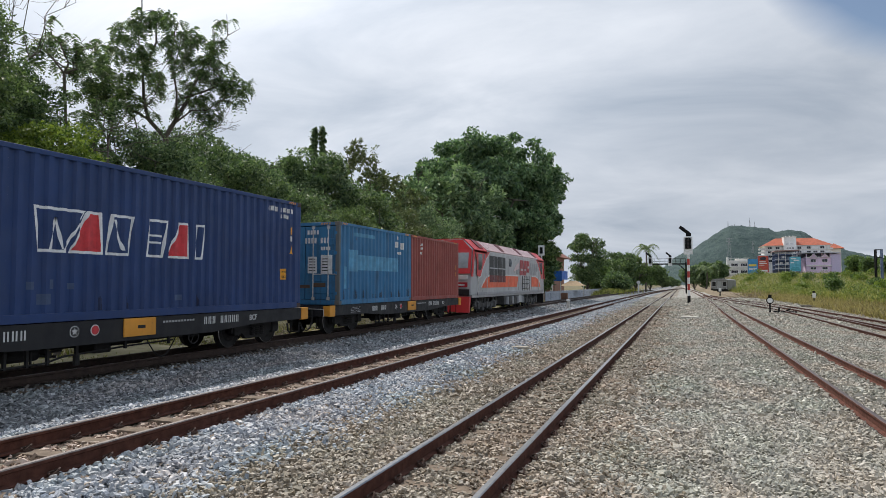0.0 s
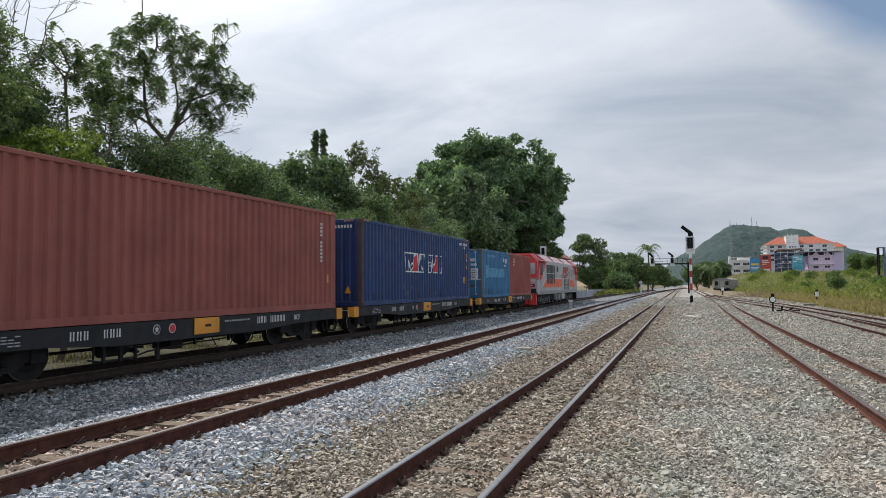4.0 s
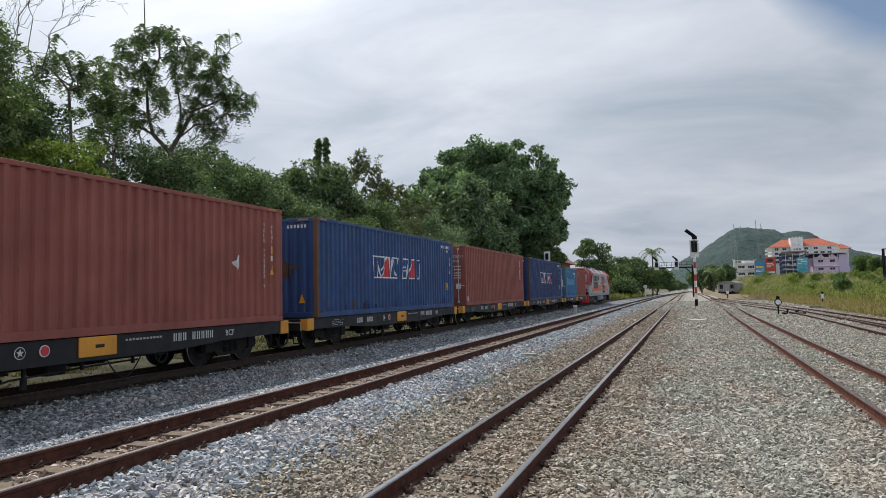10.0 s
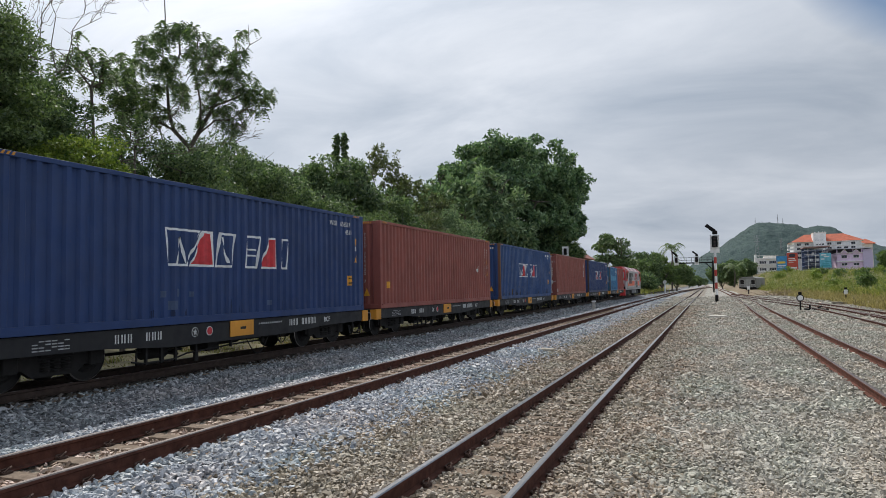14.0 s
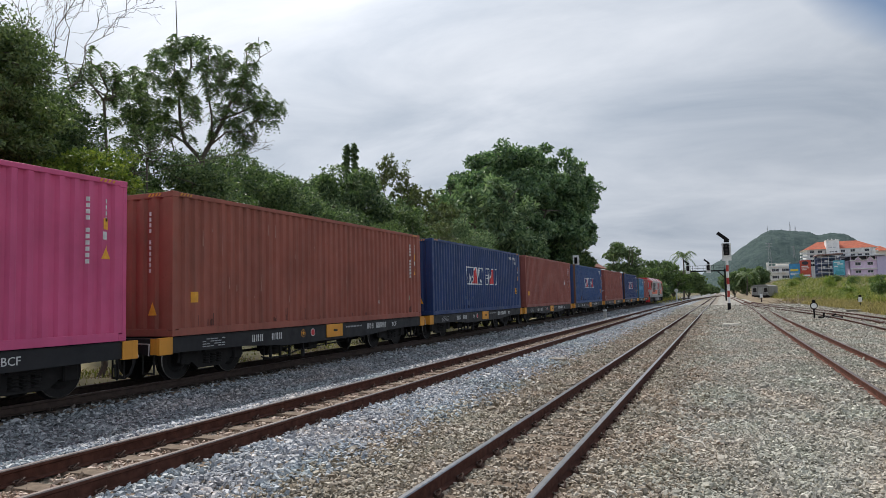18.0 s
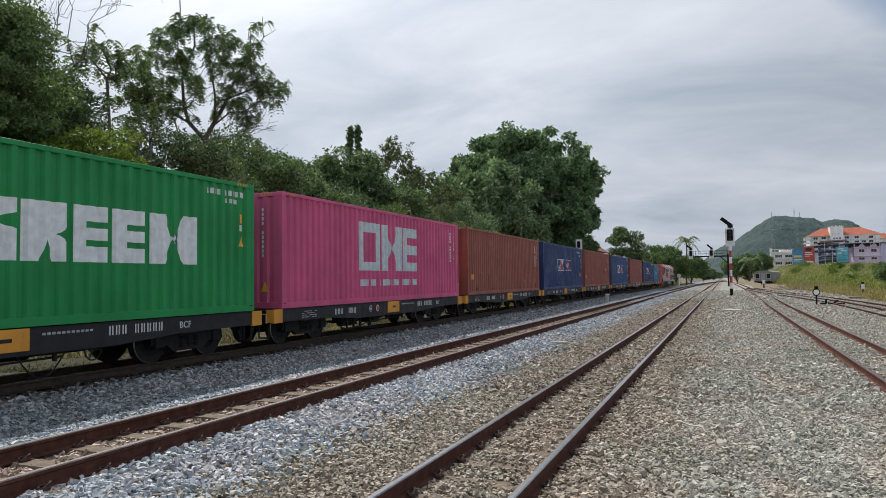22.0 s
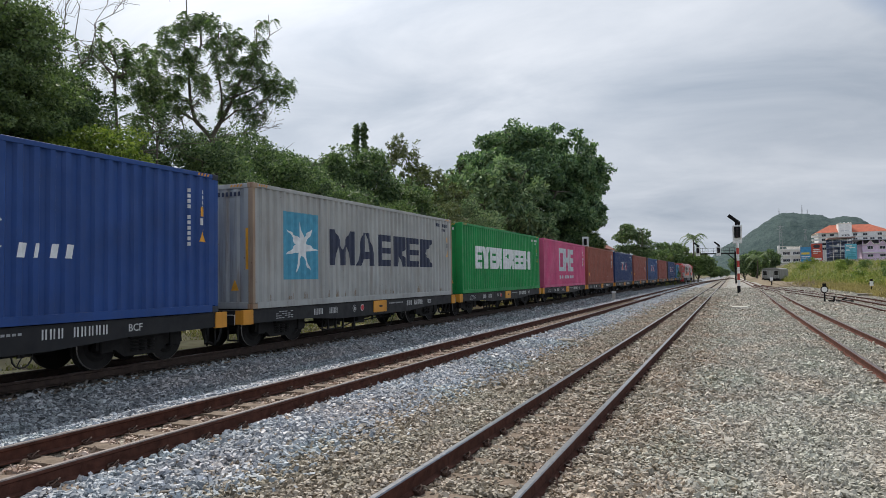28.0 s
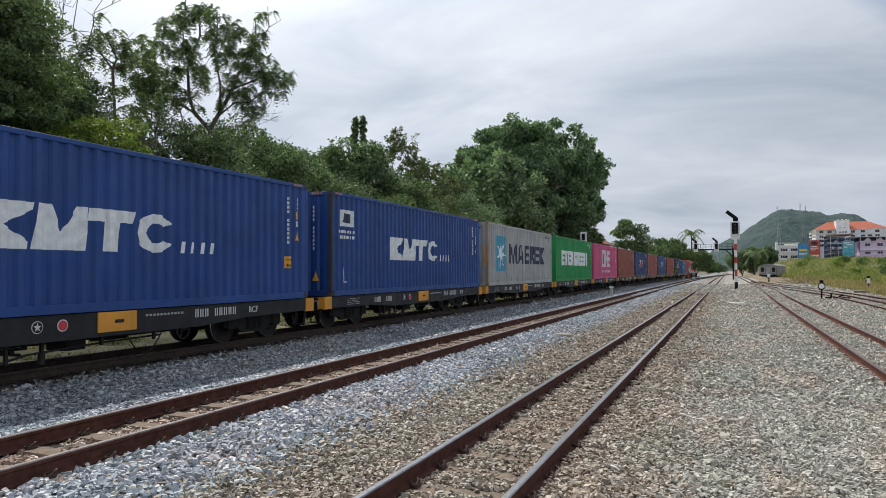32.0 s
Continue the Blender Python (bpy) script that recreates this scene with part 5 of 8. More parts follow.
def locomotive():
    e = thing("diesel_locomotive", "red and grey diesel locomotive pulling the container train", "locomotive")
    part("body", loco_body(), M_LOCO_GREY, e)
    part("underframe", boxes((-1.34, 1.34, 0.8, LOCO_L - 0.8, 0.88, 1.04), bevel=0.02), M_LOCO_GREY, e)
    for s in (-1, 1):
        part("orange_band", side_panel([(2.3, 1.38), (10.5, 1.40), (10.95, 2.06), (4.3, 2.06), (3.3, 1.90), (2.7, 1.62)], s), M_LOCO_ORANGE, e, "orange lower band")
        part("orange_band", side_panel([(15.0, 1.40), (18.2, 1.38), (17.8, 1.72), (17.2, 1.96), (16.4, 2.06), (15.0, 2.06)], s), M_LOCO_ORANGE, e, "orange lower band")
        part("white_stripe", side_panel([(4.3, 2.06), (10.95, 2.06), (11.0, 2.13), (4.2, 2.13), (3.2, 1.96), (2.6, 1.68), (2.2, 1.38), (2.3, 1.38), (2.7, 1.62), (3.3, 1.90)], s, 0.002), M_WHITE, e)
        part("white_stripe", side_panel([(15.0, 2.06), (16.4, 2.06), (17.2, 1.96), (17.8, 1.72), (18.2, 1.38), (18.3, 1.38), (17.9, 1.78), (17.25, 2.03), (16.4, 2.13), (15.0, 2.13)], s, 0.002), M_WHITE, e)
        for flip in (False, True):
            def fy(rows):
                return [(LOCO_L - a, z) for a, z in rows] if flip else rows
            part("red_cab_side", side_panel(fy([(1.0, 3.30), (4.0, 3.30), (3.3, 2.95), (2.6, 2.45), (2.2, 2.02), (1.75, 1.90), (1.45, 2.05), (1.55, 2.7), (1.3, 3.05)]), s, 0.003), M_LOCO_RED, e, "red cab side")
            part("white_stripe", side_panel(fy([(4.0, 3.30), (4.12, 3.30), (3.36, 2.90), (2.68, 2.40), (2.26, 1.96), (1.75, 1.83), (1.75, 1.90), (2.2, 2.02), (2.6, 2.45), (3.3, 2.95)]), s, 0.001), M_WHITE, e)
            part("cab_window", side_panel(fy([(1.72, 2.30), (2.22, 2.30), (2.5, 2.62), (2.5, 3.14), (1.72, 3.14)]), s, 0.006, 0.014), M_DARKGLASS, e)
            part("cab_door_window", side_panel(fy([(2.72, 2.75), (3.0, 2.95), (3.0, 3.16), (2.72, 3.16)]), s, 0.008, 0.014), M_DARKGLASS, e)
            part("red_front_edge", side_panel(fy([(0.66, 1.95), (0.86, 1.95), (1.22, 3.30), (0.98, 3.30)]), s, -0.05, 0.05), M_LOCO_RED, e)
        for y0 in (3.95, 5.78):
            part("radiator_grille", side_panel(rect(y0, y0 + 1.68, 1.68, 3.12), s, 0.004, 0.02), M_GRILLE, e)
            part("grille_bar", side_panel(rect(y0 + 0.82, y0 + 0.88, 1.68, 3.12), s, 0.016, 0.02), M_LOCO_GREY, e)
            part("grille_bar", side_panel(rect(y0, y0 + 1.68, 2.42, 2.48), s, 0.018, 0.02), M_LOCO_GREY, e)
            part("red_grille", side_panel(rect(y0, y0 + 1.68, 1.70, 2.06), s, 0.017, 0.012), M_LOCO_MAROON, e, "dark red lower grille")
        part("porthole", side_panel([(8.5, 2.62), (9.0, 2.62), (9.15, 2.85), (9.0, 3.1), (8.5, 3.1), (8.35, 2.85)], s, 0.004), M_DARKGLASS, e)
        for y0, z0, w in ((11.3, 2.15, 0.95), (12.4, 2.15, 0.85), (13.4, 2.35, 0.8)):
            part("marking_block", side_panel(rect(y0, y0 + w, z0, 3.12, 0.15), s, 0.006), M_LOCO_CRIMSON, e, "crimson slanted block")
            part("block_gap", side_panel(rect(y0 + 0.28, y0 + w - 0.1, z0 + 0.28, z0 + 0.42, 0.05), s, 0.010), M_LOCO_GREY, e)
        for y0 in (14.6, 15.3, 16.0, 16.7):
            part("louvre", side_panel(rect(y0, y0 + 0.45, 2.45, 3.0), s, 0.004), M_LOCO_DIM, e)
        part("faded_swoosh", side_panel([(9.6, 2.35), (11.1, 2.55), (11.15, 2.95), (10.2, 2.72)], s, 0.004), M_LOCO_PALE, e, "pale pink swoosh")
        part("side_ladder", rods(*[((s * 1.42, y0, 1.15), (s * 1.42, y0, 2.1), 0.018) for y0 in (12.0, 12.7, 13.4, 14.1)], *[((s * 1.42, 12.0, z0), (s * 1.42, 14.1, z0), 0.018) for z0 in (1.3, 1.6, 1.9)]), M_GRIME, e)
        part("body_sill", boxes((s * 1.39 - 0.03, s * 1.39 + 0.03, 1.6, LOCO_L - 1.6, 1.0, 1.16), bevel=0.01), M_LOCO_DIM, e, "dull grey lower sill")
        for y0 in (3.2, 8.2, 10.9, 14.9, 17.4):
            part("panel_seam", side_panel(rect(y0, y0 + 0.04, 1.2, 3.25), s, 0.001, 0.012), M_LOCO_DIM, e)
        for y0 in (10.4, 14.5, 15.7):
            part("access_hatch", side_panel(rect(y0, y0 + 0.9, 2.2, 2.75), s, 0.002, 0.010), M_LOCO_DIM, e)
        for y0, y1, z0 in ((7.6, 8.9, 0.36), (9.0, 10.2, 0.30), (10.3, 11.6, 0.34), (11.7, 12.9, 0.40)):
            part("underfloor_box", boxes((s * 1.05 - 0.24, s * 1.05 + 0.24, y0, y1, z0, 0.9), bevel=0.03), M_LOCO_TRUCK, e)
        for y0 in (8.2, 9.6, 10.9, 12.3):
            part("air_cylinder", rods(((s * 1.32, y0, 0.38), (s * 1.32, y0, 0.82), 0.09), n=10), M_LOCO_DIM, e)
        for y0, y1, m2 in ((3.4, 7.2, M_LOCO_PINK), (7.3, 12.1, M_LOCO_PINK), (12.2, 17.3, M_LOCO_PINK)):
            part("roof_panel", prism_rows([[(s * 1.37, 3.35), (s * 0.81, 3.865), (s * 0.80, 3.90), (s * 1.40, 3.385)]], "y", y0, y1), m2, e, "pale pink sloping roof panel")
        for y0 in (2.2, 6.9, 11.7, 16.4):
            part("roof_notch", prism_rows([[(s * 1.30, 3.45), (s * 0.84, 3.87), (s * 0.83, 3.915), (s * 1.32, 3.475)]], "y", y0, y0 + 0.75), M_LOCO_MAROON, e, "dark roof recess")
        for y in (1.6, 3.3, LOCO_L - 3.3, LOCO_L - 1.6):
            part("grab_rail", rods(((s * 1.43, y, 1.05), (s * 1.43, y, 2.0), 0.018)), M_STEEL, e)
        part("fuel_tank", boxes((s * 0.45 - 0.8 * (s < 0), s * 0.45 + 0.8 * (s > 0), 8.6, 11.2, 0.28, 0.88), bevel=0.06), M_GRIME, e)
        part("battery_box", boxes((s * 0.6 - 0.72 * (s < 0), s * 0.6 + 0.72 * (s > 0), 11.4, 12.2, 0.4, 0.88), bevel=0.03), M_LOCO_GREY, e)
    for y, s in ((0.62, -1), (LOCO_L - 0.62, 1)):
        def face(z, out=0.02):
            return y - s * cab_slope(z) + s * out
        def slab(x0, x1, z0, z1, out):
            return prism(bmesh.new(), [(face(z0, 0.0), z0), (face(z0, out), z0), (face(max(1.9, z0), out), max(1.9, z0)), (face(z1, out), z1), (face(z1, 0.0), z1)], "x", x0, x1)
        part("cab_front", slab(-1.28, 1.28, 2.1, 3.32, 0.02), M_LOCO_RED, e, "red cab front")
        part("cab_brow", prism(bmesh.new(), [(-1.28, 3.30), (1.28, 3.30), (0.78, 3.80), (-0.78, 3.80)], "y", min(face(3.5, 0.05), face(3.5, -0.1)), max(face(3.5, 0.05), face(3.5, -0.1))), M_LOCO_RED, e)
        for x in (-1.14, 0.05):
            part("windscreen", slab(x, x + 1.09, 2.36, 3.16, 0.035), M_SCREEN, e)
        part("bumper", boxes((-1.25, 1.25, min(y, y + s * 0.06), max(y, y + s * 0.06), 1.0, 1.32), bevel=0.015), M_BLACK, e)
        part("number_plate", boxes((0.1, 1.15, min(y, y + s * 0.03), max(y, y + s * 0.03), 1.42, 1.66), bevel=0.008), M_LOCO_CRIMSON, e, "dark red plate with a white bar")
        part("plate_bar", boxes((0.5, 1.0, min(y + s * 0.032, y + s * 0.037), max(y + s * 0.032, y + s * 0.037), 1.50, 1.58)), M_WHITE, e)
        for x in (-0.9, 0.9):
            part("headlight", boxes((x - 0.26, x + 0.26, min(y + s * 0.005, y + s * 0.05), max(y + s * 0.005, y + s * 0.05), 1.80, 2.04), bevel=0.03), M_LAMP, e)
        part("pilot_plate", prism_rows([[(y - s * 0.25, 0.95), (y + s * 0.05, 0.95), (y + s * 0.12, 0.16), (y - s * 0.05, 0.16)]], "x", -1.25, 1.25), M_LOCO_RED if s < 0 else M_GRIME, e, "red pilot plate" if s < 0 else "black pilot plate")
        part("coupler", rods(((0, y, 0.72), (0, y + s * 0.6, 0.72), 0.1)), M_GRIME, e)
    # red hoods over both cabs, following the body's section
    hood = [(-1.395, 3.20), (-1.395, 3.34), (-0.805, 3.885), (0.805, 3.885), (1.395, 3.34), (1.395, 3.20), (1.37, 3.20), (1.37, 3.32), (0.795, 3.85), (-0.795, 3.85), (-1.37, 3.32), (-1.37, 3.20)]
    for y0, y1 in ((1.08, 3.4), (LOCO_L - 3.4, LOCO_L - 1.08)):
        part("cab_hood", prism(bmesh.new(), hood, "y", y0, y1), M_LOCO_RED, e, "red cab hood")
    part("exhaust", boxes((-0.5, 0.5, 7.6, 9.0, 3.85, 4.0), bevel=0.03), M_GRIME, e)
    part("exhaust", boxes((-0.55, 0.55, 13.8, 15.0, 3.85, 3.98), bevel=0.03), M_GRIME, e)
    for yc in (4.4, LOCO_L - 4.4):
        bm = bmesh.new()
        for s in (-1, 1):
            x = s * 1.02
            prism(bm, [(-2.3, 0.42), (-2.3, 0.66), (-1.3, 0.70), (-0.9, 0.56), (0.9, 0.56), (1.3, 0.70), (2.3, 0.66), (2.3, 0.42), (1.2, 0.34), (-1.2, 0.34)], "x", x - 0.06, x + 0.06)
            for y in (-1.7, 0, 1.7):
                box(bm, x - 0.13, x + 0.13, y - 0.17, y + 0.17, 0.26, 0.62, 0.03)
                for d in (-0.33, 0.33):
                    rod(bm, (x + s * 0.03, y + d, 0.5), (x + s * 0.03, y + d, 0.82), 0.075, n=8)
            for y in (-0.85, 0.85):
                box(bm, x - 0.05, x + 0.12, y - 0.12, y + 0.12, 0.16, 0.5, 0.02)
        box(bm, -0.9, 0.9, -0.4, 0.4, 0.5, 0.85)
        b = part("bogie", bm, M_LOCO_TRUCK, e)
        b.matrix_basis = pose(0, yc, 0)
        for k in (-1.7, 0, 1.7):
            ws = piece("wheelset", WHEELSET, b, pose(0, k, 0.43))
            TURNING.append((ws, (0, k, 0.43), 0.43))
    return e


# how each paint has run: seed, how many runs, their colour
RUNS = {"navy": (1, 8, (0.014, 0.026, 0.070)), "navy_worn": (2, 26, (0.032, 0.038, 0.060)), "brown": (4, 16, (0.12, 0.048, 0.040)), "teal": (5, 14, (0.045, 0.07, 0.10)), "grey": (6, 30, (0.27, 0.22, 0.17))}


def worn(label, paint_key, **kw):
    c = shipping_container(label, PAINTS[paint_key], **kw)
    if paint_key in RUNS:
        seed, n, tone = RUNS[paint_key]
        streaks(c, kw.get("length", CONTAINER_L), seed + len(label), paint(paint_key + "_runs", tone, 0.8, 0.6), n)
    return c


# each wagon's container front behind the front of the first long container, and what it carries
TRAIN = []


def make_train():
    loads = [
        (0.0, "navy blue forty-foot container with white-edged block lettering", "navy", dict(marks=marks_navy(PAINTS["navy"]), post_mat=M_RUST_DARK)),
        (-14.01, "oxide red forty-foot container with closed doors", "red", dict(marks=marks_red_doors, doors=True)),
        (-28.10, "weathered navy container with rusty corner posts", "navy_worn", dict(marks=marks_navy(PAINTS["navy_worn"]), post_mat=M_RUST)),
        (-42.11, "oxide red container with a torn white sticker", "red", dict(marks=marks_red_torn)),
        (-55.51, "clean navy blue container with white-edged blocks", "navy", dict(marks=marks_navy(PAINTS["navy"], "WISI 658517"))),
        (-68.84, "brown-red container with scratched ribs", "brown", dict(marks=marks_red)),
        (-82.17, "magenta pink container with big pale grey blocks", "magenta", dict(marks=marks_magenta)),
        (-95.45, "bright green container with big white blocks", "green", dict(marks=marks_green)),
        (-108.77, "light grey container with a blue square and rust streaks", "grey", dict(marks=marks_grey, post_mat=M_RUST_PALE, end_mat=M_RUST_END)),
        (-122.12, "royal blue container with white slanted blocks", "blue", dict(marks=marks_blue, post_mat=M_POST_NAVY)),
        (-135.47, "royal blue container at the back with white slanted blocks", "blue", dict(marks=marks_blue_plate, post_mat=M_POST_NAVY)),
    ]
    for k, (off, label, key, kw) in enumerate(loads):
        long = k < 3
        TRAIN.append((flat_wagon("black flat wagon with yellow end plates carrying one container", 0.45 if long else 0.28, 12.75 if long else 12.52, M_YELLOW if key == "brown" else None), off, 0.0, -6.1))
        TRAIN.append((worn(label, key, **kw), off, DECK, -6.1))
    off = 14.49
    TRAIN.append((flat_wagon("black flat wagon with yellow end plates carrying two short containers", 0.4, 12.75), off, 0.0, -6.1))
    TRAIN.append((worn("teal twenty-foot container with rusty frame and closed doors", "teal", length=6.058, height=2.591, doors=True, marks=marks_teal, post_mat=M_RUST_TEAL), off - 6.12, DECK, -3.0))
    TRAIN.append((worn("dark red twenty-foot container behind the locomotive", "dark_red", length=6.058, height=2.591, marks=marks_dark_red), off - 0.02, DECK, -3.0))
    TRAIN.append((locomotive(), off + 1.05, 0.0, 10.3))


make_train()


def train_front(t):
    """Where the front of the first long container is at t seconds."""
    return ((((1.1945924e-05 * t - 1.00976511e-03) * t + 0.02922035) * t + 3.88602884) * t) + 17.011


def motions():
    times = [0, 0.5] + [k * 1.0 for k in range(1, 33)]
    for ob, off, z, centre in TRAIN:
        rows = []
        for t in times:
            y = train_front(t) + off + centre
            lead = (train_bend(y + 5) - train_bend(y - 5)) / 10
            turn = -math.degrees(math.atan(lead))
            m = pose(TRAIN_X + train_bend(y), y, TRAIN_Z + z, 0, 0, turn) @ pose(0, -centre, 0)
            rows.append((t, m))
        walk(ob, rows)
    steps = [k * 0.13 for k in range(246)] + [SECONDS]
    spin = {}
    for ob, (x, y, z), radius in TURNING:
        if radius not in spin:
            spin[radius] = [(t, -math.degrees((train_front(t) - train_front(0)) / radius)) for t in steps]
        walk(ob, [(t, pose(x, y, z, a, 0, 0)) for t, a in spin[radius]])


# ---------------------------------------------------------------- trees and weeds
BARK = bark_mat("bark_grey", (0.05, 0.042, 0.034), (0.16, 0.14, 0.115))
LEAF_DARK = leaf_mat("leaves_dark", (0.062, 0.100, 0.046), (0.205, 0.270, 0.112))
LEAF_DEEP = leaf_mat("leaves_deep", (0.047, 0.084, 0.044), (0.184, 0.256, 0.125), (0.28, 0.345, 0.16))
LEAF_MID = leaf_mat("leaves_mid", (0.056, 0.098, 0.035), (0.180, 0.250, 0.080))
LEAF_LIGHT = leaf_mat("leaves_light", (0.075, 0.130, 0.024), (0.300, 0.360, 0.070))
LEAF_RAIN = leaf_mat("leaves_sage", (0.072, 0.124, 0.074), (0.26, 0.35, 0.215), (0.40, 0.46, 0.28))
LEAF_GREAT = leaf_mat("leaves_great", (0.056, 0.108, 0.064), (0.21, 0.315, 0.172), (0.33, 0.42, 0.235))
LEAF_DULL = leaf_mat("leaves_dull", (0.055, 0.075, 0.034), (0.19, 0.21, 0.10))
GRASS = leaf_mat("weeds_green", (0.150, 0.160, 0.036), (0.36, 0.345, 0.092), (0.54, 0.44, 0.19))
GRASS_DRY = leaf_mat("weeds_dry", (0.21, 0.155, 0.075), (0.45, 0.345, 0.17), (0.56, 0.45, 0.25))


WEED_GREEN = leaf_mat("weeds_leafy", (0.075, 0.115, 0.024), (0.235, 0.29, 0.065), (0.36, 0.34, 0.10))


def leaves(name, centres, radii, per, size, mat, seed, droop=0.3, slim=0.52, flat=0.75):
    """Leaf blades in clumps: each a tilted three-cornered blade. centres (n, 3), radii (n,)."""
    rng = np.random.default_rng(seed)
    n = len(centres)
    idx = np.repeat(np.arange(n), per)
    k = len(idx)
    d = rng.normal(size=(k, 3))
    d /= np.linalg.norm(d, axis=1)[:, None]
    d[:, 2] *= flat
    p = centres[idx] + d * (radii[idx] * rng.uniform(0.35, 1.0, k) ** 0.6)[:, None]
    axis = d * 0.45 + rng.normal(size=(k, 3)) * 0.75
    axis[:, 2] -= droop
    axis /= np.linalg.norm(axis, axis=1)[:, None]
    side = np.cross(axis, rng.normal(size=(k, 3)))
    side /= np.linalg.norm(side, axis=1)[:, None] + 1e-9
    nrm = np.cross(side, axis)
    s = size * rng.uniform(0.6, 1.35, k)[:, None]
    a = p
    b = p + axis * s * 0.35 + side * s * slim * 0.95 + nrm * s * 0.06
    c = p + axis * s * 1.05 - side * s * slim * 0.3
    v = np.stack([a, b, c], 1).reshape(-1, 3)
    f = np.arange(3 * k).reshape(-1, 3)
    return mesh_np(name, v, f, mat)


def tufts(name, centres, radii, per, length, mat, seed, n=11, droop=0.55, slim=0.40, flat=1.0):
    """Whorls of blades at the twigs' ends: each clump holds some whorls, each whorl n drooping leaves."""
    rng = np.random.default_rng(seed)
    idx = np.repeat(np.arange(len(centres)), per)
    k = len(idx)
    d = rng.normal(size=(k, 3))
    d /= np.linalg.norm(d, axis=1)[:, None]
    p = centres[idx] + d * (radii[idx] * rng.uniform(0.3, 1.0, k))[:, None] * np.array([1, 1, flat])
    out = d + np.array([0, 0, 0.25])
    p, out = np.repeat(p, n, 0), np.repeat(out, n, 0)
    m = k * n
    axis = out * 0.45 + rng.normal(size=(m, 3)) * 0.75
    axis[:, 2] -= droop
    axis /= np.linalg.norm(axis, axis=1)[:, None]
    side = np.cross(axis, np.array([0, 0, 1.0]) + rng.normal(size=(m, 3)) * 0.6)
    side /= np.linalg.norm(side, axis=1)[:, None] + 1e-9
    nrm = np.cross(side, axis)
    s = length * rng.uniform(0.6, 1.3, m)[:, None]
    p = p + axis * s * 0.12
    v = np.stack([p, p + axis * s * 0.55 + side * s * slim * 0.5 + nrm * s * 0.08, p + axis * s, p + axis * s * 0.55 - side * s * slim * 0.5 + nrm * s * 0.08], 1).reshape(-1, 3)
    return mesh_np(name, v, np.arange(4 * m).reshape(-1, 4), mat)


def fronds(name, centres, radii, per, length, mat, seed, droop=0.5, pairs=6, flat=0.7, whorl=1):
    """Feathered leaves: each a drooping midrib with pairs of small leaflets, in bunches of whorl leaves round the clumps' centres."""
    rng = np.random.default_rng(seed)
    idx = np.repeat(np.arange(len(centres)), per)
    k = len(idx)
    d = rng.normal(size=(k, 3))
    d /= np.linalg.norm(d, axis=1)[:, None]
    p = centres[idx] + d * (radii[idx] * rng.uniform(0.1, 0.9, k))[:, None] * np.array([1, 1, flat])
    if whorl > 1:
        p, d = np.repeat(p, whorl, 0), np.repeat(d, whorl, 0)
        k *= whorl
    axis = d * (0.8 if whorl == 1 else 0.25) + rng.normal(size=(k, 3)) * (0.5 if whorl == 1 else 0.7)
    axis[:, 2] = axis[:, 2] * 0.5 + 0.1 if whorl == 1 else axis[:, 2] * 0.6 - 0.25
    axis /= np.linalg.norm(axis, axis=1)[:, None]
    side = np.cross(axis, np.array([0, 0, 1.0]) + rng.normal(size=(k, 3)) * 0.35)
    side /= np.linalg.norm(side, axis=1)[:, None] + 1e-9
    s = length * rng.uniform(0.6, 1.3, k)[:, None]
    rows = []
    for j in range(pairs):
        u = (j + 0.6) / pairs
        at = p + axis * s * u - np.array([0, 0, 1.0]) * s * droop * u * u
        wide = s * 0.36 * math.sin(math.pi * (0.15 + 0.75 * u))
        for w in (-1, 1):
            tip = at + side * w * wide + axis * s * 0.14 - np.array([0, 0, 0.25]) * wide
            rows.append(np.stack([at, at + axis * s * 0.20, tip], 1))
    v = np.stack(rows, 1).reshape(-1, 3)
    return mesh_np(name, v, np.arange(len(v)).reshape(-1, 3), mat)


def wander(a, b, rng, steps=4, amount=0.08):
    a, b = np.array(a, float), np.array(b, float)
    L = np.linalg.norm(b - a)
    return [tuple(a + (b - a) * k / steps + (rng.normal(size=3) * L * amount if 0 < k < steps else 0)) for k in range(steps + 1)]


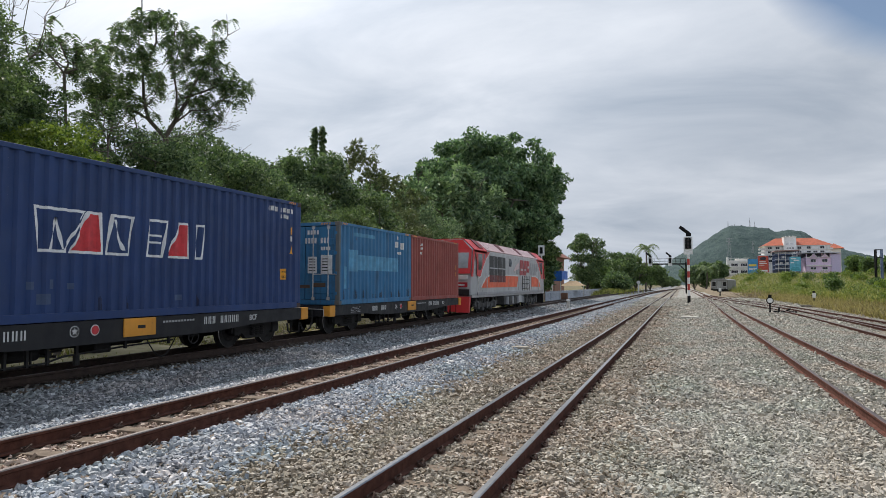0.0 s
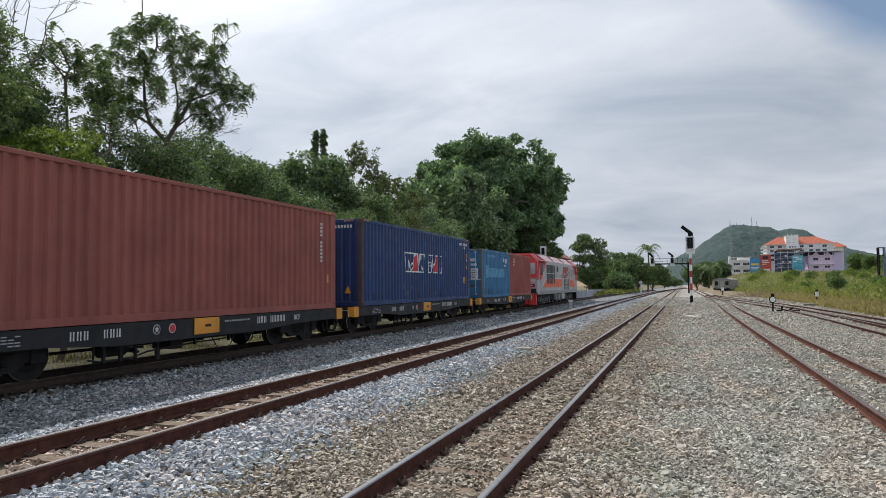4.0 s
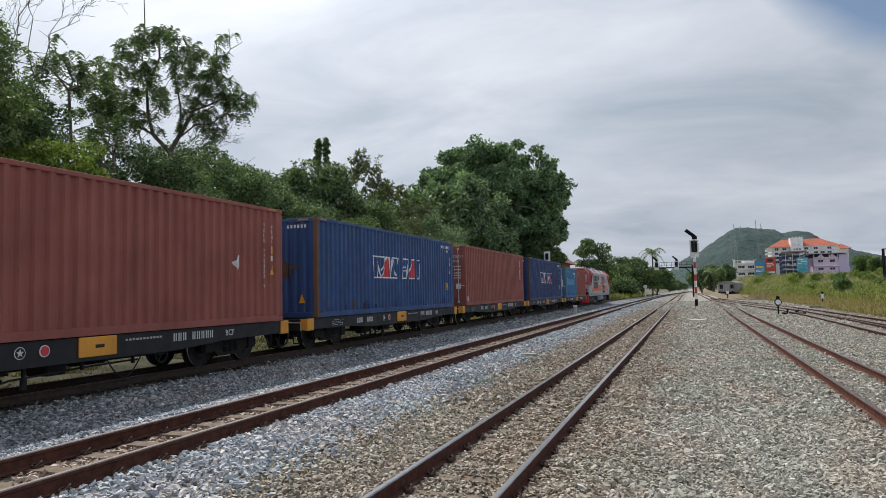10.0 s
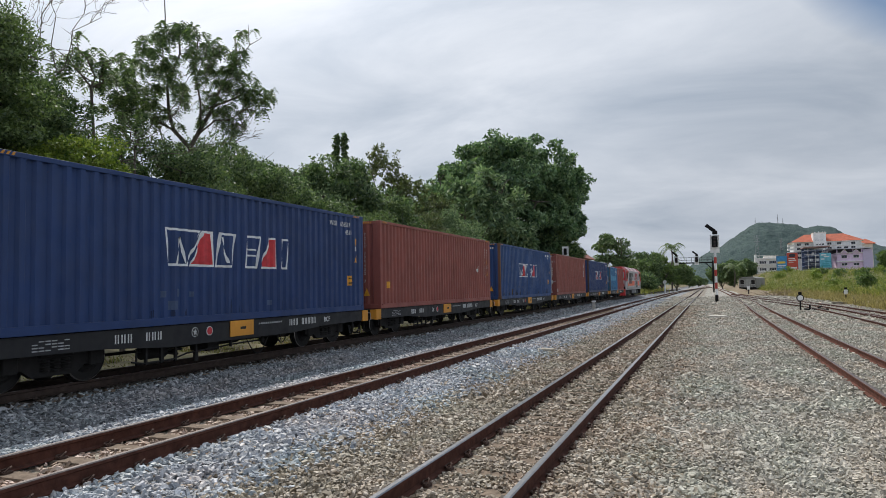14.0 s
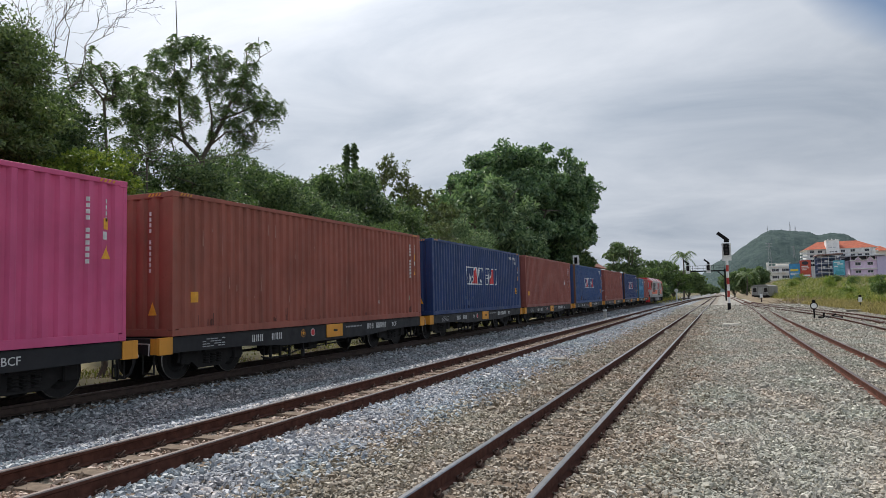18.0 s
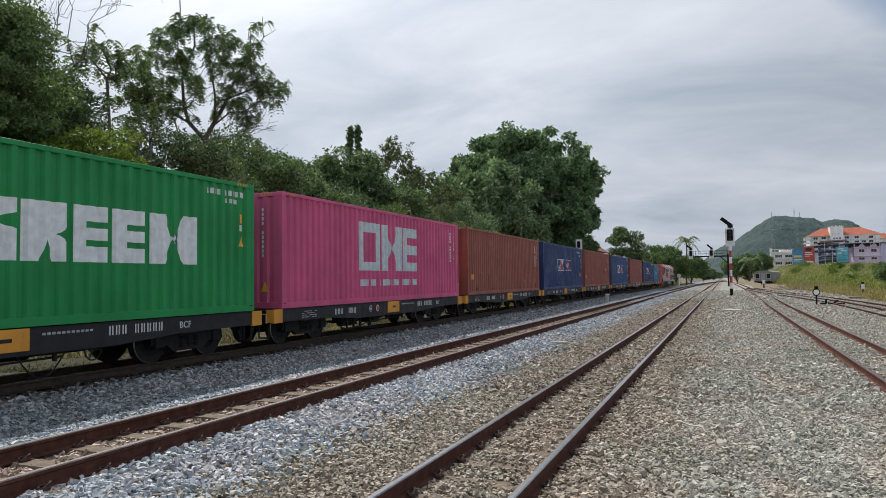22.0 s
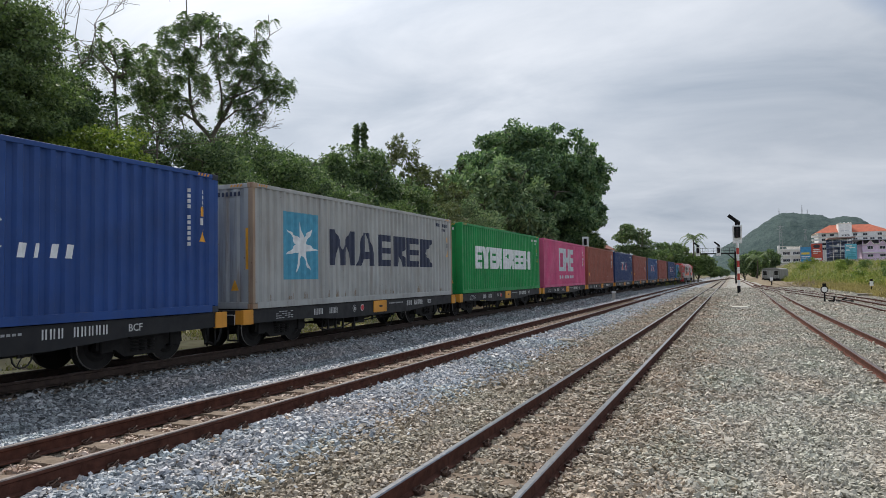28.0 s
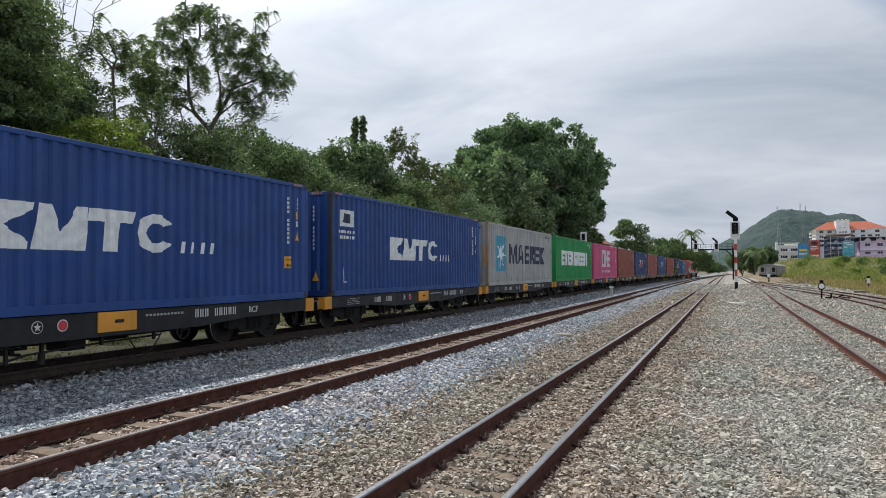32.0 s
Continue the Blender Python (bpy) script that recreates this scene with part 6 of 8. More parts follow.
def tree(label, x, y, height, radius, mat, seed, trunk=0.22, clumps=70, per=110, size=0.26, bottom=0.35, clump=0.8, forks=4, category="tree", name="tree", lean=(0, 0), squash=1.0, z=None, whorls=0, boughs=0, reach=1.6, feather=False, flat=0.75, droop=0.3):
    """A tapered trunk that forks into limbs, and a crown of leaf clumps round the limbs' ends, with gaps between them."""
    rng = np.random.default_rng(seed)
    base = ground_z(x, y) - 0.1 if z is None else z
    t = thing(name, label, category, m=pose(x, y, base))
    bm = bmesh.new()
    fork = np.array([lean[0] * 0.4, lean[1] * 0.4, height * bottom])
    limb(bm, wander((0, 0, 0), fork, rng, 4, 0.03), trunk, trunk * 0.7)
    cz = height * (1 + bottom) / 2
    hz = height * (1 - bottom) / 2
    ends = []
    for i in range(forks):
        ang = i * 2 * math.pi / forks + rng.uniform(-0.5, 0.5)
        rr = radius * rng.uniform(0.45, 0.75)
        tip = np.array([lean[0] + rr * math.cos(ang), lean[1] + rr * math.sin(ang), cz + hz * rng.uniform(0.0, 0.75)])
        pts = wander(fork, tip, rng, 4, 0.07)
        limb(bm, pts, trunk * 0.55, trunk * 0.14, 6)
        for q in pts[1:]:
            for _ in range(2):
                d = rng.normal(size=3)
                d /= np.linalg.norm(d)
                d[2] = abs(d[2]) * 0.7
                e = np.array(q) + d * min(radius, 5.0) * rng.uniform(0.25, 0.5)
                limb(bm, wander(q, e, rng, 2, 0.08), trunk * 0.2, trunk * 0.05, 5)
                ends.append(e)
    part("trunk", bm, BARK, t)
    cs, heads = [], []
    for _ in range(boughs):
        d = rng.normal(size=3)
        d /= np.linalg.norm(d)
        k = rng.uniform(0.62, 0.95)
        heads.append(np.array([lean[0] + d[0] * (radius - reach * 0.5) * k, lean[1] + d[1] * (radius - reach * 0.5) * k, cz + d[2] * (hz - reach * 0.4) * k]))
    while len(cs) < clumps:
        if heads:
            off = rng.normal(size=3)
            off /= np.linalg.norm(off)
            off[2] = abs(off[2]) * 0.95 - 0.2
            cs.append(heads[len(cs) % len(heads)] + off * reach * rng.uniform(0.55, 1.0))
            continue
        d = rng.normal(size=3)
        d /= np.linalg.norm(d)
        k = rng.uniform(0.45, 1.0) ** 0.5
        p = np.array([lean[0] + d[0] * radius * k, lean[1] + d[1] * radius * k, cz + d[2] * hz * k * squash])
        if ends and rng.random() < 0.4:
            p = ends[rng.integers(len(ends))] + rng.normal(size=3) * 0.25
        cs.append(p)
    cs = np.array(cs)
    radii = clump * rng.uniform(0.6, 1.3, len(cs))
    me = fronds("crown", cs, radii, whorls, size, mat, seed + 1, 0.8, 5, whorl=8) if feather else tufts("crown", cs, radii, whorls, size, mat, seed + 1) if whorls else leaves("crown", cs, radii, per, size, mat, seed + 1, droop, flat=flat)
    piece("crown", me, t)
    return t


def tall_tree(label, x, y):
    """A slender tree that forks high up; across runs along the way (0.935, 0.355), with leaf whorls round the limbs' ends."""
    rng = np.random.default_rng(45)
    t = thing("tree", label, "tree", m=pose(x, y, ground_z(x, y) - 0.1))
    bm = bmesh.new()

    def at(a, deep, up):
        return np.array([0.935 * a - 0.355 * deep, 0.355 * a + 0.935 * deep, up])
    limbs = [(0.15, 0.11, 0.0, [(0, 0), (0.05, 3), (0, 6.35), (-0.2, 8.1)]),
             (0.09, 0.03, -0.2, [(-0.2, 8.1), (-0.8, 8.8), (-1.06, 9.6), (-1.0, 10.7), (-0.6, 12.1), (-0.6, 13.3)]),
             (0.05, 0.02, -0.7, [(-1.06, 9.6), (-1.86, 10.0), (-2.7, 10.55), (-3.2, 10.7)]),
             (0.05, 0.02, 0.5, [(-1.0, 10.7), (-1.45, 11.5), (-1.5, 12.6)]),
             (0.10, 0.02, 0.3, [(-0.2, 8.1), (0.25, 9.0), (0.55, 9.75), (1.0, 10.7), (1.45, 11.55), (1.6, 11.9), (1.6, 12.9)]),
             (0.03, 0.012, 0.3, [(1.45, 11.55), (1.8, 11.75), (2.0, 12.1)]),
             (0.05, 0.02, 0.9, [(0.55, 9.75), (1.25, 10.15), (1.9, 10.5), (2.3, 10.8)]),
             (0.04, 0.02, -0.6, [(0.25, 8.75), (0.9, 9.15), (1.6, 9.2), (2.3, 9.45)]),
             (0.05, 0.02, 0.4, [(-0.8, 8.8), (-1.65, 9.3), (-2.3, 9.6), (-3.0, 9.5)]),
             (0.05, 0.02, -0.9, [(0.25, 9.0), (0.3, 10.0), (0.1, 11.2), (0.4, 12.3)]),
             (0.04, 0.025, 0.6, [(-1.3, 0), (-1.35, 4.0), (-1.25, 6.9), (-1.5, 8.2), (-1.7, 9.2)])]
    ends = []
    for r0, r1, deep, rows in limbs:
        pts = [at(a, deep * min(1.0, 0.25 * k) if rows[0][1] > 0 else (deep if rows[0][0] else 0), up) + rng.normal(size=3) * (0.05 if k else 0) for k, (a, up) in enumerate(rows)]
        limb(bm, pts, r0, r1, 7)
        if rows[0][1] > 1:
            for q in pts[2:]:
                for _ in range(3):
                    e = q + np.clip(rng.normal(size=3), -1.2, 1.2) * np.array([0.5, 0.5, 0.4])
                    limb(bm, wander(q, e, rng, 2, 0.08), r1 * 0.8, 0.008, 5)
                    ends.append((q, e))
    limb(bm, [at(-1.5, 0.5, 12.6), at(-1.45, 0.5, 13.8), at(-1.5, 0.5, 15.2)], 0.035, 0.015, 6)
    limb(bm, [at(1.9, 0.3, 12.0), at(2.2, 0.3, 12.5), at(2.15, 0.3, 13.4)], 0.022, 0.010, 6)
    limb(bm, [at(2.2, 0.3, 12.5), at(2.7, 0.3, 12.8)], 0.016, 0.008, 6)
    part("trunk", bm, BARK, t)
    cs = [e for q, e in ends]
    while len(cs) < 255:
        d = rng.normal(size=3)
        k = rng.uniform(0.4, 1.0) ** 0.5 / np.linalg.norm(d)
        a, deep, up = -0.6 + d[0] * k * 3.1, d[1] * k * 2.0, 11.05 + d[2] * k * 2.1
        if (abs(a + 0.1) < 0.9 and up < 9.7) or math.hypot(a + 0.5, up - 9.9) < 0.55 or up < 9.1 or a > 2.6 or (a > 0.6 and up > 12.5) or (a < -2.4 and up > 12.0):
            continue
        cs.append(at(a, deep, up))
    for a, up, r, n in ((-2.9, 9.9, 0.75, 16), (-0.6, 13.0, 0.5, 8), (-3.2, 8.9, 0.6, 10), (1.7, 9.3, 0.7, 14), (2.5, 10.2, 0.6, 10), (-1.9, 8.9, 0.5, 6), (-3.4, 10.6, 0.6, 12)):
        for _ in range(n):
            d = rng.normal(size=3) * r * 0.55
            cs.append(at(a + d[0], d[1], up + d[2]))
    cs = np.array(cs)
    piece("crown", fronds("crown", cs, 0.34 * rng.uniform(0.6, 1.2, len(cs)), 2, 0.27, LEAF_DEEP, 46, 0.75, 5, whorl=11), t)
    return t


def bare_tree(label, x, y, height, seed, spread=1.0):
    """A dead crown: forking grey limbs and fine twigs, no leaves."""
    rng = np.random.default_rng(seed)
    t = thing("bare_tree", label, "tree", m=pose(x, y, ground_z(x, y) - 0.1))
    bm = bmesh.new()
    def grow(a, d, length, r, depth):
        d = d / np.linalg.norm(d)
        e = a + d * length
        limb(bm, wander(a, e, rng, 4, 0.06), max(r, 0.006), max(r * 0.55, 0.005), 6 if depth < 3 else 4)
        if depth < 6:
            for _ in range(3 if depth < 3 else 2):
                grow(e if depth else a + d * length * rng.uniform(0.75, 1), d + rng.normal(size=3) * 0.42 * spread + np.array([0, 0, 0.12]), length * rng.uniform(0.5, 0.75), r * 0.52, depth + 1)
    grow(np.zeros(3), np.array([0.05, 0.02, 1.0]), height * 0.52, 0.065, 0)
    part("crown", bm, BARK, t, "bare grey branches and twigs")
    return t


def column_tree(label, x, y, height, seed):
    """A mast-like tree clothed in hanging leaves from top to bottom."""
    rng = np.random.default_rng(seed)
    t = thing("tree", label, "tree", m=pose(x, y, ground_z(x, y) - 0.1))
    bm = bmesh.new()
    limb(bm, wander((0, 0, 0), (0, 0, height - 0.3), rng, 5, 0.004), 0.12, 0.03, 7)
    part("trunk", bm, BARK, t)
    n = 120
    z = np.linspace(height * 0.45, height - 0.25, n)
    r = 0.26 * np.clip((height - z) / 0.6, 0.3, 1.0)
    cs = np.column_stack([rng.normal(size=n) * r * 0.5, rng.normal(size=n) * r * 0.5, z])
    piece("crown", tufts("crown", cs, np.full(n, 0.12), 6, 0.27, LEAF_DEEP, seed + 1, 9, 2.2, 0.35), t)
    return t


def make_trees():
    def at(az, dist):
        return -dist * math.sin(radians(az)), dist * math.cos(radians(az))
    # the slender tree over the wagons, with open crown
    tall_tree("slender tree with an open crown of drooping leaves", -19.8, 23.1)
    tree("slender tree with sparse drooping leaves", *at(47.9, 27), 11.0, 1.5, LEAF_DEEP, 14, 0.07, 34, 0, 0.30, 0.85, 0.34, 6, whorls=2, feather=True)
    tree("open tree with whorls of drooping leaves", *at(49.4, 26), 9.9, 1.4, LEAF_DEEP, 17, 0.10, 50, 0, 0.30, 0.34, 0.40, 6, whorls=2, feather=True)
    tree("thin young tree with drooping leaves", *at(44.9, 27), 9.0, 0.9, LEAF_DEEP, 19, 0.05, 11, 0, 0.30, 0.80, 0.34, 5, whorls=2, feather=True)
    bare_tree("bare grey tree standing above the thicket", *at(53.2, 25), 11.8, 3, 0.88)
    bare_tree("dead tree with fine bare twigs", *at(54.7, 24), 12.1, 12, 0.95)
    # dense trees at the near end
    for k, (az, dist, top, r, mat) in enumerate([(51.8, 25.5, 9.1, 1.6, LEAF_DEEP), (54.0, 25, 9.9, 2.1, LEAF_DEEP), (57.0, 23, 11.5, 2.6, LEAF_DARK), (60, 22, 11.0, 2.8, LEAF_DARK)]):
        tree("dense dark green tree of layered sprays behind the train", *at(az, dist), top, r, mat, 30 + k, 0.18, 110, 330, 0.105, 0.42, 0.74, 6, boughs=24, reach=1.1, flat=0.36, droop=0.05)
    # undergrowth some way behind the train
    for k, (az, dist, top, r, mat) in enumerate([(60, 22, 6.2, 2.2, LEAF_DARK), (55, 24, 6.9, 2.4, LEAF_MID), (51.5, 24, 6.6, 2.2, LEAF_LIGHT), (48.0, 23.0, 7.0, 1.9, LEAF_LIGHT), (45.6, 25.0, 5.8, 1.6, LEAF_MID), (43.0, 30, 8.6, 2.3, LEAF_DEEP), (40.2, 34, 9.3, 2.7, LEAF_DEEP), (37.3, 37, 9.7, 2.9, LEAF_DEEP), (34.6, 40, 9.8, 2.8, LEAF_DEEP), (31, 40, 7.4, 2.6, LEAF_DEEP), (28.5, 41, 7.0, 2.7, LEAF_DARK), (26, 46, 8.0, 2.9, LEAF_DARK), (23.5, 50, 8.4, 3.1, LEAF_DULL), (21, 57, 9.0, 3.4, LEAF_RAIN)]):
        if dist < 26:
            tree("light green bush beyond the train" if mat is LEAF_LIGHT else "leafy bush beyond the train", *at(az, dist), top, r + 0.2, mat, 60 + k, 0.1, 100, 290, 0.105, 0.3, 0.64, 4, "bush", "bush", boughs=24, reach=1.0, flat=0.4, droop=0.1)
        else:
            tree("leafy bush beyond the train", *at(az, dist), top, r + 0.4, mat, 60 + k, 0.1, 140, 170, 0.145, 0.3, 0.62, 4, "bush", "bush", boughs=30, reach=1.0)
    # rounded trees, airy trees, two narrow column trees
    tree("rounded dense dark green tree", -23.4, 39.6, 10.7, 4.0, LEAF_DEEP, 101, 0.25, 300, 230, 0.21, 0.18, 0.8, 6, boughs=56, reach=1.3)
    tree("rounded dense green tree", -25.6, 36.0, 9.6, 3.2, LEAF_DEEP, 105, 0.25, 120, 220, 0.21, 0.2, 0.8, 6)
    tree("rounded dense dark green tree", -20.4, 42.5, 8.6, 3.0, LEAF_DEEP, 102, 0.22, 110, 220, 0.21, 0.2, 0.8, 6)
    tree("airy tree with sparse dull leaves", -23.8, 49.6, 13.6, 2.1, LEAF_DULL, 103, 0.16, 90, 0, 0.24, 0.30, 0.5, 8, whorls=10)
    tree("airy tree with sparse dull leaves", -22.3, 52.4, 11.3, 2.9, LEAF_DULL, 104, 0.16, 130, 0, 0.32, 0.2, 0.7, 6, whorls=11)
    for az, top in ((29.52, 15.5), (28.88, 15.7)):
        column_tree("narrow column tree with drooping leaves", *at(az, 60), top, int(az * 10))
    # the great rain tree
    tree("huge spreading dark green tree beside the station", -21.7, 80, 20.3, 10.2, LEAF_GREAT, 120, 0.6, 850, 170, 0.42, 0.08, 1.0, 9, boughs=150, reach=2.0, droop=0.5)
    tree("dense dark green tree against the huge one", -17.4, 82, 14.8, 4.3, LEAF_GREAT, 123, 0.3, 170, 140, 0.42, 0.08, 0.95, 7, boughs=34, reach=1.5, droop=0.5)
    tree("broad green tree under the huge one", -22.2, 66, 14.3, 6.4, LEAF_RAIN, 121, 0.3, 300, 0, 0.55, 0.06, 0.9, 7, boughs=60, reach=1.5, whorls=9)
    tree("low dark tree beneath the huge one", -16.6, 80.6, 10.0, 3.4, LEAF_DARK, 122, 0.25, 120, 180, 0.36, 0.05, 0.9, 6, boughs=22, reach=1.4)
    # trees down the line
    tree("loose-crowned tree beyond the station", -15.9, 125, 11.4, 3.7, LEAF_DEEP, 130, 0.25, 120, 110, 0.36, 0.10, 0.8, 5, boughs=30, reach=1.2)
    for k, (az, dist, top, r) in enumerate([(5.6, 150, 7.6, 3.6), (4.6, 160, 9.0, 3.8), (3.5, 175, 9.0, 4.2), (2.4, 190, 8.0, 3.8), (5.0, 140, 3.6, 2.6), (6.4, 145, 6.5, 3.0), (1.5, 330, 6.4, 4.5), (0.8, 380, 5.6, 4.5)]):
        tree("green tree along the far line", *at(az, dist), top, r, (LEAF_DARK, LEAF_DEEP, LEAF_MID)[k % 3], 140 + k, 0.25, 110, 120, 0.45, 0.08, 1.0, 5, boughs=22, reach=1.3)
    coconut(*at(2.75, 185), 11.0)
    coconut(*at(-1.75, 225), 6.0)
    for k, (az, dist, top, r) in enumerate([(-0.9, 230, 8.0, 3.8), (-1.7, 240, 8.6, 4.0), (-2.5, 250, 7.4, 3.6), (-11.7, 226, 5.2, 2.8), (-12.8, 215, 4.2, 3), (-14.4, 180, 4.6, 3.2), (-15.8, 150, 5.0, 3.6)]):
        tree("green tree beyond the weeds", *at(az, dist), top, r, LEAF_MID if k > 2 else LEAF_DEEP, 160 + k, 0.25, 110, 120, 0.50, 0.08, 1.1, 5, boughs=20, reach=1.3)
    rng = np.random.default_rng(77)
    for k in range(34):
        y = 45 + 150 * rng.random() ** 1.2
        x = 13 + rng.random() * (4 + y * 0.20)
        tree("leafy weed shrub in the field", x, y, rng.uniform(1.1, 2.0), rng.uniform(0.7, 1.5), LEAF_LIGHT if k % 3 else LEAF_MID, 200 + k, 0.04, 22, 60, 0.22, 0.05, 0.45, 3, "shrub", "shrub")


def coconut(x, y, height):
    t = thing("coconut_palm", "coconut palm with a ragged crown", "palm tree", m=pose(x, y, ground_z(x, y)))
    bm = bmesh.new()
    limb(bm, [(0, 0, 0), (0.2, 0, height * 0.4), (0.3, 0, height * 0.8), (0.2, 0, height)], 0.22, 0.13, 8)
    part("trunk", bm, BARK, t)
    rng = np.random.default_rng(9)
    for k in range(16):
        ang, rise = k * 2.4, rng.uniform(-0.1, 0.9)
        pts = []
        for u in np.linspace(0, 1, 7):
            r = 3.2 * u
            pts.append(np.array([0.2 + r * math.cos(ang), r * math.sin(ang), height + rise * r * 1.1 - 1.5 * u * u * u * 1.6]))
        v, f = [], []
        side = np.array([-math.sin(ang), math.cos(ang), 0])
        for a, b in zip(pts, pts[1:]):
            for s in (-1, 1):
                for w in (0.0, 0.5):
                    q = a + (b - a) * w
                    n = len(v)
                    tip = q + side * s * 0.75 + (b - a) * 0.9 - np.array([0, 0, 0.35])
                    v += [q, q + (b - a) * 0.35, tip, tip - (b - a) * 0.08]
                    f.append((n, n + 1, n + 2, n + 3))
        piece("frond", mesh_np("frond", np.array(v), np.array(f), LEAF_DARK), t)


def blades(name, n, region, height, width, mat, seed):
    """Grass and weeds: thin bent blades; region(rng, n) gives places (x, y)."""
    rng = np.random.default_rng(seed)
    xy = region(rng, n)
    z = np.array([ground_z(a, b) for a, b in xy]) - 0.03
    p = np.column_stack([xy, z])
    h = height * rng.uniform(0.35, 1.2, n)[:, None]
    ang = rng.uniform(0, 2 * math.pi, n)
    side = np.column_stack([np.cos(ang), np.sin(ang), np.zeros(n)]) * (width * rng.uniform(0.6, 1.4, n))[:, None]
    bend = rng.normal(size=(n, 3)) * 0.35
    bend[:, 2] = 1.0
    top = p + bend * h
    midp = p + bend * h * 0.55 * np.array([0.6, 0.6, 1.0])
    v = np.stack([p - side, p + side, midp + side * 0.8, midp - side * 0.8, midp - side * 0.8, midp + side * 0.8, top + side * 0.15, top - side * 0.15], 1).reshape(-1, 3)
    f = np.arange(8 * n).reshape(-1, 4)
    return mesh_np(name, v, f, mat)


def make_weeds():
    def right_field(rng, n):
        y = 30 + 190 * rng.random(n) ** 1.6
        x = 12.2 - 3.3 * np.clip((y - 90) / 50, 0, 1) + rng.random(n) ** 1.3 * (12 + y * 0.24)
        return np.column_stack([x, y])
    ob = new("weeds", blades("weeds", 42000, right_field, 0.75, 0.032, GRASS, 5))
    tagged(ob, "tall green and yellow weeds covering the field", "weeds", kind="stuff")
    rng = np.random.default_rng(15)
    n = 2600
    y = 34 + 180 * rng.random(n) ** 1.5
    x = 12.5 - 3.3 * np.clip((y - 90) / 50, 0, 1) + rng.random(n) ** 1.2 * (12 + y * 0.24)
    c = np.column_stack([x, y, [ground_z(a, b) + rng.uniform(0.15, 0.75) for a, b in zip(x, y)]])
    ob = new("leafy_weeds", leaves("leafy_weeds", c, rng.uniform(0.25, 0.6, n), 26, 0.17, WEED_GREEN, 16, 0.1, 0.5))
    tagged(ob, "leafy olive weeds among the tall grass", "weeds", kind="stuff")
    def right_edge(rng, n):
        y = 28 + 90 * rng.random(n) ** 1.3
        x = 9.7 - 2.0 * np.clip((y - 80) / 60, 0, 1) + np.abs(rng.normal(size=n)) * 1.7
        return np.column_stack([x, y])
    ob = new("dry_grass", blades("dry_grass", 18000, right_edge, 0.42, 0.03, GRASS_DRY, 6))
    tagged(ob, "dry straw-coloured grass at the field's edge", "grass", kind="stuff")
    def verge(rng, n):
        y = 2 + 110 * rng.random(n) ** 1.5
        x = -14.2 - rng.random(n) * 6.5
        return np.column_stack([x, y])
    ob = new("dry_verge_grass", blades("dry_verge_grass", 16000, verge, 0.15, 0.022, GRASS_DRY, 9))
    tagged(ob, "short dry grass beyond the train", "grass", kind="stuff")
    def far_mound(rng, n):
        y = 118 + 70 * rng.random(n)
        x = -13.4 + rng.normal(size=n) * 1.3
        return np.column_stack([x, y])
    ob = new("mound_grass", blades("mound_grass", 6000, far_mound, 0.9, 0.07, GRASS, 18))
    tagged(ob, "tall yellow-green grass by the far line", "grass", kind="stuff")
    ob = new("verge_grass", blades("verge_grass", 15000, verge, 0.16, 0.022, GRASS, 7))
    tagged(ob, "short green and dry grass beyond the train", "grass", kind="stuff")


make_trees()
make_weeds()


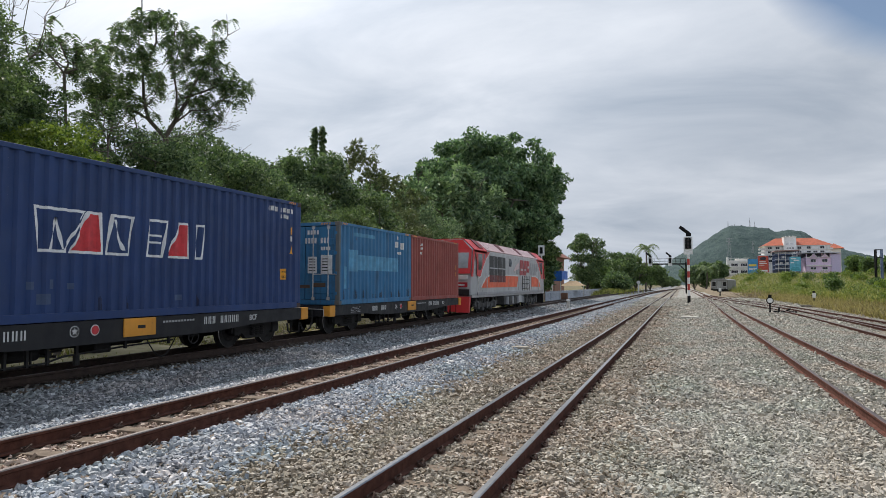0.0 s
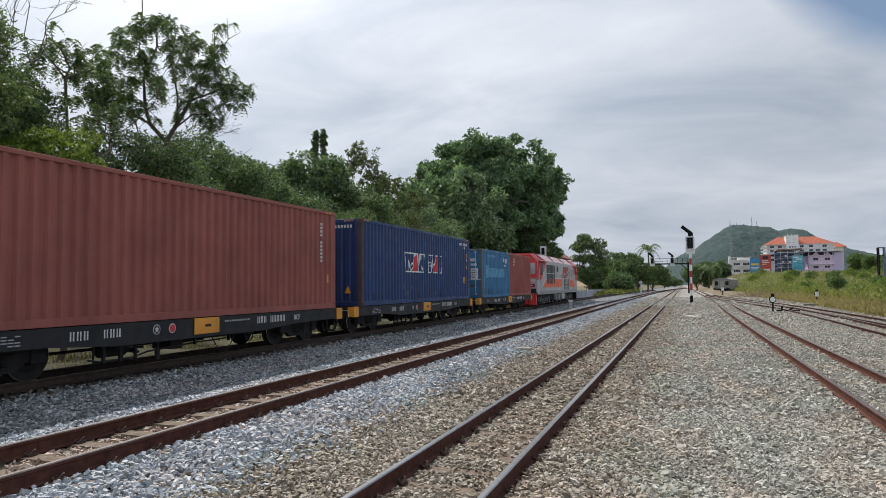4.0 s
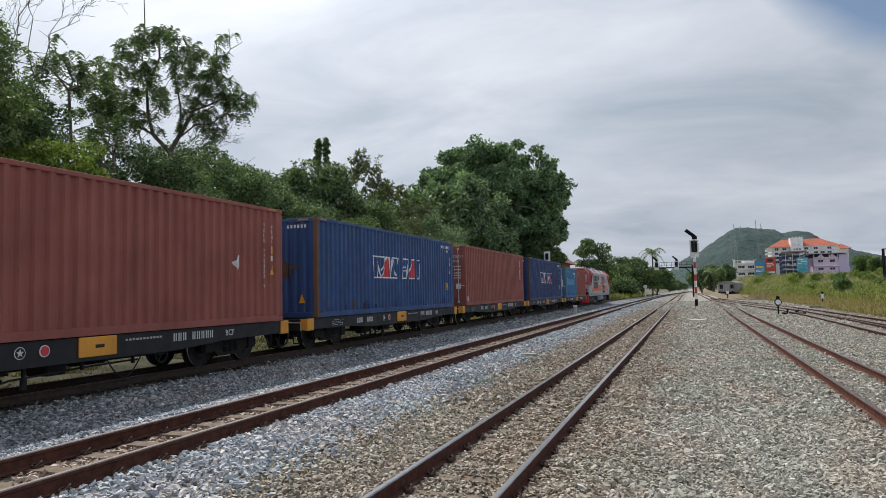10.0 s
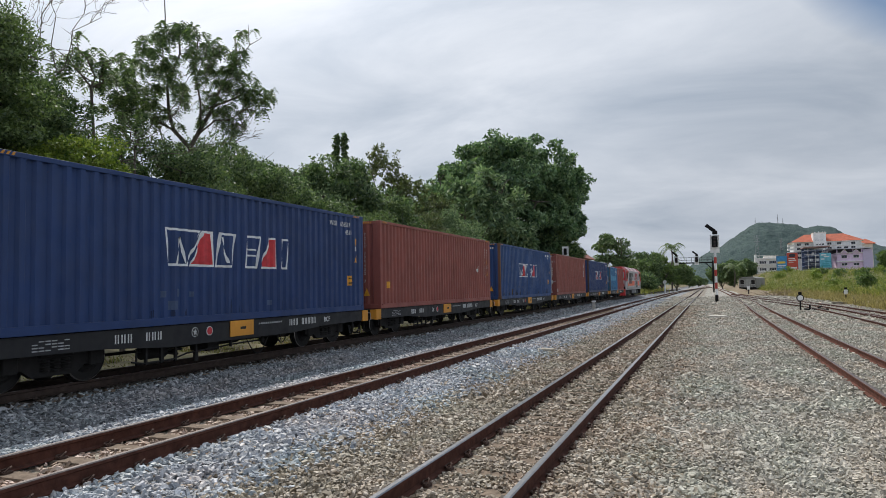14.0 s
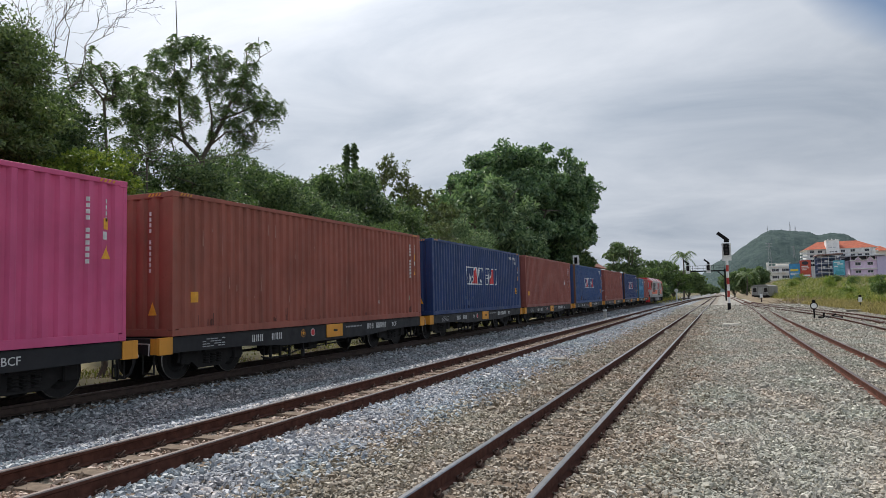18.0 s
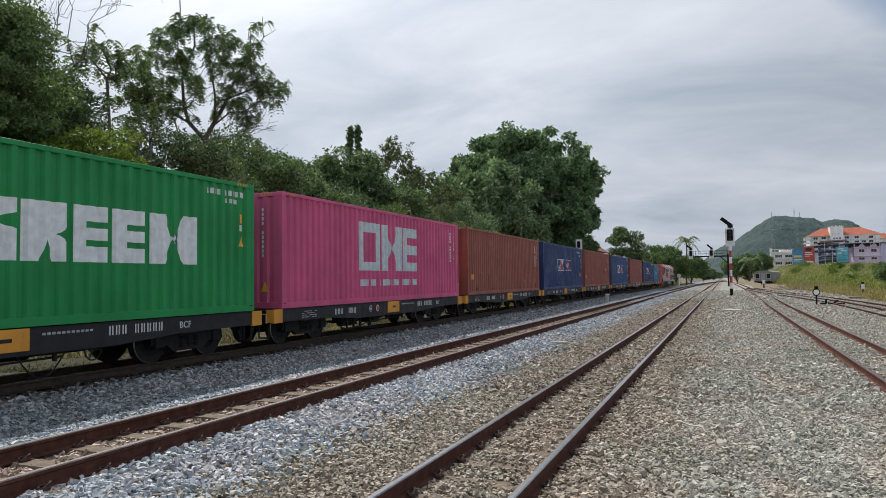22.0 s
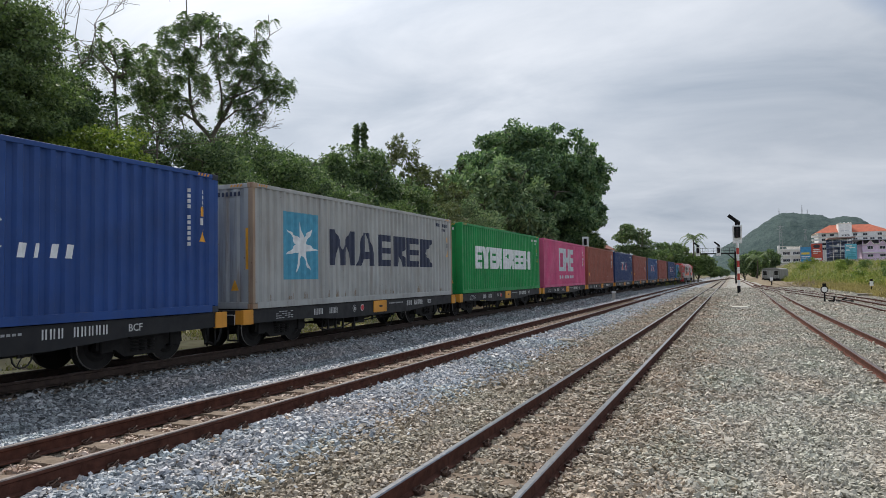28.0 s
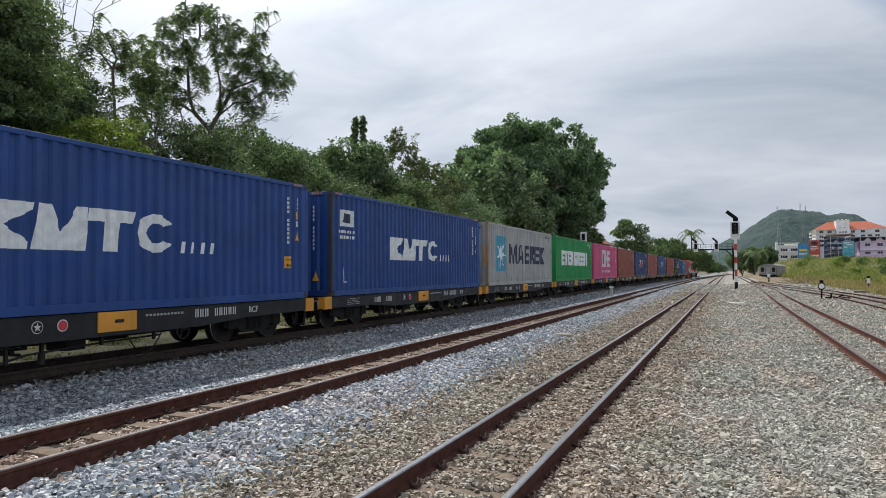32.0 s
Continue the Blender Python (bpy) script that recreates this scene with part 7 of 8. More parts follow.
# ---------------------------------------------------------------- signals, buildings, hill
def distant_hill():
    """A wooded hill with a double top, far behind everything."""
    m, nt, b, N, L = material("hill_forest_haze")
    n1 = noise_tex(N, L, 0.07, 10, 0.78)
    # forest tones shifted to blue: the distance haze is in the colour
    L(ramp(N, L, n1, [(0.35, (0.032, 0.062, 0.066)), (0.50, (0.050, 0.088, 0.086)), (0.66, (0.072, 0.116, 0.104))]), b.inputs["Base Color"])
    b.inputs["Roughness"].default_value = 0.95
    bump(N, L, noise_tex(N, L, 0.14, 6, 0.7), 1.0, 5.0, b)
    ridge = [(14.0, 0.0), (6.0, 0.0), (3.28, 5.0), (1.9, 21.0), (1.13, 43.0), (0.28, 61.0), (-0.77, 74.0), (-1.81, 92.0), (-2.84, 110.0), (-3.52, 119.0), (-4.24, 120.0), (-4.82, 116.0), (-5.79, 111.0), (-6.74, 105.0), (-7.68, 107.0), (-8.61, 102.0), (-9.14, 91.0), (-10.21, 77.0), (-11.26, 66.0), (-12.28, 57.0), (-13.55, 46.0), (-16.0, 36.0), (-20.0, 28.0), (-28.0, 20.0), (-36.0, 12.0), (-44.0, 0.0)]
    dist = 1500.0
    verts, faces = [], []
    azs = np.concatenate([np.arange(-44, -18, 0.4), np.arange(-18, 6, 0.09), np.arange(6, 14.1, 0.4)])
    depth = np.linspace(0, 1, 40)
    for a in azs:
        top = lerp_table(-a, [(-p, q) for p, q in ridge])
        for d in depth:
            r = dist - 260 + d * 260
            hx, hy = -r * math.sin(radians(a)), r * math.cos(radians(a))
            rough = noise.noise((hx / 42, hy / 42, 2.0)) * 4 + noise.noise((hx / 15, hy / 15, 5.0)) * 2.4 + abs(noise.noise((hx / 6, hy / 6, 9.0))) * 2.6 - 2.0
            h = top * (math.sin(d * math.pi / 2) ** 1.25) + rough * min(1, top / 40)
            verts.append((-r * math.sin(radians(a)), r * math.cos(radians(a)), 0.0 + h))
        verts.append((-(dist + 400) * math.sin(radians(a)), (dist + 400) * math.cos(radians(a)), -5))
    w = len(depth) + 1
    for i in range(len(azs) - 1):
        for j in range(w - 1):
            k = i * w + j
            faces.append((k, k + 1, k + w + 1, k + w))
    ob = new("backdrop_hill", mesh_np("backdrop_hill", np.array(verts), np.array(faces), m, smooth=True))
    tagged(ob, "wooded green hill with masts on its top", "hill", kind="structure")
    for k, (a, h) in enumerate(((-3.38, 19), (-3.84, 13), (-4.90, 24), (-5.24, 16))):
        x, y = -1490 * math.sin(radians(a)), 1490 * math.cos(radians(a))
        t = thing("radio_mast", "thin lattice radio mast on the hill", "mast", "masts on the hill", m=pose(x, y, 108))
        part("mast", rods(((0, 0, 0), (0, 0, h), 0.28), ((1.5, 0, 0), (0.4, 0, h * 0.8), 0.15), ((-1.5, 0, 0), (-0.4, 0, h * 0.8), 0.15)), plain("mast_grey", (0.3, 0.3, 0.32), 0.6), t)


def pylon(az, r, z, height):
    """A slim lattice tower on the hill's flank."""
    t = thing("transmission_tower", "pale lattice transmission tower on the wooded hill", "tower", "towers on the hill", m=pose(-r * math.sin(radians(az)), r * math.cos(radians(az)), z))
    m2 = plain("mast_grey", (0.3, 0.3, 0.32), 0.6)
    w = height * 0.09
    for x, y in ((-w, -w), (w, -w), (w, w), (-w, w)):
        part("leg", rods(((x, y, -4), (x * 0.15, y * 0.15, height), 0.22), n=5), m2, t)
    for k in range(6):
        h0, h1 = height * k / 6, height * (k + 1) / 6
        a, b = w * (1 - 0.85 * k / 6), w * (1 - 0.85 * (k + 1) / 6)
        part("brace", rods(((-a, -a, h0), (b, -b, h1), 0.12), ((a, -a, h0), (-b, -b, h1), 0.12), n=4), m2, t)
    for k in (0.72, 0.84, 0.96):
        part("cross_arm", rods(((-w * 1.5, 0, height * k), (w * 1.5, 0, height * k), 0.2), n=5), m2, t)


M_SIGWHITE = plain("signal_white", (0.76, 0.77, 0.78), 0.5, 0.0, 0.15)
M_SIGBLACK = plain("signal_black", (0.012, 0.012, 0.013), 0.9, 0.0, 0.2)
M_SIGRED = plain("signal_red", (0.42, 0.05, 0.04), 0.5, 0.0, 0.2)
M_GLASSDARK = plain("signal_lens", (0.03, 0.012, 0.012), 0.12, 0.0, 0.1)


def signal_head(parent, z, route=True, small=False):
    """White-rimmed plate with hooded lenses, seen from -y; optional slanted arm of route lights."""
    if small:
        part("back_plate", boxes((-0.33, 0.33, -0.02, 0.03, z, z + 1.08), bevel=0.02), M_SIGWHITE, parent, "white signal plate")
        part("lamp_case", boxes((-0.15, 0.15, -0.16, -0.022, z + 0.22, z + 0.88), bevel=0.04), M_SIGBLACK, parent)
        return
    part("back_plate", boxes((-0.42, 0.42, -0.02, 0.03, z, z + 1.75), bevel=0.02), M_SIGWHITE, parent, "white signal plate")
    part("lamp_case", boxes((-0.27, 0.27, -0.22, -0.022, z + 0.55, z + 1.62), bevel=0.04), M_SIGBLACK, parent)
    for k in (0.72, 1.06, 1.40):
        bm = bmesh.new()
        bmesh.ops.create_cone(bm, cap_ends=True, segments=14, radius1=0.11, radius2=0.11, depth=0.02, matrix=pose(0, -0.232, z + k, 90, 0, 0))
        part("lens", bm, M_GLASSDARK, parent)
        hood = bmesh.new()
        bmesh.ops.create_cone(hood, cap_ends=False, segments=14, radius1=0.14, radius2=0.14, depth=0.2, matrix=pose(0, -0.32, z + k, 90, 0, 0))
        bmesh.ops.delete(hood, geom=[f for f in hood.faces if f.calc_center_median().z < z + k - 0.06], context="FACES")
        part("hood", hood, M_SIGBLACK, parent)
    if route:
        bm = bmesh.new()
        rod(bm, (0.05, -0.05, z + 1.8), (0.05, -0.05, z + 2.12), 0.24, 0.24, 12)
        rod(bm, (0.1, -0.08, z + 2.05), (-0.75, -0.08, z + 2.75), 0.17, 0.17, 12)
        part("route_arm", bm, M_SIGBLACK, parent, "black slanted route indicator")


def make_signals():
    gx, gy = 0.6, 73
    g = ground_z(gx, gy)
    s = thing("railway_signal", "tall signal on a red and white banded post", "railway signal", m=pose(gx, gy, g))
    part("base", boxes((-0.2, 0.2, -0.2, 0.2, 0, 0.1), bevel=0.02), M_SIGBLACK, s)
    part("foot", rods(((0, 0, 0.1), (0, 0, 0.75), 0.15), n=12), M_SIGBLACK, s)
    z, k = 0.7, 0
    while z < 4.75:
        h = 0.62
        part("post_band", rods(((0, 0, z), (0, 0, min(z + h, 4.9)), 0.125), n=14), M_SIGRED if k % 2 else M_SIGWHITE, s)
        z, k = z + h, k + 1
    signal_head(s, 4.85)
    # signal gantry further down the line
    gy = 150
    n = thing("signal_gantry", "dark steel signal gantry reaching over the tracks", "signal gantry", m=pose(0, gy, ground_z(0.8, gy)))
    part("post", rods(((0.75, 0, 0), (0.75, 0, 6.4), 0.16)), M_SIGBLACK, n)
    part("beam", boxes((-6.4, 0.9, -0.15, 0.15, 5.9, 6.15)), M_SIGBLACK, n)
    part("brace", rods(((0.75, 0, 4.6), (-0.6, 0, 5.9), 0.09)), M_SIGBLACK, n)
    for x in np.linspace(-6.3, 0.7, 8):
        part("rail_post", rods(((x, 0.3, 6.1), (x, 0.3, 7.15), 0.035)), M_SIGBLACK, n)
    for zz in (6.6, 7.15):
        part("hand_rail", rods(((-6.3, 0.3, zz), (0.7, 0.3, zz), 0.03)), M_SIGBLACK, n)
    for x in (-6.2, -2.3):
        sub = thing("railway_signal", "signal head with a slanted route arm on the gantry", "railway signal", m=pose(x, gy - 0.3, ground_z(0.8, gy)))
        signal_head(sub, 5.6)
        part("bracket", boxes((-0.06, 0.06, -0.02, 0.4, 5.95, 6.1)), M_SIGBLACK, sub)
    # signal beside the great tree
    s2 = thing("railway_signal", "signal with a white plate beyond the train", "railway signal", m=pose(-13.75, 71.3, ground_z(-13.75, 71.3)))
    part("post", rods(((0, 0.1, 0), (0, 0.1, 5.6), 0.08)), M_SIGWHITE, s2)
    signal_head(s2, 4.93, False, True)
    # two point indicators and their levers
    for x, y, face in ((5.39, 50, True), (10.25, 64.3, False)):
        q = thing("point_indicator", "black point indicator with a white disc" if face else "black point indicator with a white panel", "point indicator", m=pose(x, y, ground_z(x, y)))
        part("stem", rods(((0, 0, 0), (0, 0, 0.62), 0.05)), M_SIGBLACK, q)
        bm = bmesh.new()
        bmesh.ops.create_cone(bm, cap_ends=True, segments=20, radius1=0.22 if face else 0.13, radius2=0.22 if face else 0.13, depth=0.12, matrix=pose(0, 0, 0.84, 90, 0, 0))
        box(bm, -0.2, 0.2, -0.05, 0.05, 0.80, 0.92, 0.02)
        box(bm, -0.1, 0.1, -0.06, 0.06, 1.05, 1.22)
        part("case", bm, M_SIGBLACK, q)
        bm = bmesh.new()
        if face:
            bmesh.ops.create_cone(bm, cap_ends=True, segments=20, radius1=0.165, radius2=0.165, depth=0.02, matrix=pose(0, -0.07, 0.84, 90, 0, 0))
        else:
            box(bm, -0.13, 0.13, -0.075, -0.062, 0.66, 1.04)
        part("face", bm, M_SIGWHITE, q, "white face")
        part("lever", rods(((0.2, 0, 0.12), (1.6, 0.1, 0.1), 0.05), ((0.5, 0, 0.05), (0.55, 0, 0.4), 0.06), ((0.9, 0, 0.12), (1.2, -0.1, 0.32), 0.05), n=6), M_SIGBLACK, q)
    # white marker post by the line
    x, y = -9.2, 160
    p = thing("marker_post", "white marker post with a round board", "marker post", m=pose(x, y, ground_z(x, y)))
    part("post", rods(((0, 0, 0), (0, 0, 2.0), 0.16), n=10), M_SIGWHITE, p)
    bm = bmesh.new()
    bmesh.ops.create_cone(bm, cap_ends=True, segments=18, radius1=0.42, radius2=0.42, depth=0.08, matrix=pose(0, -0.1, 2.3, 90, 0, 0))
    part("board", bm, M_SIGWHITE, p)


def window_unit(parent, x, z, w, h, y, glass, frame_m):
    win = part("window", boxes((x - w / 2, x + w / 2, y - 0.06, y + 0.02, z, z + h)), frame_m, parent)
    part("pane", boxes((x - w / 2 + 0.12, x - 0.05, y - 0.09, y - 0.05, z + 0.12, z + h - 0.12)), glass, win)
    part("pane", boxes((x + 0.05, x + w / 2 - 0.12, y - 0.09, y - 0.05, z + 0.12, z + h - 0.12)), glass, win)
    part("sill", boxes((x - w / 2 - 0.1, x + w / 2 + 0.1, y - 0.2, y, z - 0.12, z)), frame_m, win)


def hip_roof(w0, w1, d0, d1, z0, z1, inset):
    bm = bmesh.new()
    lo = [bm.verts.new(p) for p in ((w0, d0, z0), (w1, d0, z0), (w1, d1, z0), (w0, d1, z0))]
    dm = (d0 + d1) / 2
    hi = [bm.verts.new(p) for p in ((w0 + inset, dm, z1), (w1 - inset, dm, z1))]
    bm.faces.new((lo[0], lo[1], hi[1], hi[0]))
    bm.faces.new((lo[2], lo[3], hi[0], hi[1]))
    bm.faces.new((lo[1], lo[2], hi[1]))
    bm.faces.new((lo[3], lo[0], hi[0]))
    bm.faces.new(lo)
    bmesh.ops.recalc_face_normals(bm, faces=bm.faces[:])
    return bm


def tile_roof(name, color):
    m, nt, b, N, L = material(name)
    c, wv = N("ShaderNodeTexCoord"), N("ShaderNodeTexWave")
    wv.inputs["Scale"].default_value = 1.2
    wv.bands_direction = "X"
    L(c.outputs["Object"], wv.inputs["Vector"])
    L(ramp(N, L, noise_tex(N, L, 0.6, 6), [(0.3, shade(color, 0.7)), (0.7, shade(color, 1.2))]), b.inputs["Base Color"])
    b.inputs["Roughness"].default_value = 0.8
    bump(N, L, wv.outputs["Fac"], 0.5, 0.08, b)
    return m


def make_buildings():
    cream = plain("cream_wall", (0.74, 0.70, 0.64), 0.8, 0.0, 0.12, 0.8)
    white = plain("white_wall", (0.80, 0.80, 0.79), 0.8, 0.0, 0.12, 0.8)
    lilac = plain("lilac_wall", (0.72, 0.57, 0.76), 0.8, 0.0, 0.12, 0.8)
    pane = plain("window_dark", (0.03, 0.035, 0.045), 0.15, 0.0, 0.2)
    roofm = tile_roof("orange_tiles", (0.44, 0.11, 0.055))
    bluem = plain("blue_hoarding", (0.05, 0.25, 0.50), 0.6, 0.0, 0.25, 0.6)
    redm = plain("red_hoarding", (0.50, 0.08, 0.05), 0.6, 0.0, 0.25, 0.6)
    cyanm = plain("cyan_hoarding", (0.12, 0.42, 0.55), 0.6, 0.0, 0.25, 0.6)
    steel = plain("blue_frame", (0.10, 0.14, 0.25), 0.6, 0.0, 0.25, 0.6)
    # the whole group stands half a kilometre off: u and v are metres across and up on a plane at 250 m
    D, FAR = 500.0, 2.0

    def up(v):
        return (v - 1.742) * FAR + 1.742

    def block(u0, u1, y0, y1, v0, v1):
        return (u0 * FAR, u1 * FAR, y0, y1, up(v0), up(v1))

    def opening(parent, u, v, w, h, y, mat=None):
        window_unit(parent, u * FAR, up(v) - h * FAR / 2, w * FAR, h * FAR, y, pane, mat or white)

    grey_roof = plain("grey_roof", (0.50, 0.51, 0.58), 0.6)
    # dark colour painted for shade in openings, and for a hoarding's picture
    shadow = plain("shade_and_print_dark", (0.06, 0.055, 0.07), 0.9, 0.0, 0.2)
    rail_white = plain("white_railing", (0.72, 0.73, 0.74), 0.6)
    # hotel block with an orange hipped roof and a stair tower
    h = thing("hotel_building", "white hotel block with an orange hipped roof", "building", m=pose(0, D, 0))
    part("wall", boxes(block(25.8, 44.9, 0, 24, 0.5, 14.45)), white, h)
    part("roof", hip_roof(24.9 * FAR, 45.7 * FAR, -2.2, 26, up(14.3), up(17.0), 9.5), roofm, h, "orange tiled hipped roof")
    part("eaves", boxes(block(25.0, 45.6, -2.0, 25.8, 14.18, 14.34)), cream, h)
    part("tower", boxes(block(31.3, 34.9, -3.2, 6, 0.5, 16.95)), white, h, "white stair tower")
    part("tower_cap", boxes(block(31.2, 35.0, -3.4, 6.2, 16.9, 17.1)), cream, h)
    part("marking", boxes(*[(u * FAR, (u + 0.22) * FAR, -3.26, -3.2, up(14.55), up(14.85)) for u in (31.9, 32.25, 32.6, 33.1, 33.45, 33.8)]), plain("faded_sign", (0.45, 0.46, 0.5), 0.7), h)
    for u in (32.35, 33.15, 33.95):
        opening(h, u, 13.35, 0.62, 0.55, -3.2)
    for v in (13.55, 12.15, 10.75, 9.35):
        for u in (27.3, 29.6, 36.0, 38.7, 40.6, 42.6):
            if v > 13 and u == 40.6:
                continue
            opening(h, u, v, 1.25, 0.82, 0)
        part("storey_band", boxes(block(25.7, 31.3, -0.5, 0, v - 0.78, v - 0.62), block(34.9, 45.0, -0.5, 0, v - 0.78, v - 0.62)), cream, h)
    for u in (26.0, 28.5, 30.8, 35.0, 37.4, 39.65, 41.6, 43.8):
        part("pilaster", boxes(block(u, u + 0.22, -0.5, 0, 0.5, 14.2)), white, h)
    for v in (13.1, 12.0, 10.9):
        part("balcony", boxes(block(24.1, 25.8, 0.5, 5, v - 0.14, v), block(24.1, 24.2, 0.5, 5, v, v + 0.4), block(24.1, 25.8, 0.4, 0.5, v, v + 0.4)), white, h)
        part("balcony", boxes(block(44.9, 45.7, 0.5, 5, v - 0.14, v), block(44.9, 45.7, 0.4, 0.5, v, v + 0.35)), white, h)
    for u, r in ((32.0, 0.42), (33.1, 0.55), (34.2, 0.5), (34.75, 0.36)):
        part("satellite_dish", rods(((u * FAR, 0, up(16.95)), (u * FAR, 0, up(17.2)), 0.1), ((u * FAR, -0.25, up(17.25)), (u * FAR + 0.1, -0.35, up(17.28)), r), n=10), white, h)
    # rear wing
    w = thing("hotel_wing", "rear wing with a small orange roof", "building", m=pose(0, D + 40, 0))
    part("wall", boxes((45.2 * 2.16, 47.9 * 2.16, 0, 16, 1, 26.5)), cream, w)
    part("roof", hip_roof(44.2 * 2.16, 48.9 * 2.16, -1.5, 17.5, 26.4, 30.2, 5), roofm, w)
    for z in (14.0, 18.0, 22.0):
        for x in (100.3,):
            window_unit(w, x, z, 2.0, 1.9, 0, pane, white)
    # lilac annex with two little gables
    n = thing("lilac_building", "lilac annex with two small gables", "building", m=pose(0, D - 24, 0))
    part("wall", boxes(block(36.0, 42.9, 0, 20, 0.5, 10.1)), lilac, n)
    # solid box: its dark colour stands for the gallery's shade
    part("gallery", boxes(block(36.0, 42.9, 0.8, 19.5, 10.1, 11.15)), shadow, n, "solid dark box for the open gallery's shade")
    for u in (36.05, 38.2, 40.3, 42.55):
        part("gallery_post", boxes(block(u, u + 0.25, 0.1, 0.8, 10.1, 11.15)), lilac, n)
    part("side_wall", boxes(block(42.9, 45.4, -0.8, 20, 0.5, 10.95)), plain("pale_lilac", (0.56, 0.50, 0.70), 0.8), n)
    part("roof", boxes(block(33.6, 45.5, -2.0, 21, 11.18, 11.42)), grey_roof, n)
    for u in (38.0, 41.15):
        part("gable", prism_rows([[((u - 0.95) * FAR, up(10.0)), ((u + 0.95) * FAR, up(10.0)), (u * FAR, up(11.05))]], "y", -0.9, 0.7), plain("gable_pink", (0.68, 0.52, 0.70), 0.8), n)
        part("gable_trim", rods((((u - 0.95) * FAR, -1.0, up(10.0)), (u * FAR, -1.0, up(11.05)), 0.14), (((u + 0.95) * FAR, -1.0, up(10.0)), (u * FAR, -1.0, up(11.05)), 0.14)), white, n)
        opening(n, u, 8.95, 1.5, 0.95, 0)
        opening(n, u, 6.6, 1.5, 0.8, 0)
    part("fascia", boxes(block(35.9, 42.95, -0.7, 0, 9.9, 10.1), block(35.9, 42.95, -0.9, 0, 7.35, 7.6)), white, n)
    # open steel frame under a flat brown roof
    f = thing("steel_frame_building", "open blue steel frame under a flat roof", "building", m=pose(0, D - 30, 0))
    part("roof", prism_rows([[(26.6 * FAR, up(11.65)), (33.8 * FAR, up(11.9)), (33.8 * FAR, up(12.25)), (26.9 * FAR, up(12.0))]], "y", -1.5, 15), plain("brown_roof", (0.27, 0.17, 0.15), 0.7), f)
    part("back_wall", boxes(block(27.0, 33.0, 13, 13.5, 0.5, 11.7)), steel, f)
    for k in range(7):
        u = 27.0 + k * 0.96
        part("column", boxes(block(u, u + 0.13, 0, 0.4, 0.5, 11.7)), rail_white if k % 2 else steel, f)
    for v in (11.0, 9.3, 7.7, 6.5):
        part("floor_slab", boxes(block(27.0, 33.0, 0.4, 13, v - 0.28, v - 0.1)), steel, f)
        part("white_rail", boxes(block(27.0, 33.0, -0.2, 0, v, v + 0.12), block(27.0, 33.0, -0.2, 0, v + 0.42, v + 0.5)), rail_white, f)
    for u, v in ((28.4, 8.2), (30.2, 8.2), (28.9, 10.0), (31.6, 10.0), (31.2, 8.2)):
        part("panel", boxes(block(u, u + 0.8, 0.6, 0.9, v - 0.35, v + 0.3)), rail_white, f)
    part("low_wall", boxes(block(26.6, 36.0, -2.0, -1.6, 4.2, 5.1)), cream, f)
    # advertising hoardings
    sea, sun_yellow = plain("hoarding_teal", (0.05, 0.30, 0.38), 0.6), plain("hoarding_yellow", (0.72, 0.55, 0.08), 0.6)
    rows = (("tall red advertising hoarding beside the steel frame", redm, 23.6, 26.8, 5.6, 11.0, -36), ("blue advertising hoarding with a yellow band", bluem, 20.6, 23.6, 4.6, 10.0, -37), ("pale cyan advertising hoarding on posts", cyanm, 33.1, 36.3, 5.9, 10.6, -38))
    for k, (label, m2, u0, u1, v0, v1, dy) in enumerate(rows):
        far = FAR * (D + dy) / D
        q = thing("hoarding", label, "hoarding", m=pose(0, D + dy, 0))
        x0, x1, z0, z1 = u0 * far, u1 * far, (v0 - 1.742) * far + 1.742, (v1 - 1.742) * far + 1.742
        part("board", boxes((x0, x1, 0, 0.4, z0, z1)), m2, q)
        part("frame_edge", boxes((x0 - 0.15, x0, -0.05, 0.45, z0, z1), (x1, x1 + 0.15, -0.05, 0.45, z0, z1), (x0, x1, -0.05, 0.45, z1, z1 + 0.15)), steel, q)
        for x in (x0 + 0.8, x1 - 1.1):
            part("post", boxes((x, x + 0.3, 0.4, 0.8, 0.5, z1 - 0.4)), steel, q)
        def bar(a, b, c, d):
            return (x0 + (x1 - x0) * a, x0 + (x1 - x0) * b, -0.06, 0, z0 + (z1 - z0) * c, z0 + (z1 - z0) * d)
        if k == 0:
            part("marking", boxes(bar(0.15, 0.75, 0.62, 0.67), bar(0.15, 0.85, 0.52, 0.57), bar(0.15, 0.6, 0.42, 0.46), bar(0.1, 0.9, 0.05, 0.15)), rail_white, q)
            part("round_picture", prism_rows([[(x0 + (x1 - x0) * (0.5 + 0.3 * math.cos(t)), z0 + (z1 - z0) * (0.84 + 0.11 * math.sin(t))) for t in np.linspace(0, 5.8, 12)]], "y", -0.1, 0), shadow, q)
        elif k == 1:
            part("marking", boxes(bar(0.08, 0.85, 0.56, 0.68)), sun_yellow, q)
            part("marking", boxes(bar(0.08, 0.9, 0.42, 0.46), bar(0.08, 0.7, 0.33, 0.37)), rail_white, q)
            part("lower_panel", boxes((x0, x1 + 0.6, -0.1, 0.3, z0 - 2.0, z0 - 0.3)), plain("hoarding_pale_blue", (0.12, 0.32, 0.55), 0.6), q)
        else:
            part("marking", boxes(bar(0.1, 0.9, 0.08, 0.2), bar(0.2, 0.8, 0.24, 0.30), bar(0.45, 0.95, 0.40, 0.46)), sea, q)
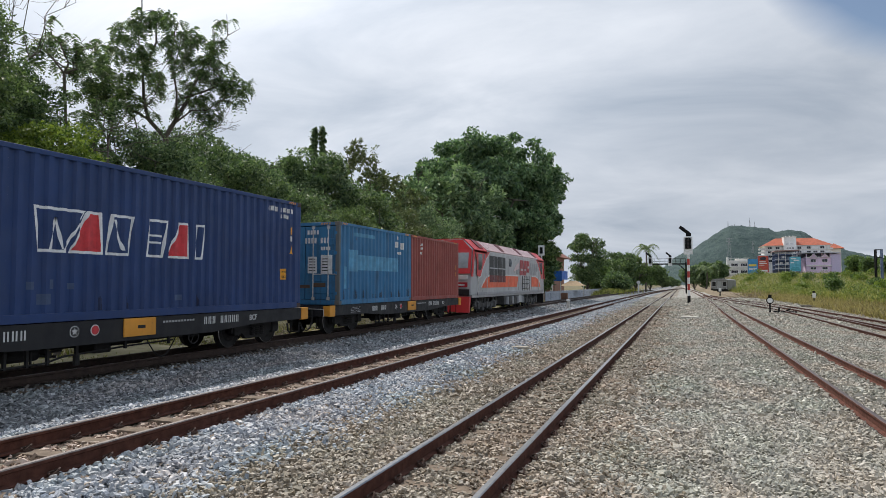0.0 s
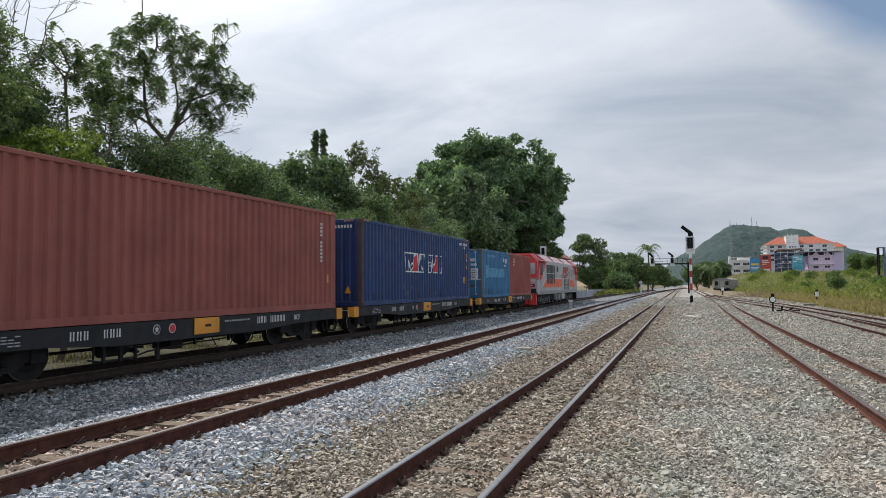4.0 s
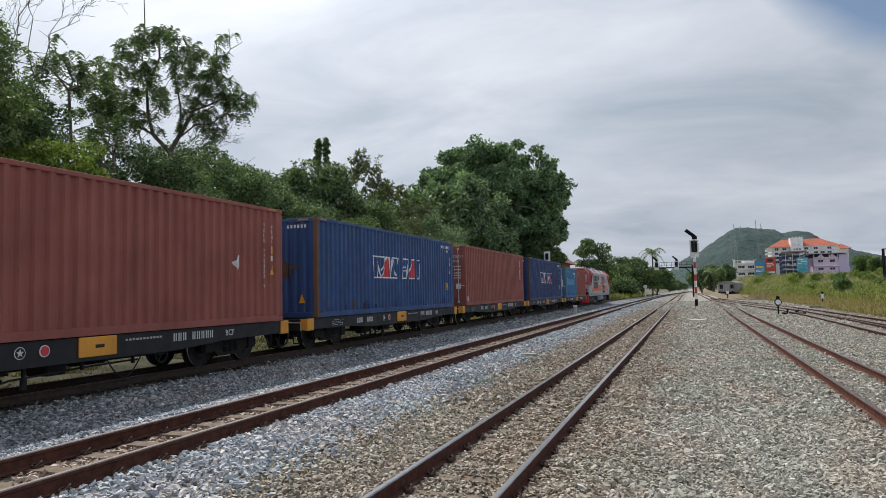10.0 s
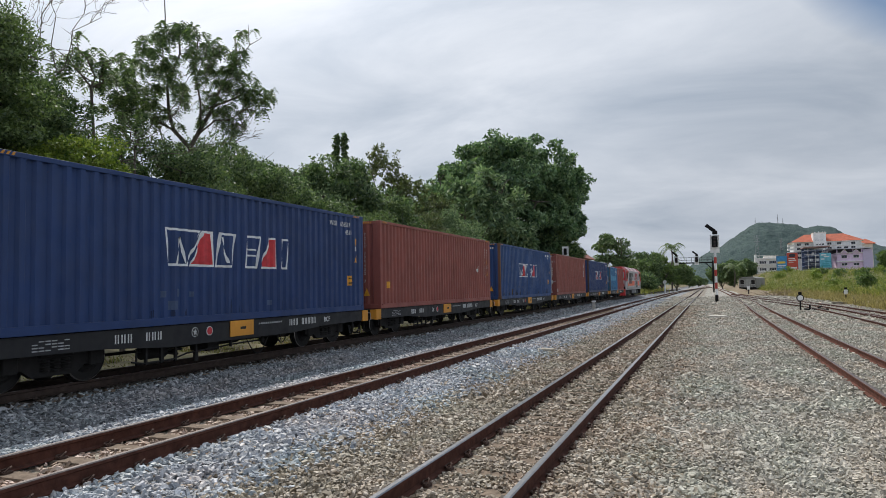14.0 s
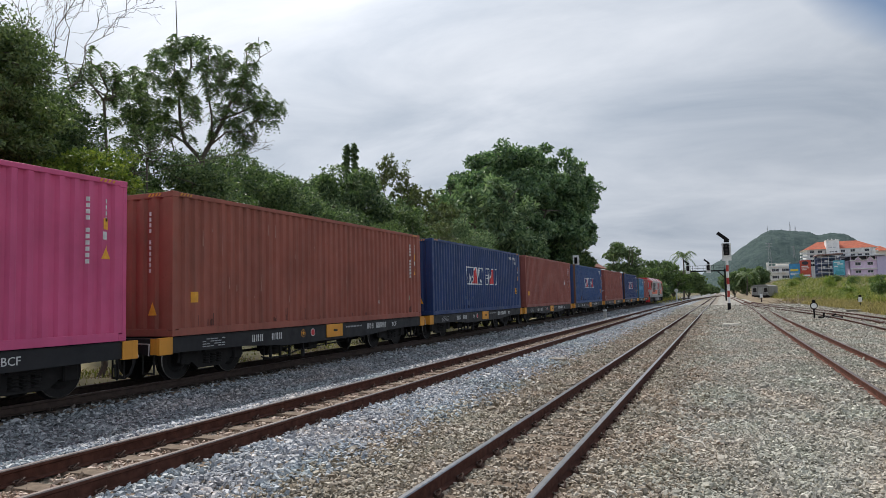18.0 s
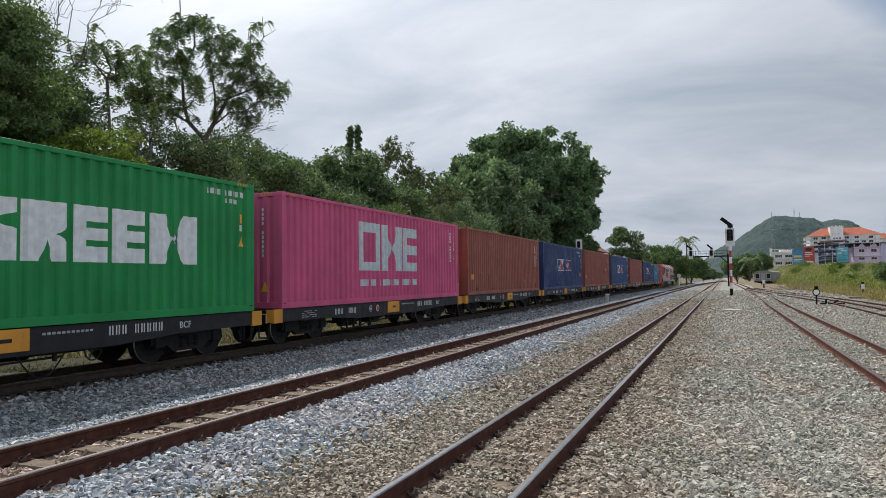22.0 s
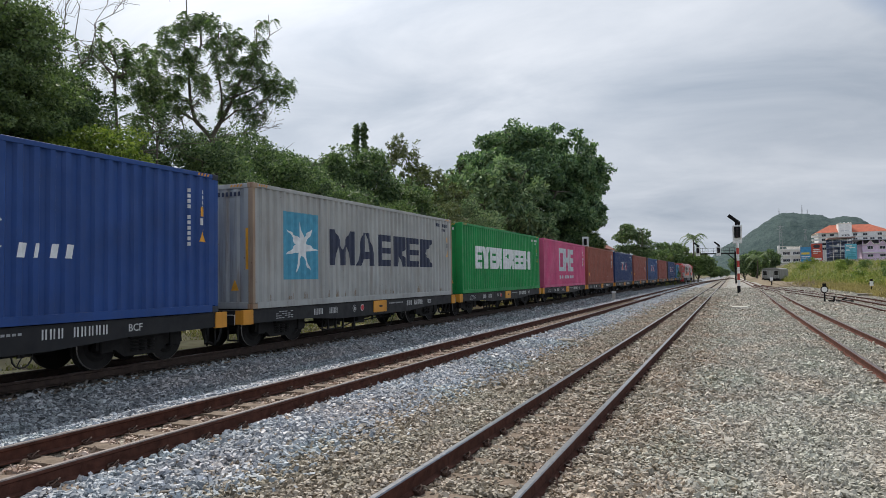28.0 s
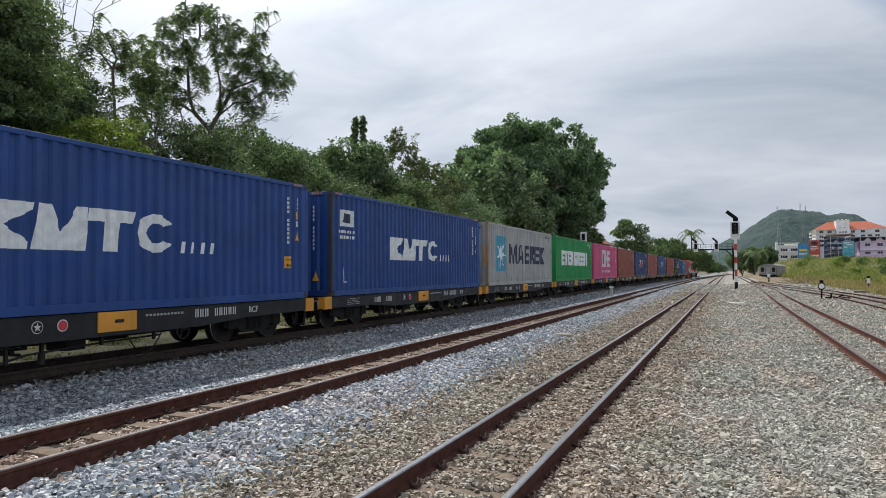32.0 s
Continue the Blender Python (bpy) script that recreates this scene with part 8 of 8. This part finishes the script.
            part("marking", boxes(bar(0.1, 0.6, 0.84, 0.91), bar(0.35, 0.85, 0.72, 0.79), bar(0.08, 0.4, 0.56, 0.63)), rail_white, q)
    # low white building with balconies
    l = thing("low_white_building", "low white flat-roofed building with balconies", "building", m=pose(0, D - 12, 0))
    part("wall", boxes(block(14.3, 20.7, 0, 16, 0.5, 9.35)), white, l)
    part("parapet", boxes(block(14.2, 20.8, -0.9, 0.2, 8.95, 9.4)), white, l)
    part("side_pier", boxes(block(13.7, 14.3, -1.2, 3, 0.5, 10.5)), white, l)
    part("roof_hut", boxes(block(16.6, 20.4, 4, 12, 9.35, 10.0)), cream, l)
    for u in (15.0, 16.2, 17.4, 18.6, 19.8):
        part("roof_post", boxes(block(u, u + 0.08, 0.1, 0.3, 9.4, 10.15)), cream, l)
    part("roof_rail", boxes(block(14.4, 20.6, 0.1, 0.3, 10.1, 10.22)), cream, l)
    for v in (7.9, 5.7):
        for u in (16.1, 18.95):
            # thin dark slab laid on the wall for the opening's shade
            part("recess", boxes(block(u - 0.95, u + 0.95, -0.06, 0, v - 0.45, v + 0.5)), shadow, l)
            opening(l, u, v + 0.05, 1.0, 0.8, -0.1)
        part("balcony", boxes(block(14.6, 20.6, -1.6, 0, v - 0.8, v - 0.66), block(14.6, 20.6, -1.6, -1.45, v - 0.66, v - 0.35)), white, l)
    # stall roof and station house near the great tree
    sx, sy = -20.7, 104.0
    st = thing("station_house", "orange-brown station house with a tiled roof", "building", m=pose(sx, sy, ground_z(sx, sy)))
    part("wall", boxes((-3.6, 2.6, 0, 9, 0, 6.1)), plain("salmon_wall", (0.30, 0.16, 0.11), 0.8), st)
    part("roof", hip_roof(-4.8, 3.7, -1.2, 10, 6.0, 8.0, 2.5), tile_roof("faded_tiles", (0.30, 0.12, 0.085)), st)
    for x in (-1.8, 0.2, 1.8):
        window_unit(st, x, 4.0, 0.8, 1.5, 0, pane, cream)
    for x in (-2.8, 2.2):
        part("pilaster", boxes((x - 0.2, x + 0.2, -0.15, 0, 0, 6.0)), cream, st)
    tp = thing("market_stall", "stall under a blue tarpaulin roof", "stall", m=pose(-15.6, 88, ground_z(-15.6, 88)))
    part("tarpaulin", prism_rows([[(-3.4, 4.1), (1.4, 3.8), (1.4, 2.7), (1.3, 2.7), (1.3, 3.7), (-3.4, 4.0)]], "y", -1.0, 3.5), plain("blue_tarpaulin", (0.02, 0.13, 0.50), 0.5, 0.0, 0.25, 1.5, 0.4), tp)
    part("tarpaulin_edge", prism_rows([[(-3.4, 4.1), (1.4, 3.8), (1.4, 2.5), (-3.4, 2.6)]], "y", -1.06, -1.0), plain("blue_tarpaulin", (0.02, 0.13, 0.50), 0.5), tp)
    for x in (-3.2, -0.9, 1.2):
        part("post", rods(((x, -0.9, 0), (x, -0.9, 3.5), 0.05)), M_STEEL, tp)
    part("counter", boxes((-2.6, 1.8, 0.5, 1.2, 0, 1.0), bevel=0.03), plain("stall_wood", (0.2, 0.1, 0.06), 0.7), tp)
    um = thing("market_umbrella", "faded beige stall awning", "awning", m=pose(-14.9, 101, ground_z(-14.9, 101)))
    part("canopy", hip_roof(-1.7, 1.7, -1.2, 1.2, 1.9, 2.6, 1.2), plain("beige_cloth", (0.42, 0.30, 0.18), 0.8), um)
    for x in (-1.6, 1.6):
        part("post", rods(((x, -1.0, 0), (x, -1.0, 2.0), 0.05)), M_STEEL, um)
    fm = plain("grey_fence_paint", (0.42, 0.46, 0.53), 0.6, 0.0, 0.2)
    fe = thing("fence", "grey slatted platform fence", "fence")
    y = 78.0
    while y < 135:
        gz = ground_z(-14.6, y)
        part("post", boxes((-14.66, -14.54, y - 0.07, y + 0.07, gz - 0.1, gz + 1.35)), fm, fe)
        part("rail", boxes((-14.63, -14.57, y + 0.07, y + 2.93, gz + 1.1, gz + 1.2), (-14.63, -14.57, y + 0.07, y + 2.93, gz + 0.3, gz + 0.4)), fm, fe)
        part("slat_row", boxes(*[(-14.61, -14.59, y + 0.2 + k * 0.28, y + 0.36 + k * 0.28, gz + 0.15, gz + 1.3) for k in range(10)]), fm, fe)
        y += 3.0
    # old grey covered wagon on the far siding
    gw = thing("covered_wagon", "old grey covered wagon abandoned on a siding", "railway wagon", m=pose(7.0, 150, ground_z(7.0, 150), 0, 0, -13))
    gm = paint("old_grey_wagon", (0.26, 0.265, 0.255), 0.7, 0.8)
    part("body", boxes((-1.6, 1.6, 0, 9.5, 0.35, 2.35), bevel=0.06), gm, gw)
    bm = bmesh.new()
    prism(bm, [(-1.65, 2.33), (1.65, 2.33), (1.2, 2.52), (0.5, 2.64), (-0.5, 2.64), (-1.2, 2.52)], "y", -0.1, 9.6)
    part("roof", bm, gm, gw)
    pale = paint("pale_grey_wagon", (0.38, 0.39, 0.38), 0.7, 0.8)
    for x0, x1 in ((-1.45, -0.55), (0.55, 1.45)):
        part("end_window", boxes((x0 + 0.12, x1 - 0.12, -0.03, 0, 1.15, 2.0)), M_GRIME, gw)
        part("end_frame", boxes((x0, x0 + 0.12, -0.07, 0, 0.6, 2.25), (x1 - 0.12, x1, -0.07, 0, 0.6, 2.25), (x0, x1, -0.07, 0, 2.0, 2.12), (x0, x1, -0.07, 0, 1.03, 1.15)), pale, gw)
    part("end_door", boxes((-0.42, 0.42, -0.05, 0, 0.55, 2.1), bevel=0.02), pale, gw)
    part("end_beam", boxes((-1.6, 1.6, -0.18, 0.05, 0.35, 0.55), bevel=0.02), M_GRIME, gw)
    for k in range(9):
        part("side_rib", boxes((-1.66, -1.6, 0.3 + k * 1.1, 0.42 + k * 1.1, 0.4, 2.3)), pale, gw)
    for x in (-1.25, 1.25):
        part("buffer", rods(((x, -0.2, 0.5), (x, -0.75, 0.5), 0.08), ((x, -0.75, 0.5), (x, -0.82, 0.5), 0.2)), M_GRIME, gw)
    part("underframe", boxes((-1.2, 1.2, 0.05, 9.3, 0.2, 0.40)), M_GRIME, gw)
    for y in (1.4, 5.8):
        piece("wheelset", WHEELSET, gw, pose(0, y, 0.43))
    tw = thing("steel_tower", "dark steel frame tower standing in the field", "tower", m=pose(29.2, 125, ground_z(29.2, 125)))
    for x, y in ((-0.42, 0), (0.42, 0), (-0.42, 0.8), (0.42, 0.8)):
        part("leg", boxes((x - 0.09, x + 0.09, y - 0.09, y + 0.09, -0.1, 6.0)), steel if x > 0 else M_SIGBLACK, tw)
    for z in (4.6, 5.85):
        part("cross_beam", boxes((-0.42, 0.42, -0.08, 0.08, z, z + 0.14)), M_SIGBLACK, tw)
    dw = thing("dwarf_signal", "small white and black dwarf post by the points", "dwarf signal", m=pose(5.6, 118, ground_z(5.6, 118)))
    part("stem", rods(((0, 0, 0), (0, 0, 0.7), 0.1)), M_SIGBLACK, dw)
    part("head", boxes((-0.2, 0.2, -0.1, 0.1, 0.65, 1.2), bevel=0.04), M_SIGWHITE, dw)
    cp = thing("cable_post", "short pale concrete cable post between the tracks", "post", m=pose(-8.5, 55.0, ground_z(-8.5, 55.0)))
    part("shaft", boxes((-0.11, 0.11, -0.11, 0.11, -0.05, 0.62), bevel=0.02), plain("pale_post", (0.50, 0.48, 0.44), 0.9, 0.0, 0.2, 9.0), cp)
    part("cap", boxes((-0.15, 0.15, -0.15, 0.15, 0.62, 0.74), bevel=0.02), M_SIGWHITE, cp)
    ps = thing("point_box", "low concrete box beside the point indicator", "box", m=pose(9.55, 62.5, ground_z(9.55, 62.5)))
    part("box", boxes((-0.55, 0.55, -0.3, 0.3, -0.05, 0.14), bevel=0.03), plain("weathered_concrete", (0.22, 0.20, 0.17), 0.9, 0.0, 0.3, 5.0), ps)
    part("lid", boxes((-0.6, 0.6, -0.35, 0.35, 0.14, 0.20), bevel=0.02), plain("weathered_lid", (0.33, 0.31, 0.27), 0.9), ps)
    # small things on the gravel
    sl = thing("concrete_slab", "flat pale concrete slab lying in the gravel", "slab", m=pose(-4.35, 19.3, ground_z(-4.35, 19.3) + 0.04, 0, 0, 8))
    part("slab", boxes((-0.24, 0.24, -0.15, 0.15, -0.02, 0.045), bevel=0.015), plain("pale_concrete", (0.34, 0.31, 0.26), 0.9, 0, 0.2, 9, 0.3), sl)
    sp = thing("pale_patch", "pale flat stone slab in the yard", "slab", m=pose(0.34, 41.2, ground_z(0.34, 41.2) + 0.07))
    bm = bmesh.new()
    prism(bm, [(-0.45, -0.5), (0.0, -0.8), (0.5, -0.45), (0.4, 0.5), (-0.35, 0.7)], "z", -0.02, 0.05)
    part("slab", bm, plain("pale_slab", (0.46, 0.44, 0.40), 0.9, 0.0, 0.2, 5.0), sp)
    tw = thing("dry_branch", "bleached dry branch on the gravel", "branch", m=pose(-0.5, 9.3, ground_z(-0.5, 9.3) + 0.05))
    bm = bmesh.new()
    limb(bm, [(-0.12, 0.25, 0), (-0.06, 0.05, 0.03), (0.06, -0.08, 0.02), (0.2, -0.2, 0.03), (0.24, -0.33, 0.0)], 0.016, 0.008, 5)
    part("branch", bm, plain("bleached_wood", (0.5, 0.47, 0.42), 0.9), tw)
    bm = bmesh.new()
    limb(bm, [(-0.06, 0.05, 0.03), (0.1, 0.06, 0.05), (0.22, 0.02, 0.02)], 0.009, 0.005, 5)
    part("twig", bm, plain("bleached_wood", (0.5, 0.47, 0.42), 0.9), tw)


def brush_pile(x, y):
    """Dead cut branches heaped at the field's edge."""
    rng = np.random.default_rng(61)
    p = thing("brush_pile", "heap of dry grey cut branches", "branches", m=pose(x, y, ground_z(x, y)))
    m2 = plain("dry_twigs", (0.30, 0.24, 0.17), 0.95)
    for k in range(60):
        a = np.array([rng.normal() * 2.2, rng.normal() * 0.9, 0.0])
        e = a + np.array([rng.normal() * 1.1, rng.normal() * 0.8, rng.uniform(0.35, 1.5) * math.exp(-(a[0] / 3.0) ** 2)])
        part("branch", rods((tuple(a), tuple((a + e) / 2 + rng.normal(size=3) * 0.1), 0.04), (tuple((a + e) / 2), tuple(e), 0.025), n=4), m2, p)


distant_hill()
pylon(-3.43, 1318, 43.0, 40.0)
pylon(-5.07, 1342, 56.0, 21.0)
make_signals()
brush_pile(9.0, 99.0)
make_buildings()


# ---------------------------------------------------------------- loose ballast stones
def stone_shapes(rng, corners, count=28):
    """Broken, sharp-edged chips: skewed slabs (eight corners) near by, wedges (six corners) further off. Gives corners and faces, shape by shape."""
    if corners == 8:
        v = np.array([(x, y, z) for x in (-1, 1) for y in (-1, 1) for z in (-1, 1)]) * 0.78
        f = np.array([(0, 1, 3), (0, 3, 2), (4, 6, 7), (4, 7, 5), (0, 4, 5), (0, 5, 1), (2, 3, 7), (2, 7, 6), (0, 2, 6), (0, 6, 4), (1, 5, 7), (1, 7, 3)])
    else:
        v = np.array([(-1, -0.8, -0.7), (1, -0.8, -0.7), (0, 1, -0.7), (-0.9, -0.7, 0.7), (0.9, -0.7, 0.7), (0, 0.9, 0.7)])
        f = np.array([(0, 2, 1), (3, 4, 5), (0, 1, 4), (0, 4, 3), (1, 2, 5), (1, 5, 4), (2, 0, 3), (2, 3, 5)])
    shapes = []
    for _ in range(count):
        p = v.copy()
        p[:, :2] *= np.where(v[:, 2:] > 0, rng.uniform(0.55, 0.95), 1.0)
        p[:, 0] += p[:, 2] * rng.uniform(-0.5, 0.5)
        p += rng.uniform(-0.24, 0.24, p.shape)
        shapes.append(p * np.array([rng.uniform(1.05, 1.5), rng.uniform(0.65, 0.95), rng.uniform(0.40, 0.75)]))
    return np.array(shapes), np.array([f] * count)


def scatter_stones(label, mat, seed, xr, yr, density, size, keep=None, near=False):
    """Crushed stones lying on the ground, one joined object."""
    rng = np.random.default_rng(seed)
    shapes, tris = stone_shapes(rng, 8 if near else 6)
    n = int(density * (xr[1] - xr[0]) * (yr[1] - yr[0]))
    x = rng.uniform(*xr, n)
    y = rng.uniform(*yr, n)
    ok = np.ones(n, bool)
    # the strip that can come into view
    az = np.degrees(np.arctan2(-x, y))
    ok &= (az < 55.5) & (az > -14.5)
    if keep is not None:
        ok &= keep(x, y, rng)
    x, y = x[ok], y[ok]
    n = len(x)
    px, pz = np.array([p for p, _ in PROFILE]), np.array([q for _, q in PROFILE])
    z = np.interp(x, px, pz) + rng.uniform(-0.006, 0.034, n) * (size / 0.026) ** 0.5
    s = size * rng.lognormal(0, 0.26, n)
    turn, tip, way = rng.uniform(0, 2 * math.pi, n), np.abs(rng.normal(size=n)) * 0.6, rng.uniform(0, 2 * math.pi, n)
    q = np.stack([np.cos(tip / 2) * np.cos(turn / 2), np.sin(tip / 2) * np.cos(way), np.sin(tip / 2) * np.sin(way), np.cos(tip / 2) * np.sin(turn / 2)], 1)
    q /= np.linalg.norm(q, axis=1)[:, None]
    a, b, c, d = q.T
    R = np.stack([np.stack([1 - 2 * (c * c + d * d), 2 * (b * c - a * d), 2 * (b * d + a * c)], -1),
                  np.stack([2 * (b * c + a * d), 1 - 2 * (b * b + d * d), 2 * (c * d - a * b)], -1),
                  np.stack([2 * (b * d - a * c), 2 * (c * d + a * b), 1 - 2 * (b * b + c * c)], -1)], 1)
    kind = rng.integers(len(shapes), size=n)
    v = np.einsum("nij,nkj->nki", R, shapes[kind]) * s[:, None, None]
    v += np.stack([x, y, z], -1)[:, None, :]
    faces = (tris[kind] + (np.arange(n) * shapes.shape[1])[:, None, None]).reshape(-1, 3)
    ob = new("ballast_stones", mesh_np("ballast_stones", v.reshape(-1, 3), faces, mat))
    tagged(ob, label, "ballast", kind="stuff")
    return n


def soft(lo, hi, blur, track_x=None, phase=0.0, thin=0.3):
    """Between lo and hi with a blurred edge, off the rails, and thinly on the sleepers."""
    def keep(x, y, rng):
        edge = x + rng.normal(size=len(x)) * blur
        k = (edge > lo) & (edge < hi)
        if track_x is not None:
            d = np.abs(x - track_x)
            k &= np.abs(d - GAUGE_HALF) > 0.08
            on = (np.abs((y - phase + 0.31) % 0.62 - 0.31) < 0.115) & (d < 0.95)
            k &= ~(on & (rng.random(len(x)) < thin))
        return k
    return keep


NEAR_PH, MID_PH = (-3.0) % 0.62, (-0.7) % 0.62
scatter_stones("tan and grey crushed stones round the near track", M_TAN, 21, (-5.3, 0.2), (3.2, 11), 1050, 0.0215, soft(-4.2, -0.6, 0.35, NEAR_X, NEAR_PH, 0.8), True)
scatter_stones("grey-beige crushed stones of the yard", M_GREY, 22, (-1.6, 4.2), (3.2, 11), 1050, 0.0215, soft(-0.6, 9, 0.4, 2.95), True)
scatter_stones("fresh blue-grey crushed stones beside the middle track", M_FRESH, 23, (-5.7, -3.6), (3.0, 13), 770, 0.025, soft(-5.42, -4.2, 0.25, MID_X, MID_PH), True)
scatter_stones("fresh blue-grey crushed stones beyond the middle track", M_FRESH, 28, (-8.6, -6.5), (4.0, 14), 630, 0.0245, soft(-8.3, -6.55, 0.1, MID_X, MID_PH), True)
scatter_stones("brownish stones between the middle rails", M_PINK, 29, (-6.6, -5.4), (4.0, 34), 420, 0.028, soft(-6.55, -5.45, 0.02, MID_X, MID_PH, 0.35))
scatter_stones("tan and grey crushed stones further along", M_TAN, 24, (-5.2, 0.0), (11, 34), 340, 0.029, soft(-4.2, -0.6, 0.35, NEAR_X, NEAR_PH, 0.75))
scatter_stones("grey-beige yard stones further along", M_GREY, 25, (-1.6, 9.5), (11, 36), 290, 0.029, soft(-0.6, 9.6, 0.4, 2.95))
scatter_stones("fresh blue-grey stones further along", M_FRESH, 26, (-5.7, -3.8), (13, 50), 300, 0.033, soft(-5.42, -4.2, 0.22, MID_X, MID_PH))
scatter_stones("fresh blue-grey stones further beyond the middle track", M_FRESH, 30, (-8.6, -6.5), (14, 50), 225, 0.035, soft(-8.3, -6.55, 0.1, MID_X, MID_PH))
# strip beside the train, its shade already in the stones' colour
scatter_stones("grey ballast between the tracks, toned down for the train's shade", M_SHADED, 27, (-10.9, -8.0), (6, 19), 350, 0.027, soft(-10.4, -8.2, 0.12, TRAIN_X))
scatter_stones("grey ballast further between the tracks, toned down for the train's shade", M_SHADED, 38, (-10.9, -8.0), (19, 36), 190, 0.035, soft(-10.4, -8.2, 0.12, TRAIN_X))
scatter_stones("scattered tan stones on the verge", M_TAN, 37, (-17.0, -13.2), (7, 45), 40, 0.040, soft(-16.8, -13.3, 0.2))
scatter_stones("dark brown ballast under the train", M_UMBER, 36, (-12.8, -10.1), (6, 50), 85, 0.036, soft(-12.6, -10.38, 0.14, TRAIN_X, 0.0, 0.2))
scatter_stones("far yard gravel", M_GREY, 31, (-4.6, 10), (34, 62), 80, 0.048, soft(-0.6, 9.8, 0.3, 2.95))
scatter_stones("far tan gravel round the near track", M_TAN, 32, (-4.8, 0), (34, 62), 80, 0.048, soft(-4.2, -0.6, 0.35, NEAR_X, NEAR_PH, 0.2))
scatter_stones("gravel far down the yard", M_GREY, 33, (-4.6, 10), (62, 100), 26, 0.082, soft(-4.5, 9.8, 0.3, 2.95))
scatter_stones("fresh stones far along the middle track", M_FRESH, 34, (-8.6, -3.8), (50, 90), 50, 0.058, soft(-8.3, -4.2, 0.2, MID_X, MID_PH, 0.2))
scatter_stones("ballast far along the train track, toned down for the train's shade", M_SHADED, 35, (-10.9, -8.0), (36, 80), 60, 0.055, soft(-10.4, -8.2, 0.15, TRAIN_X))

motions()
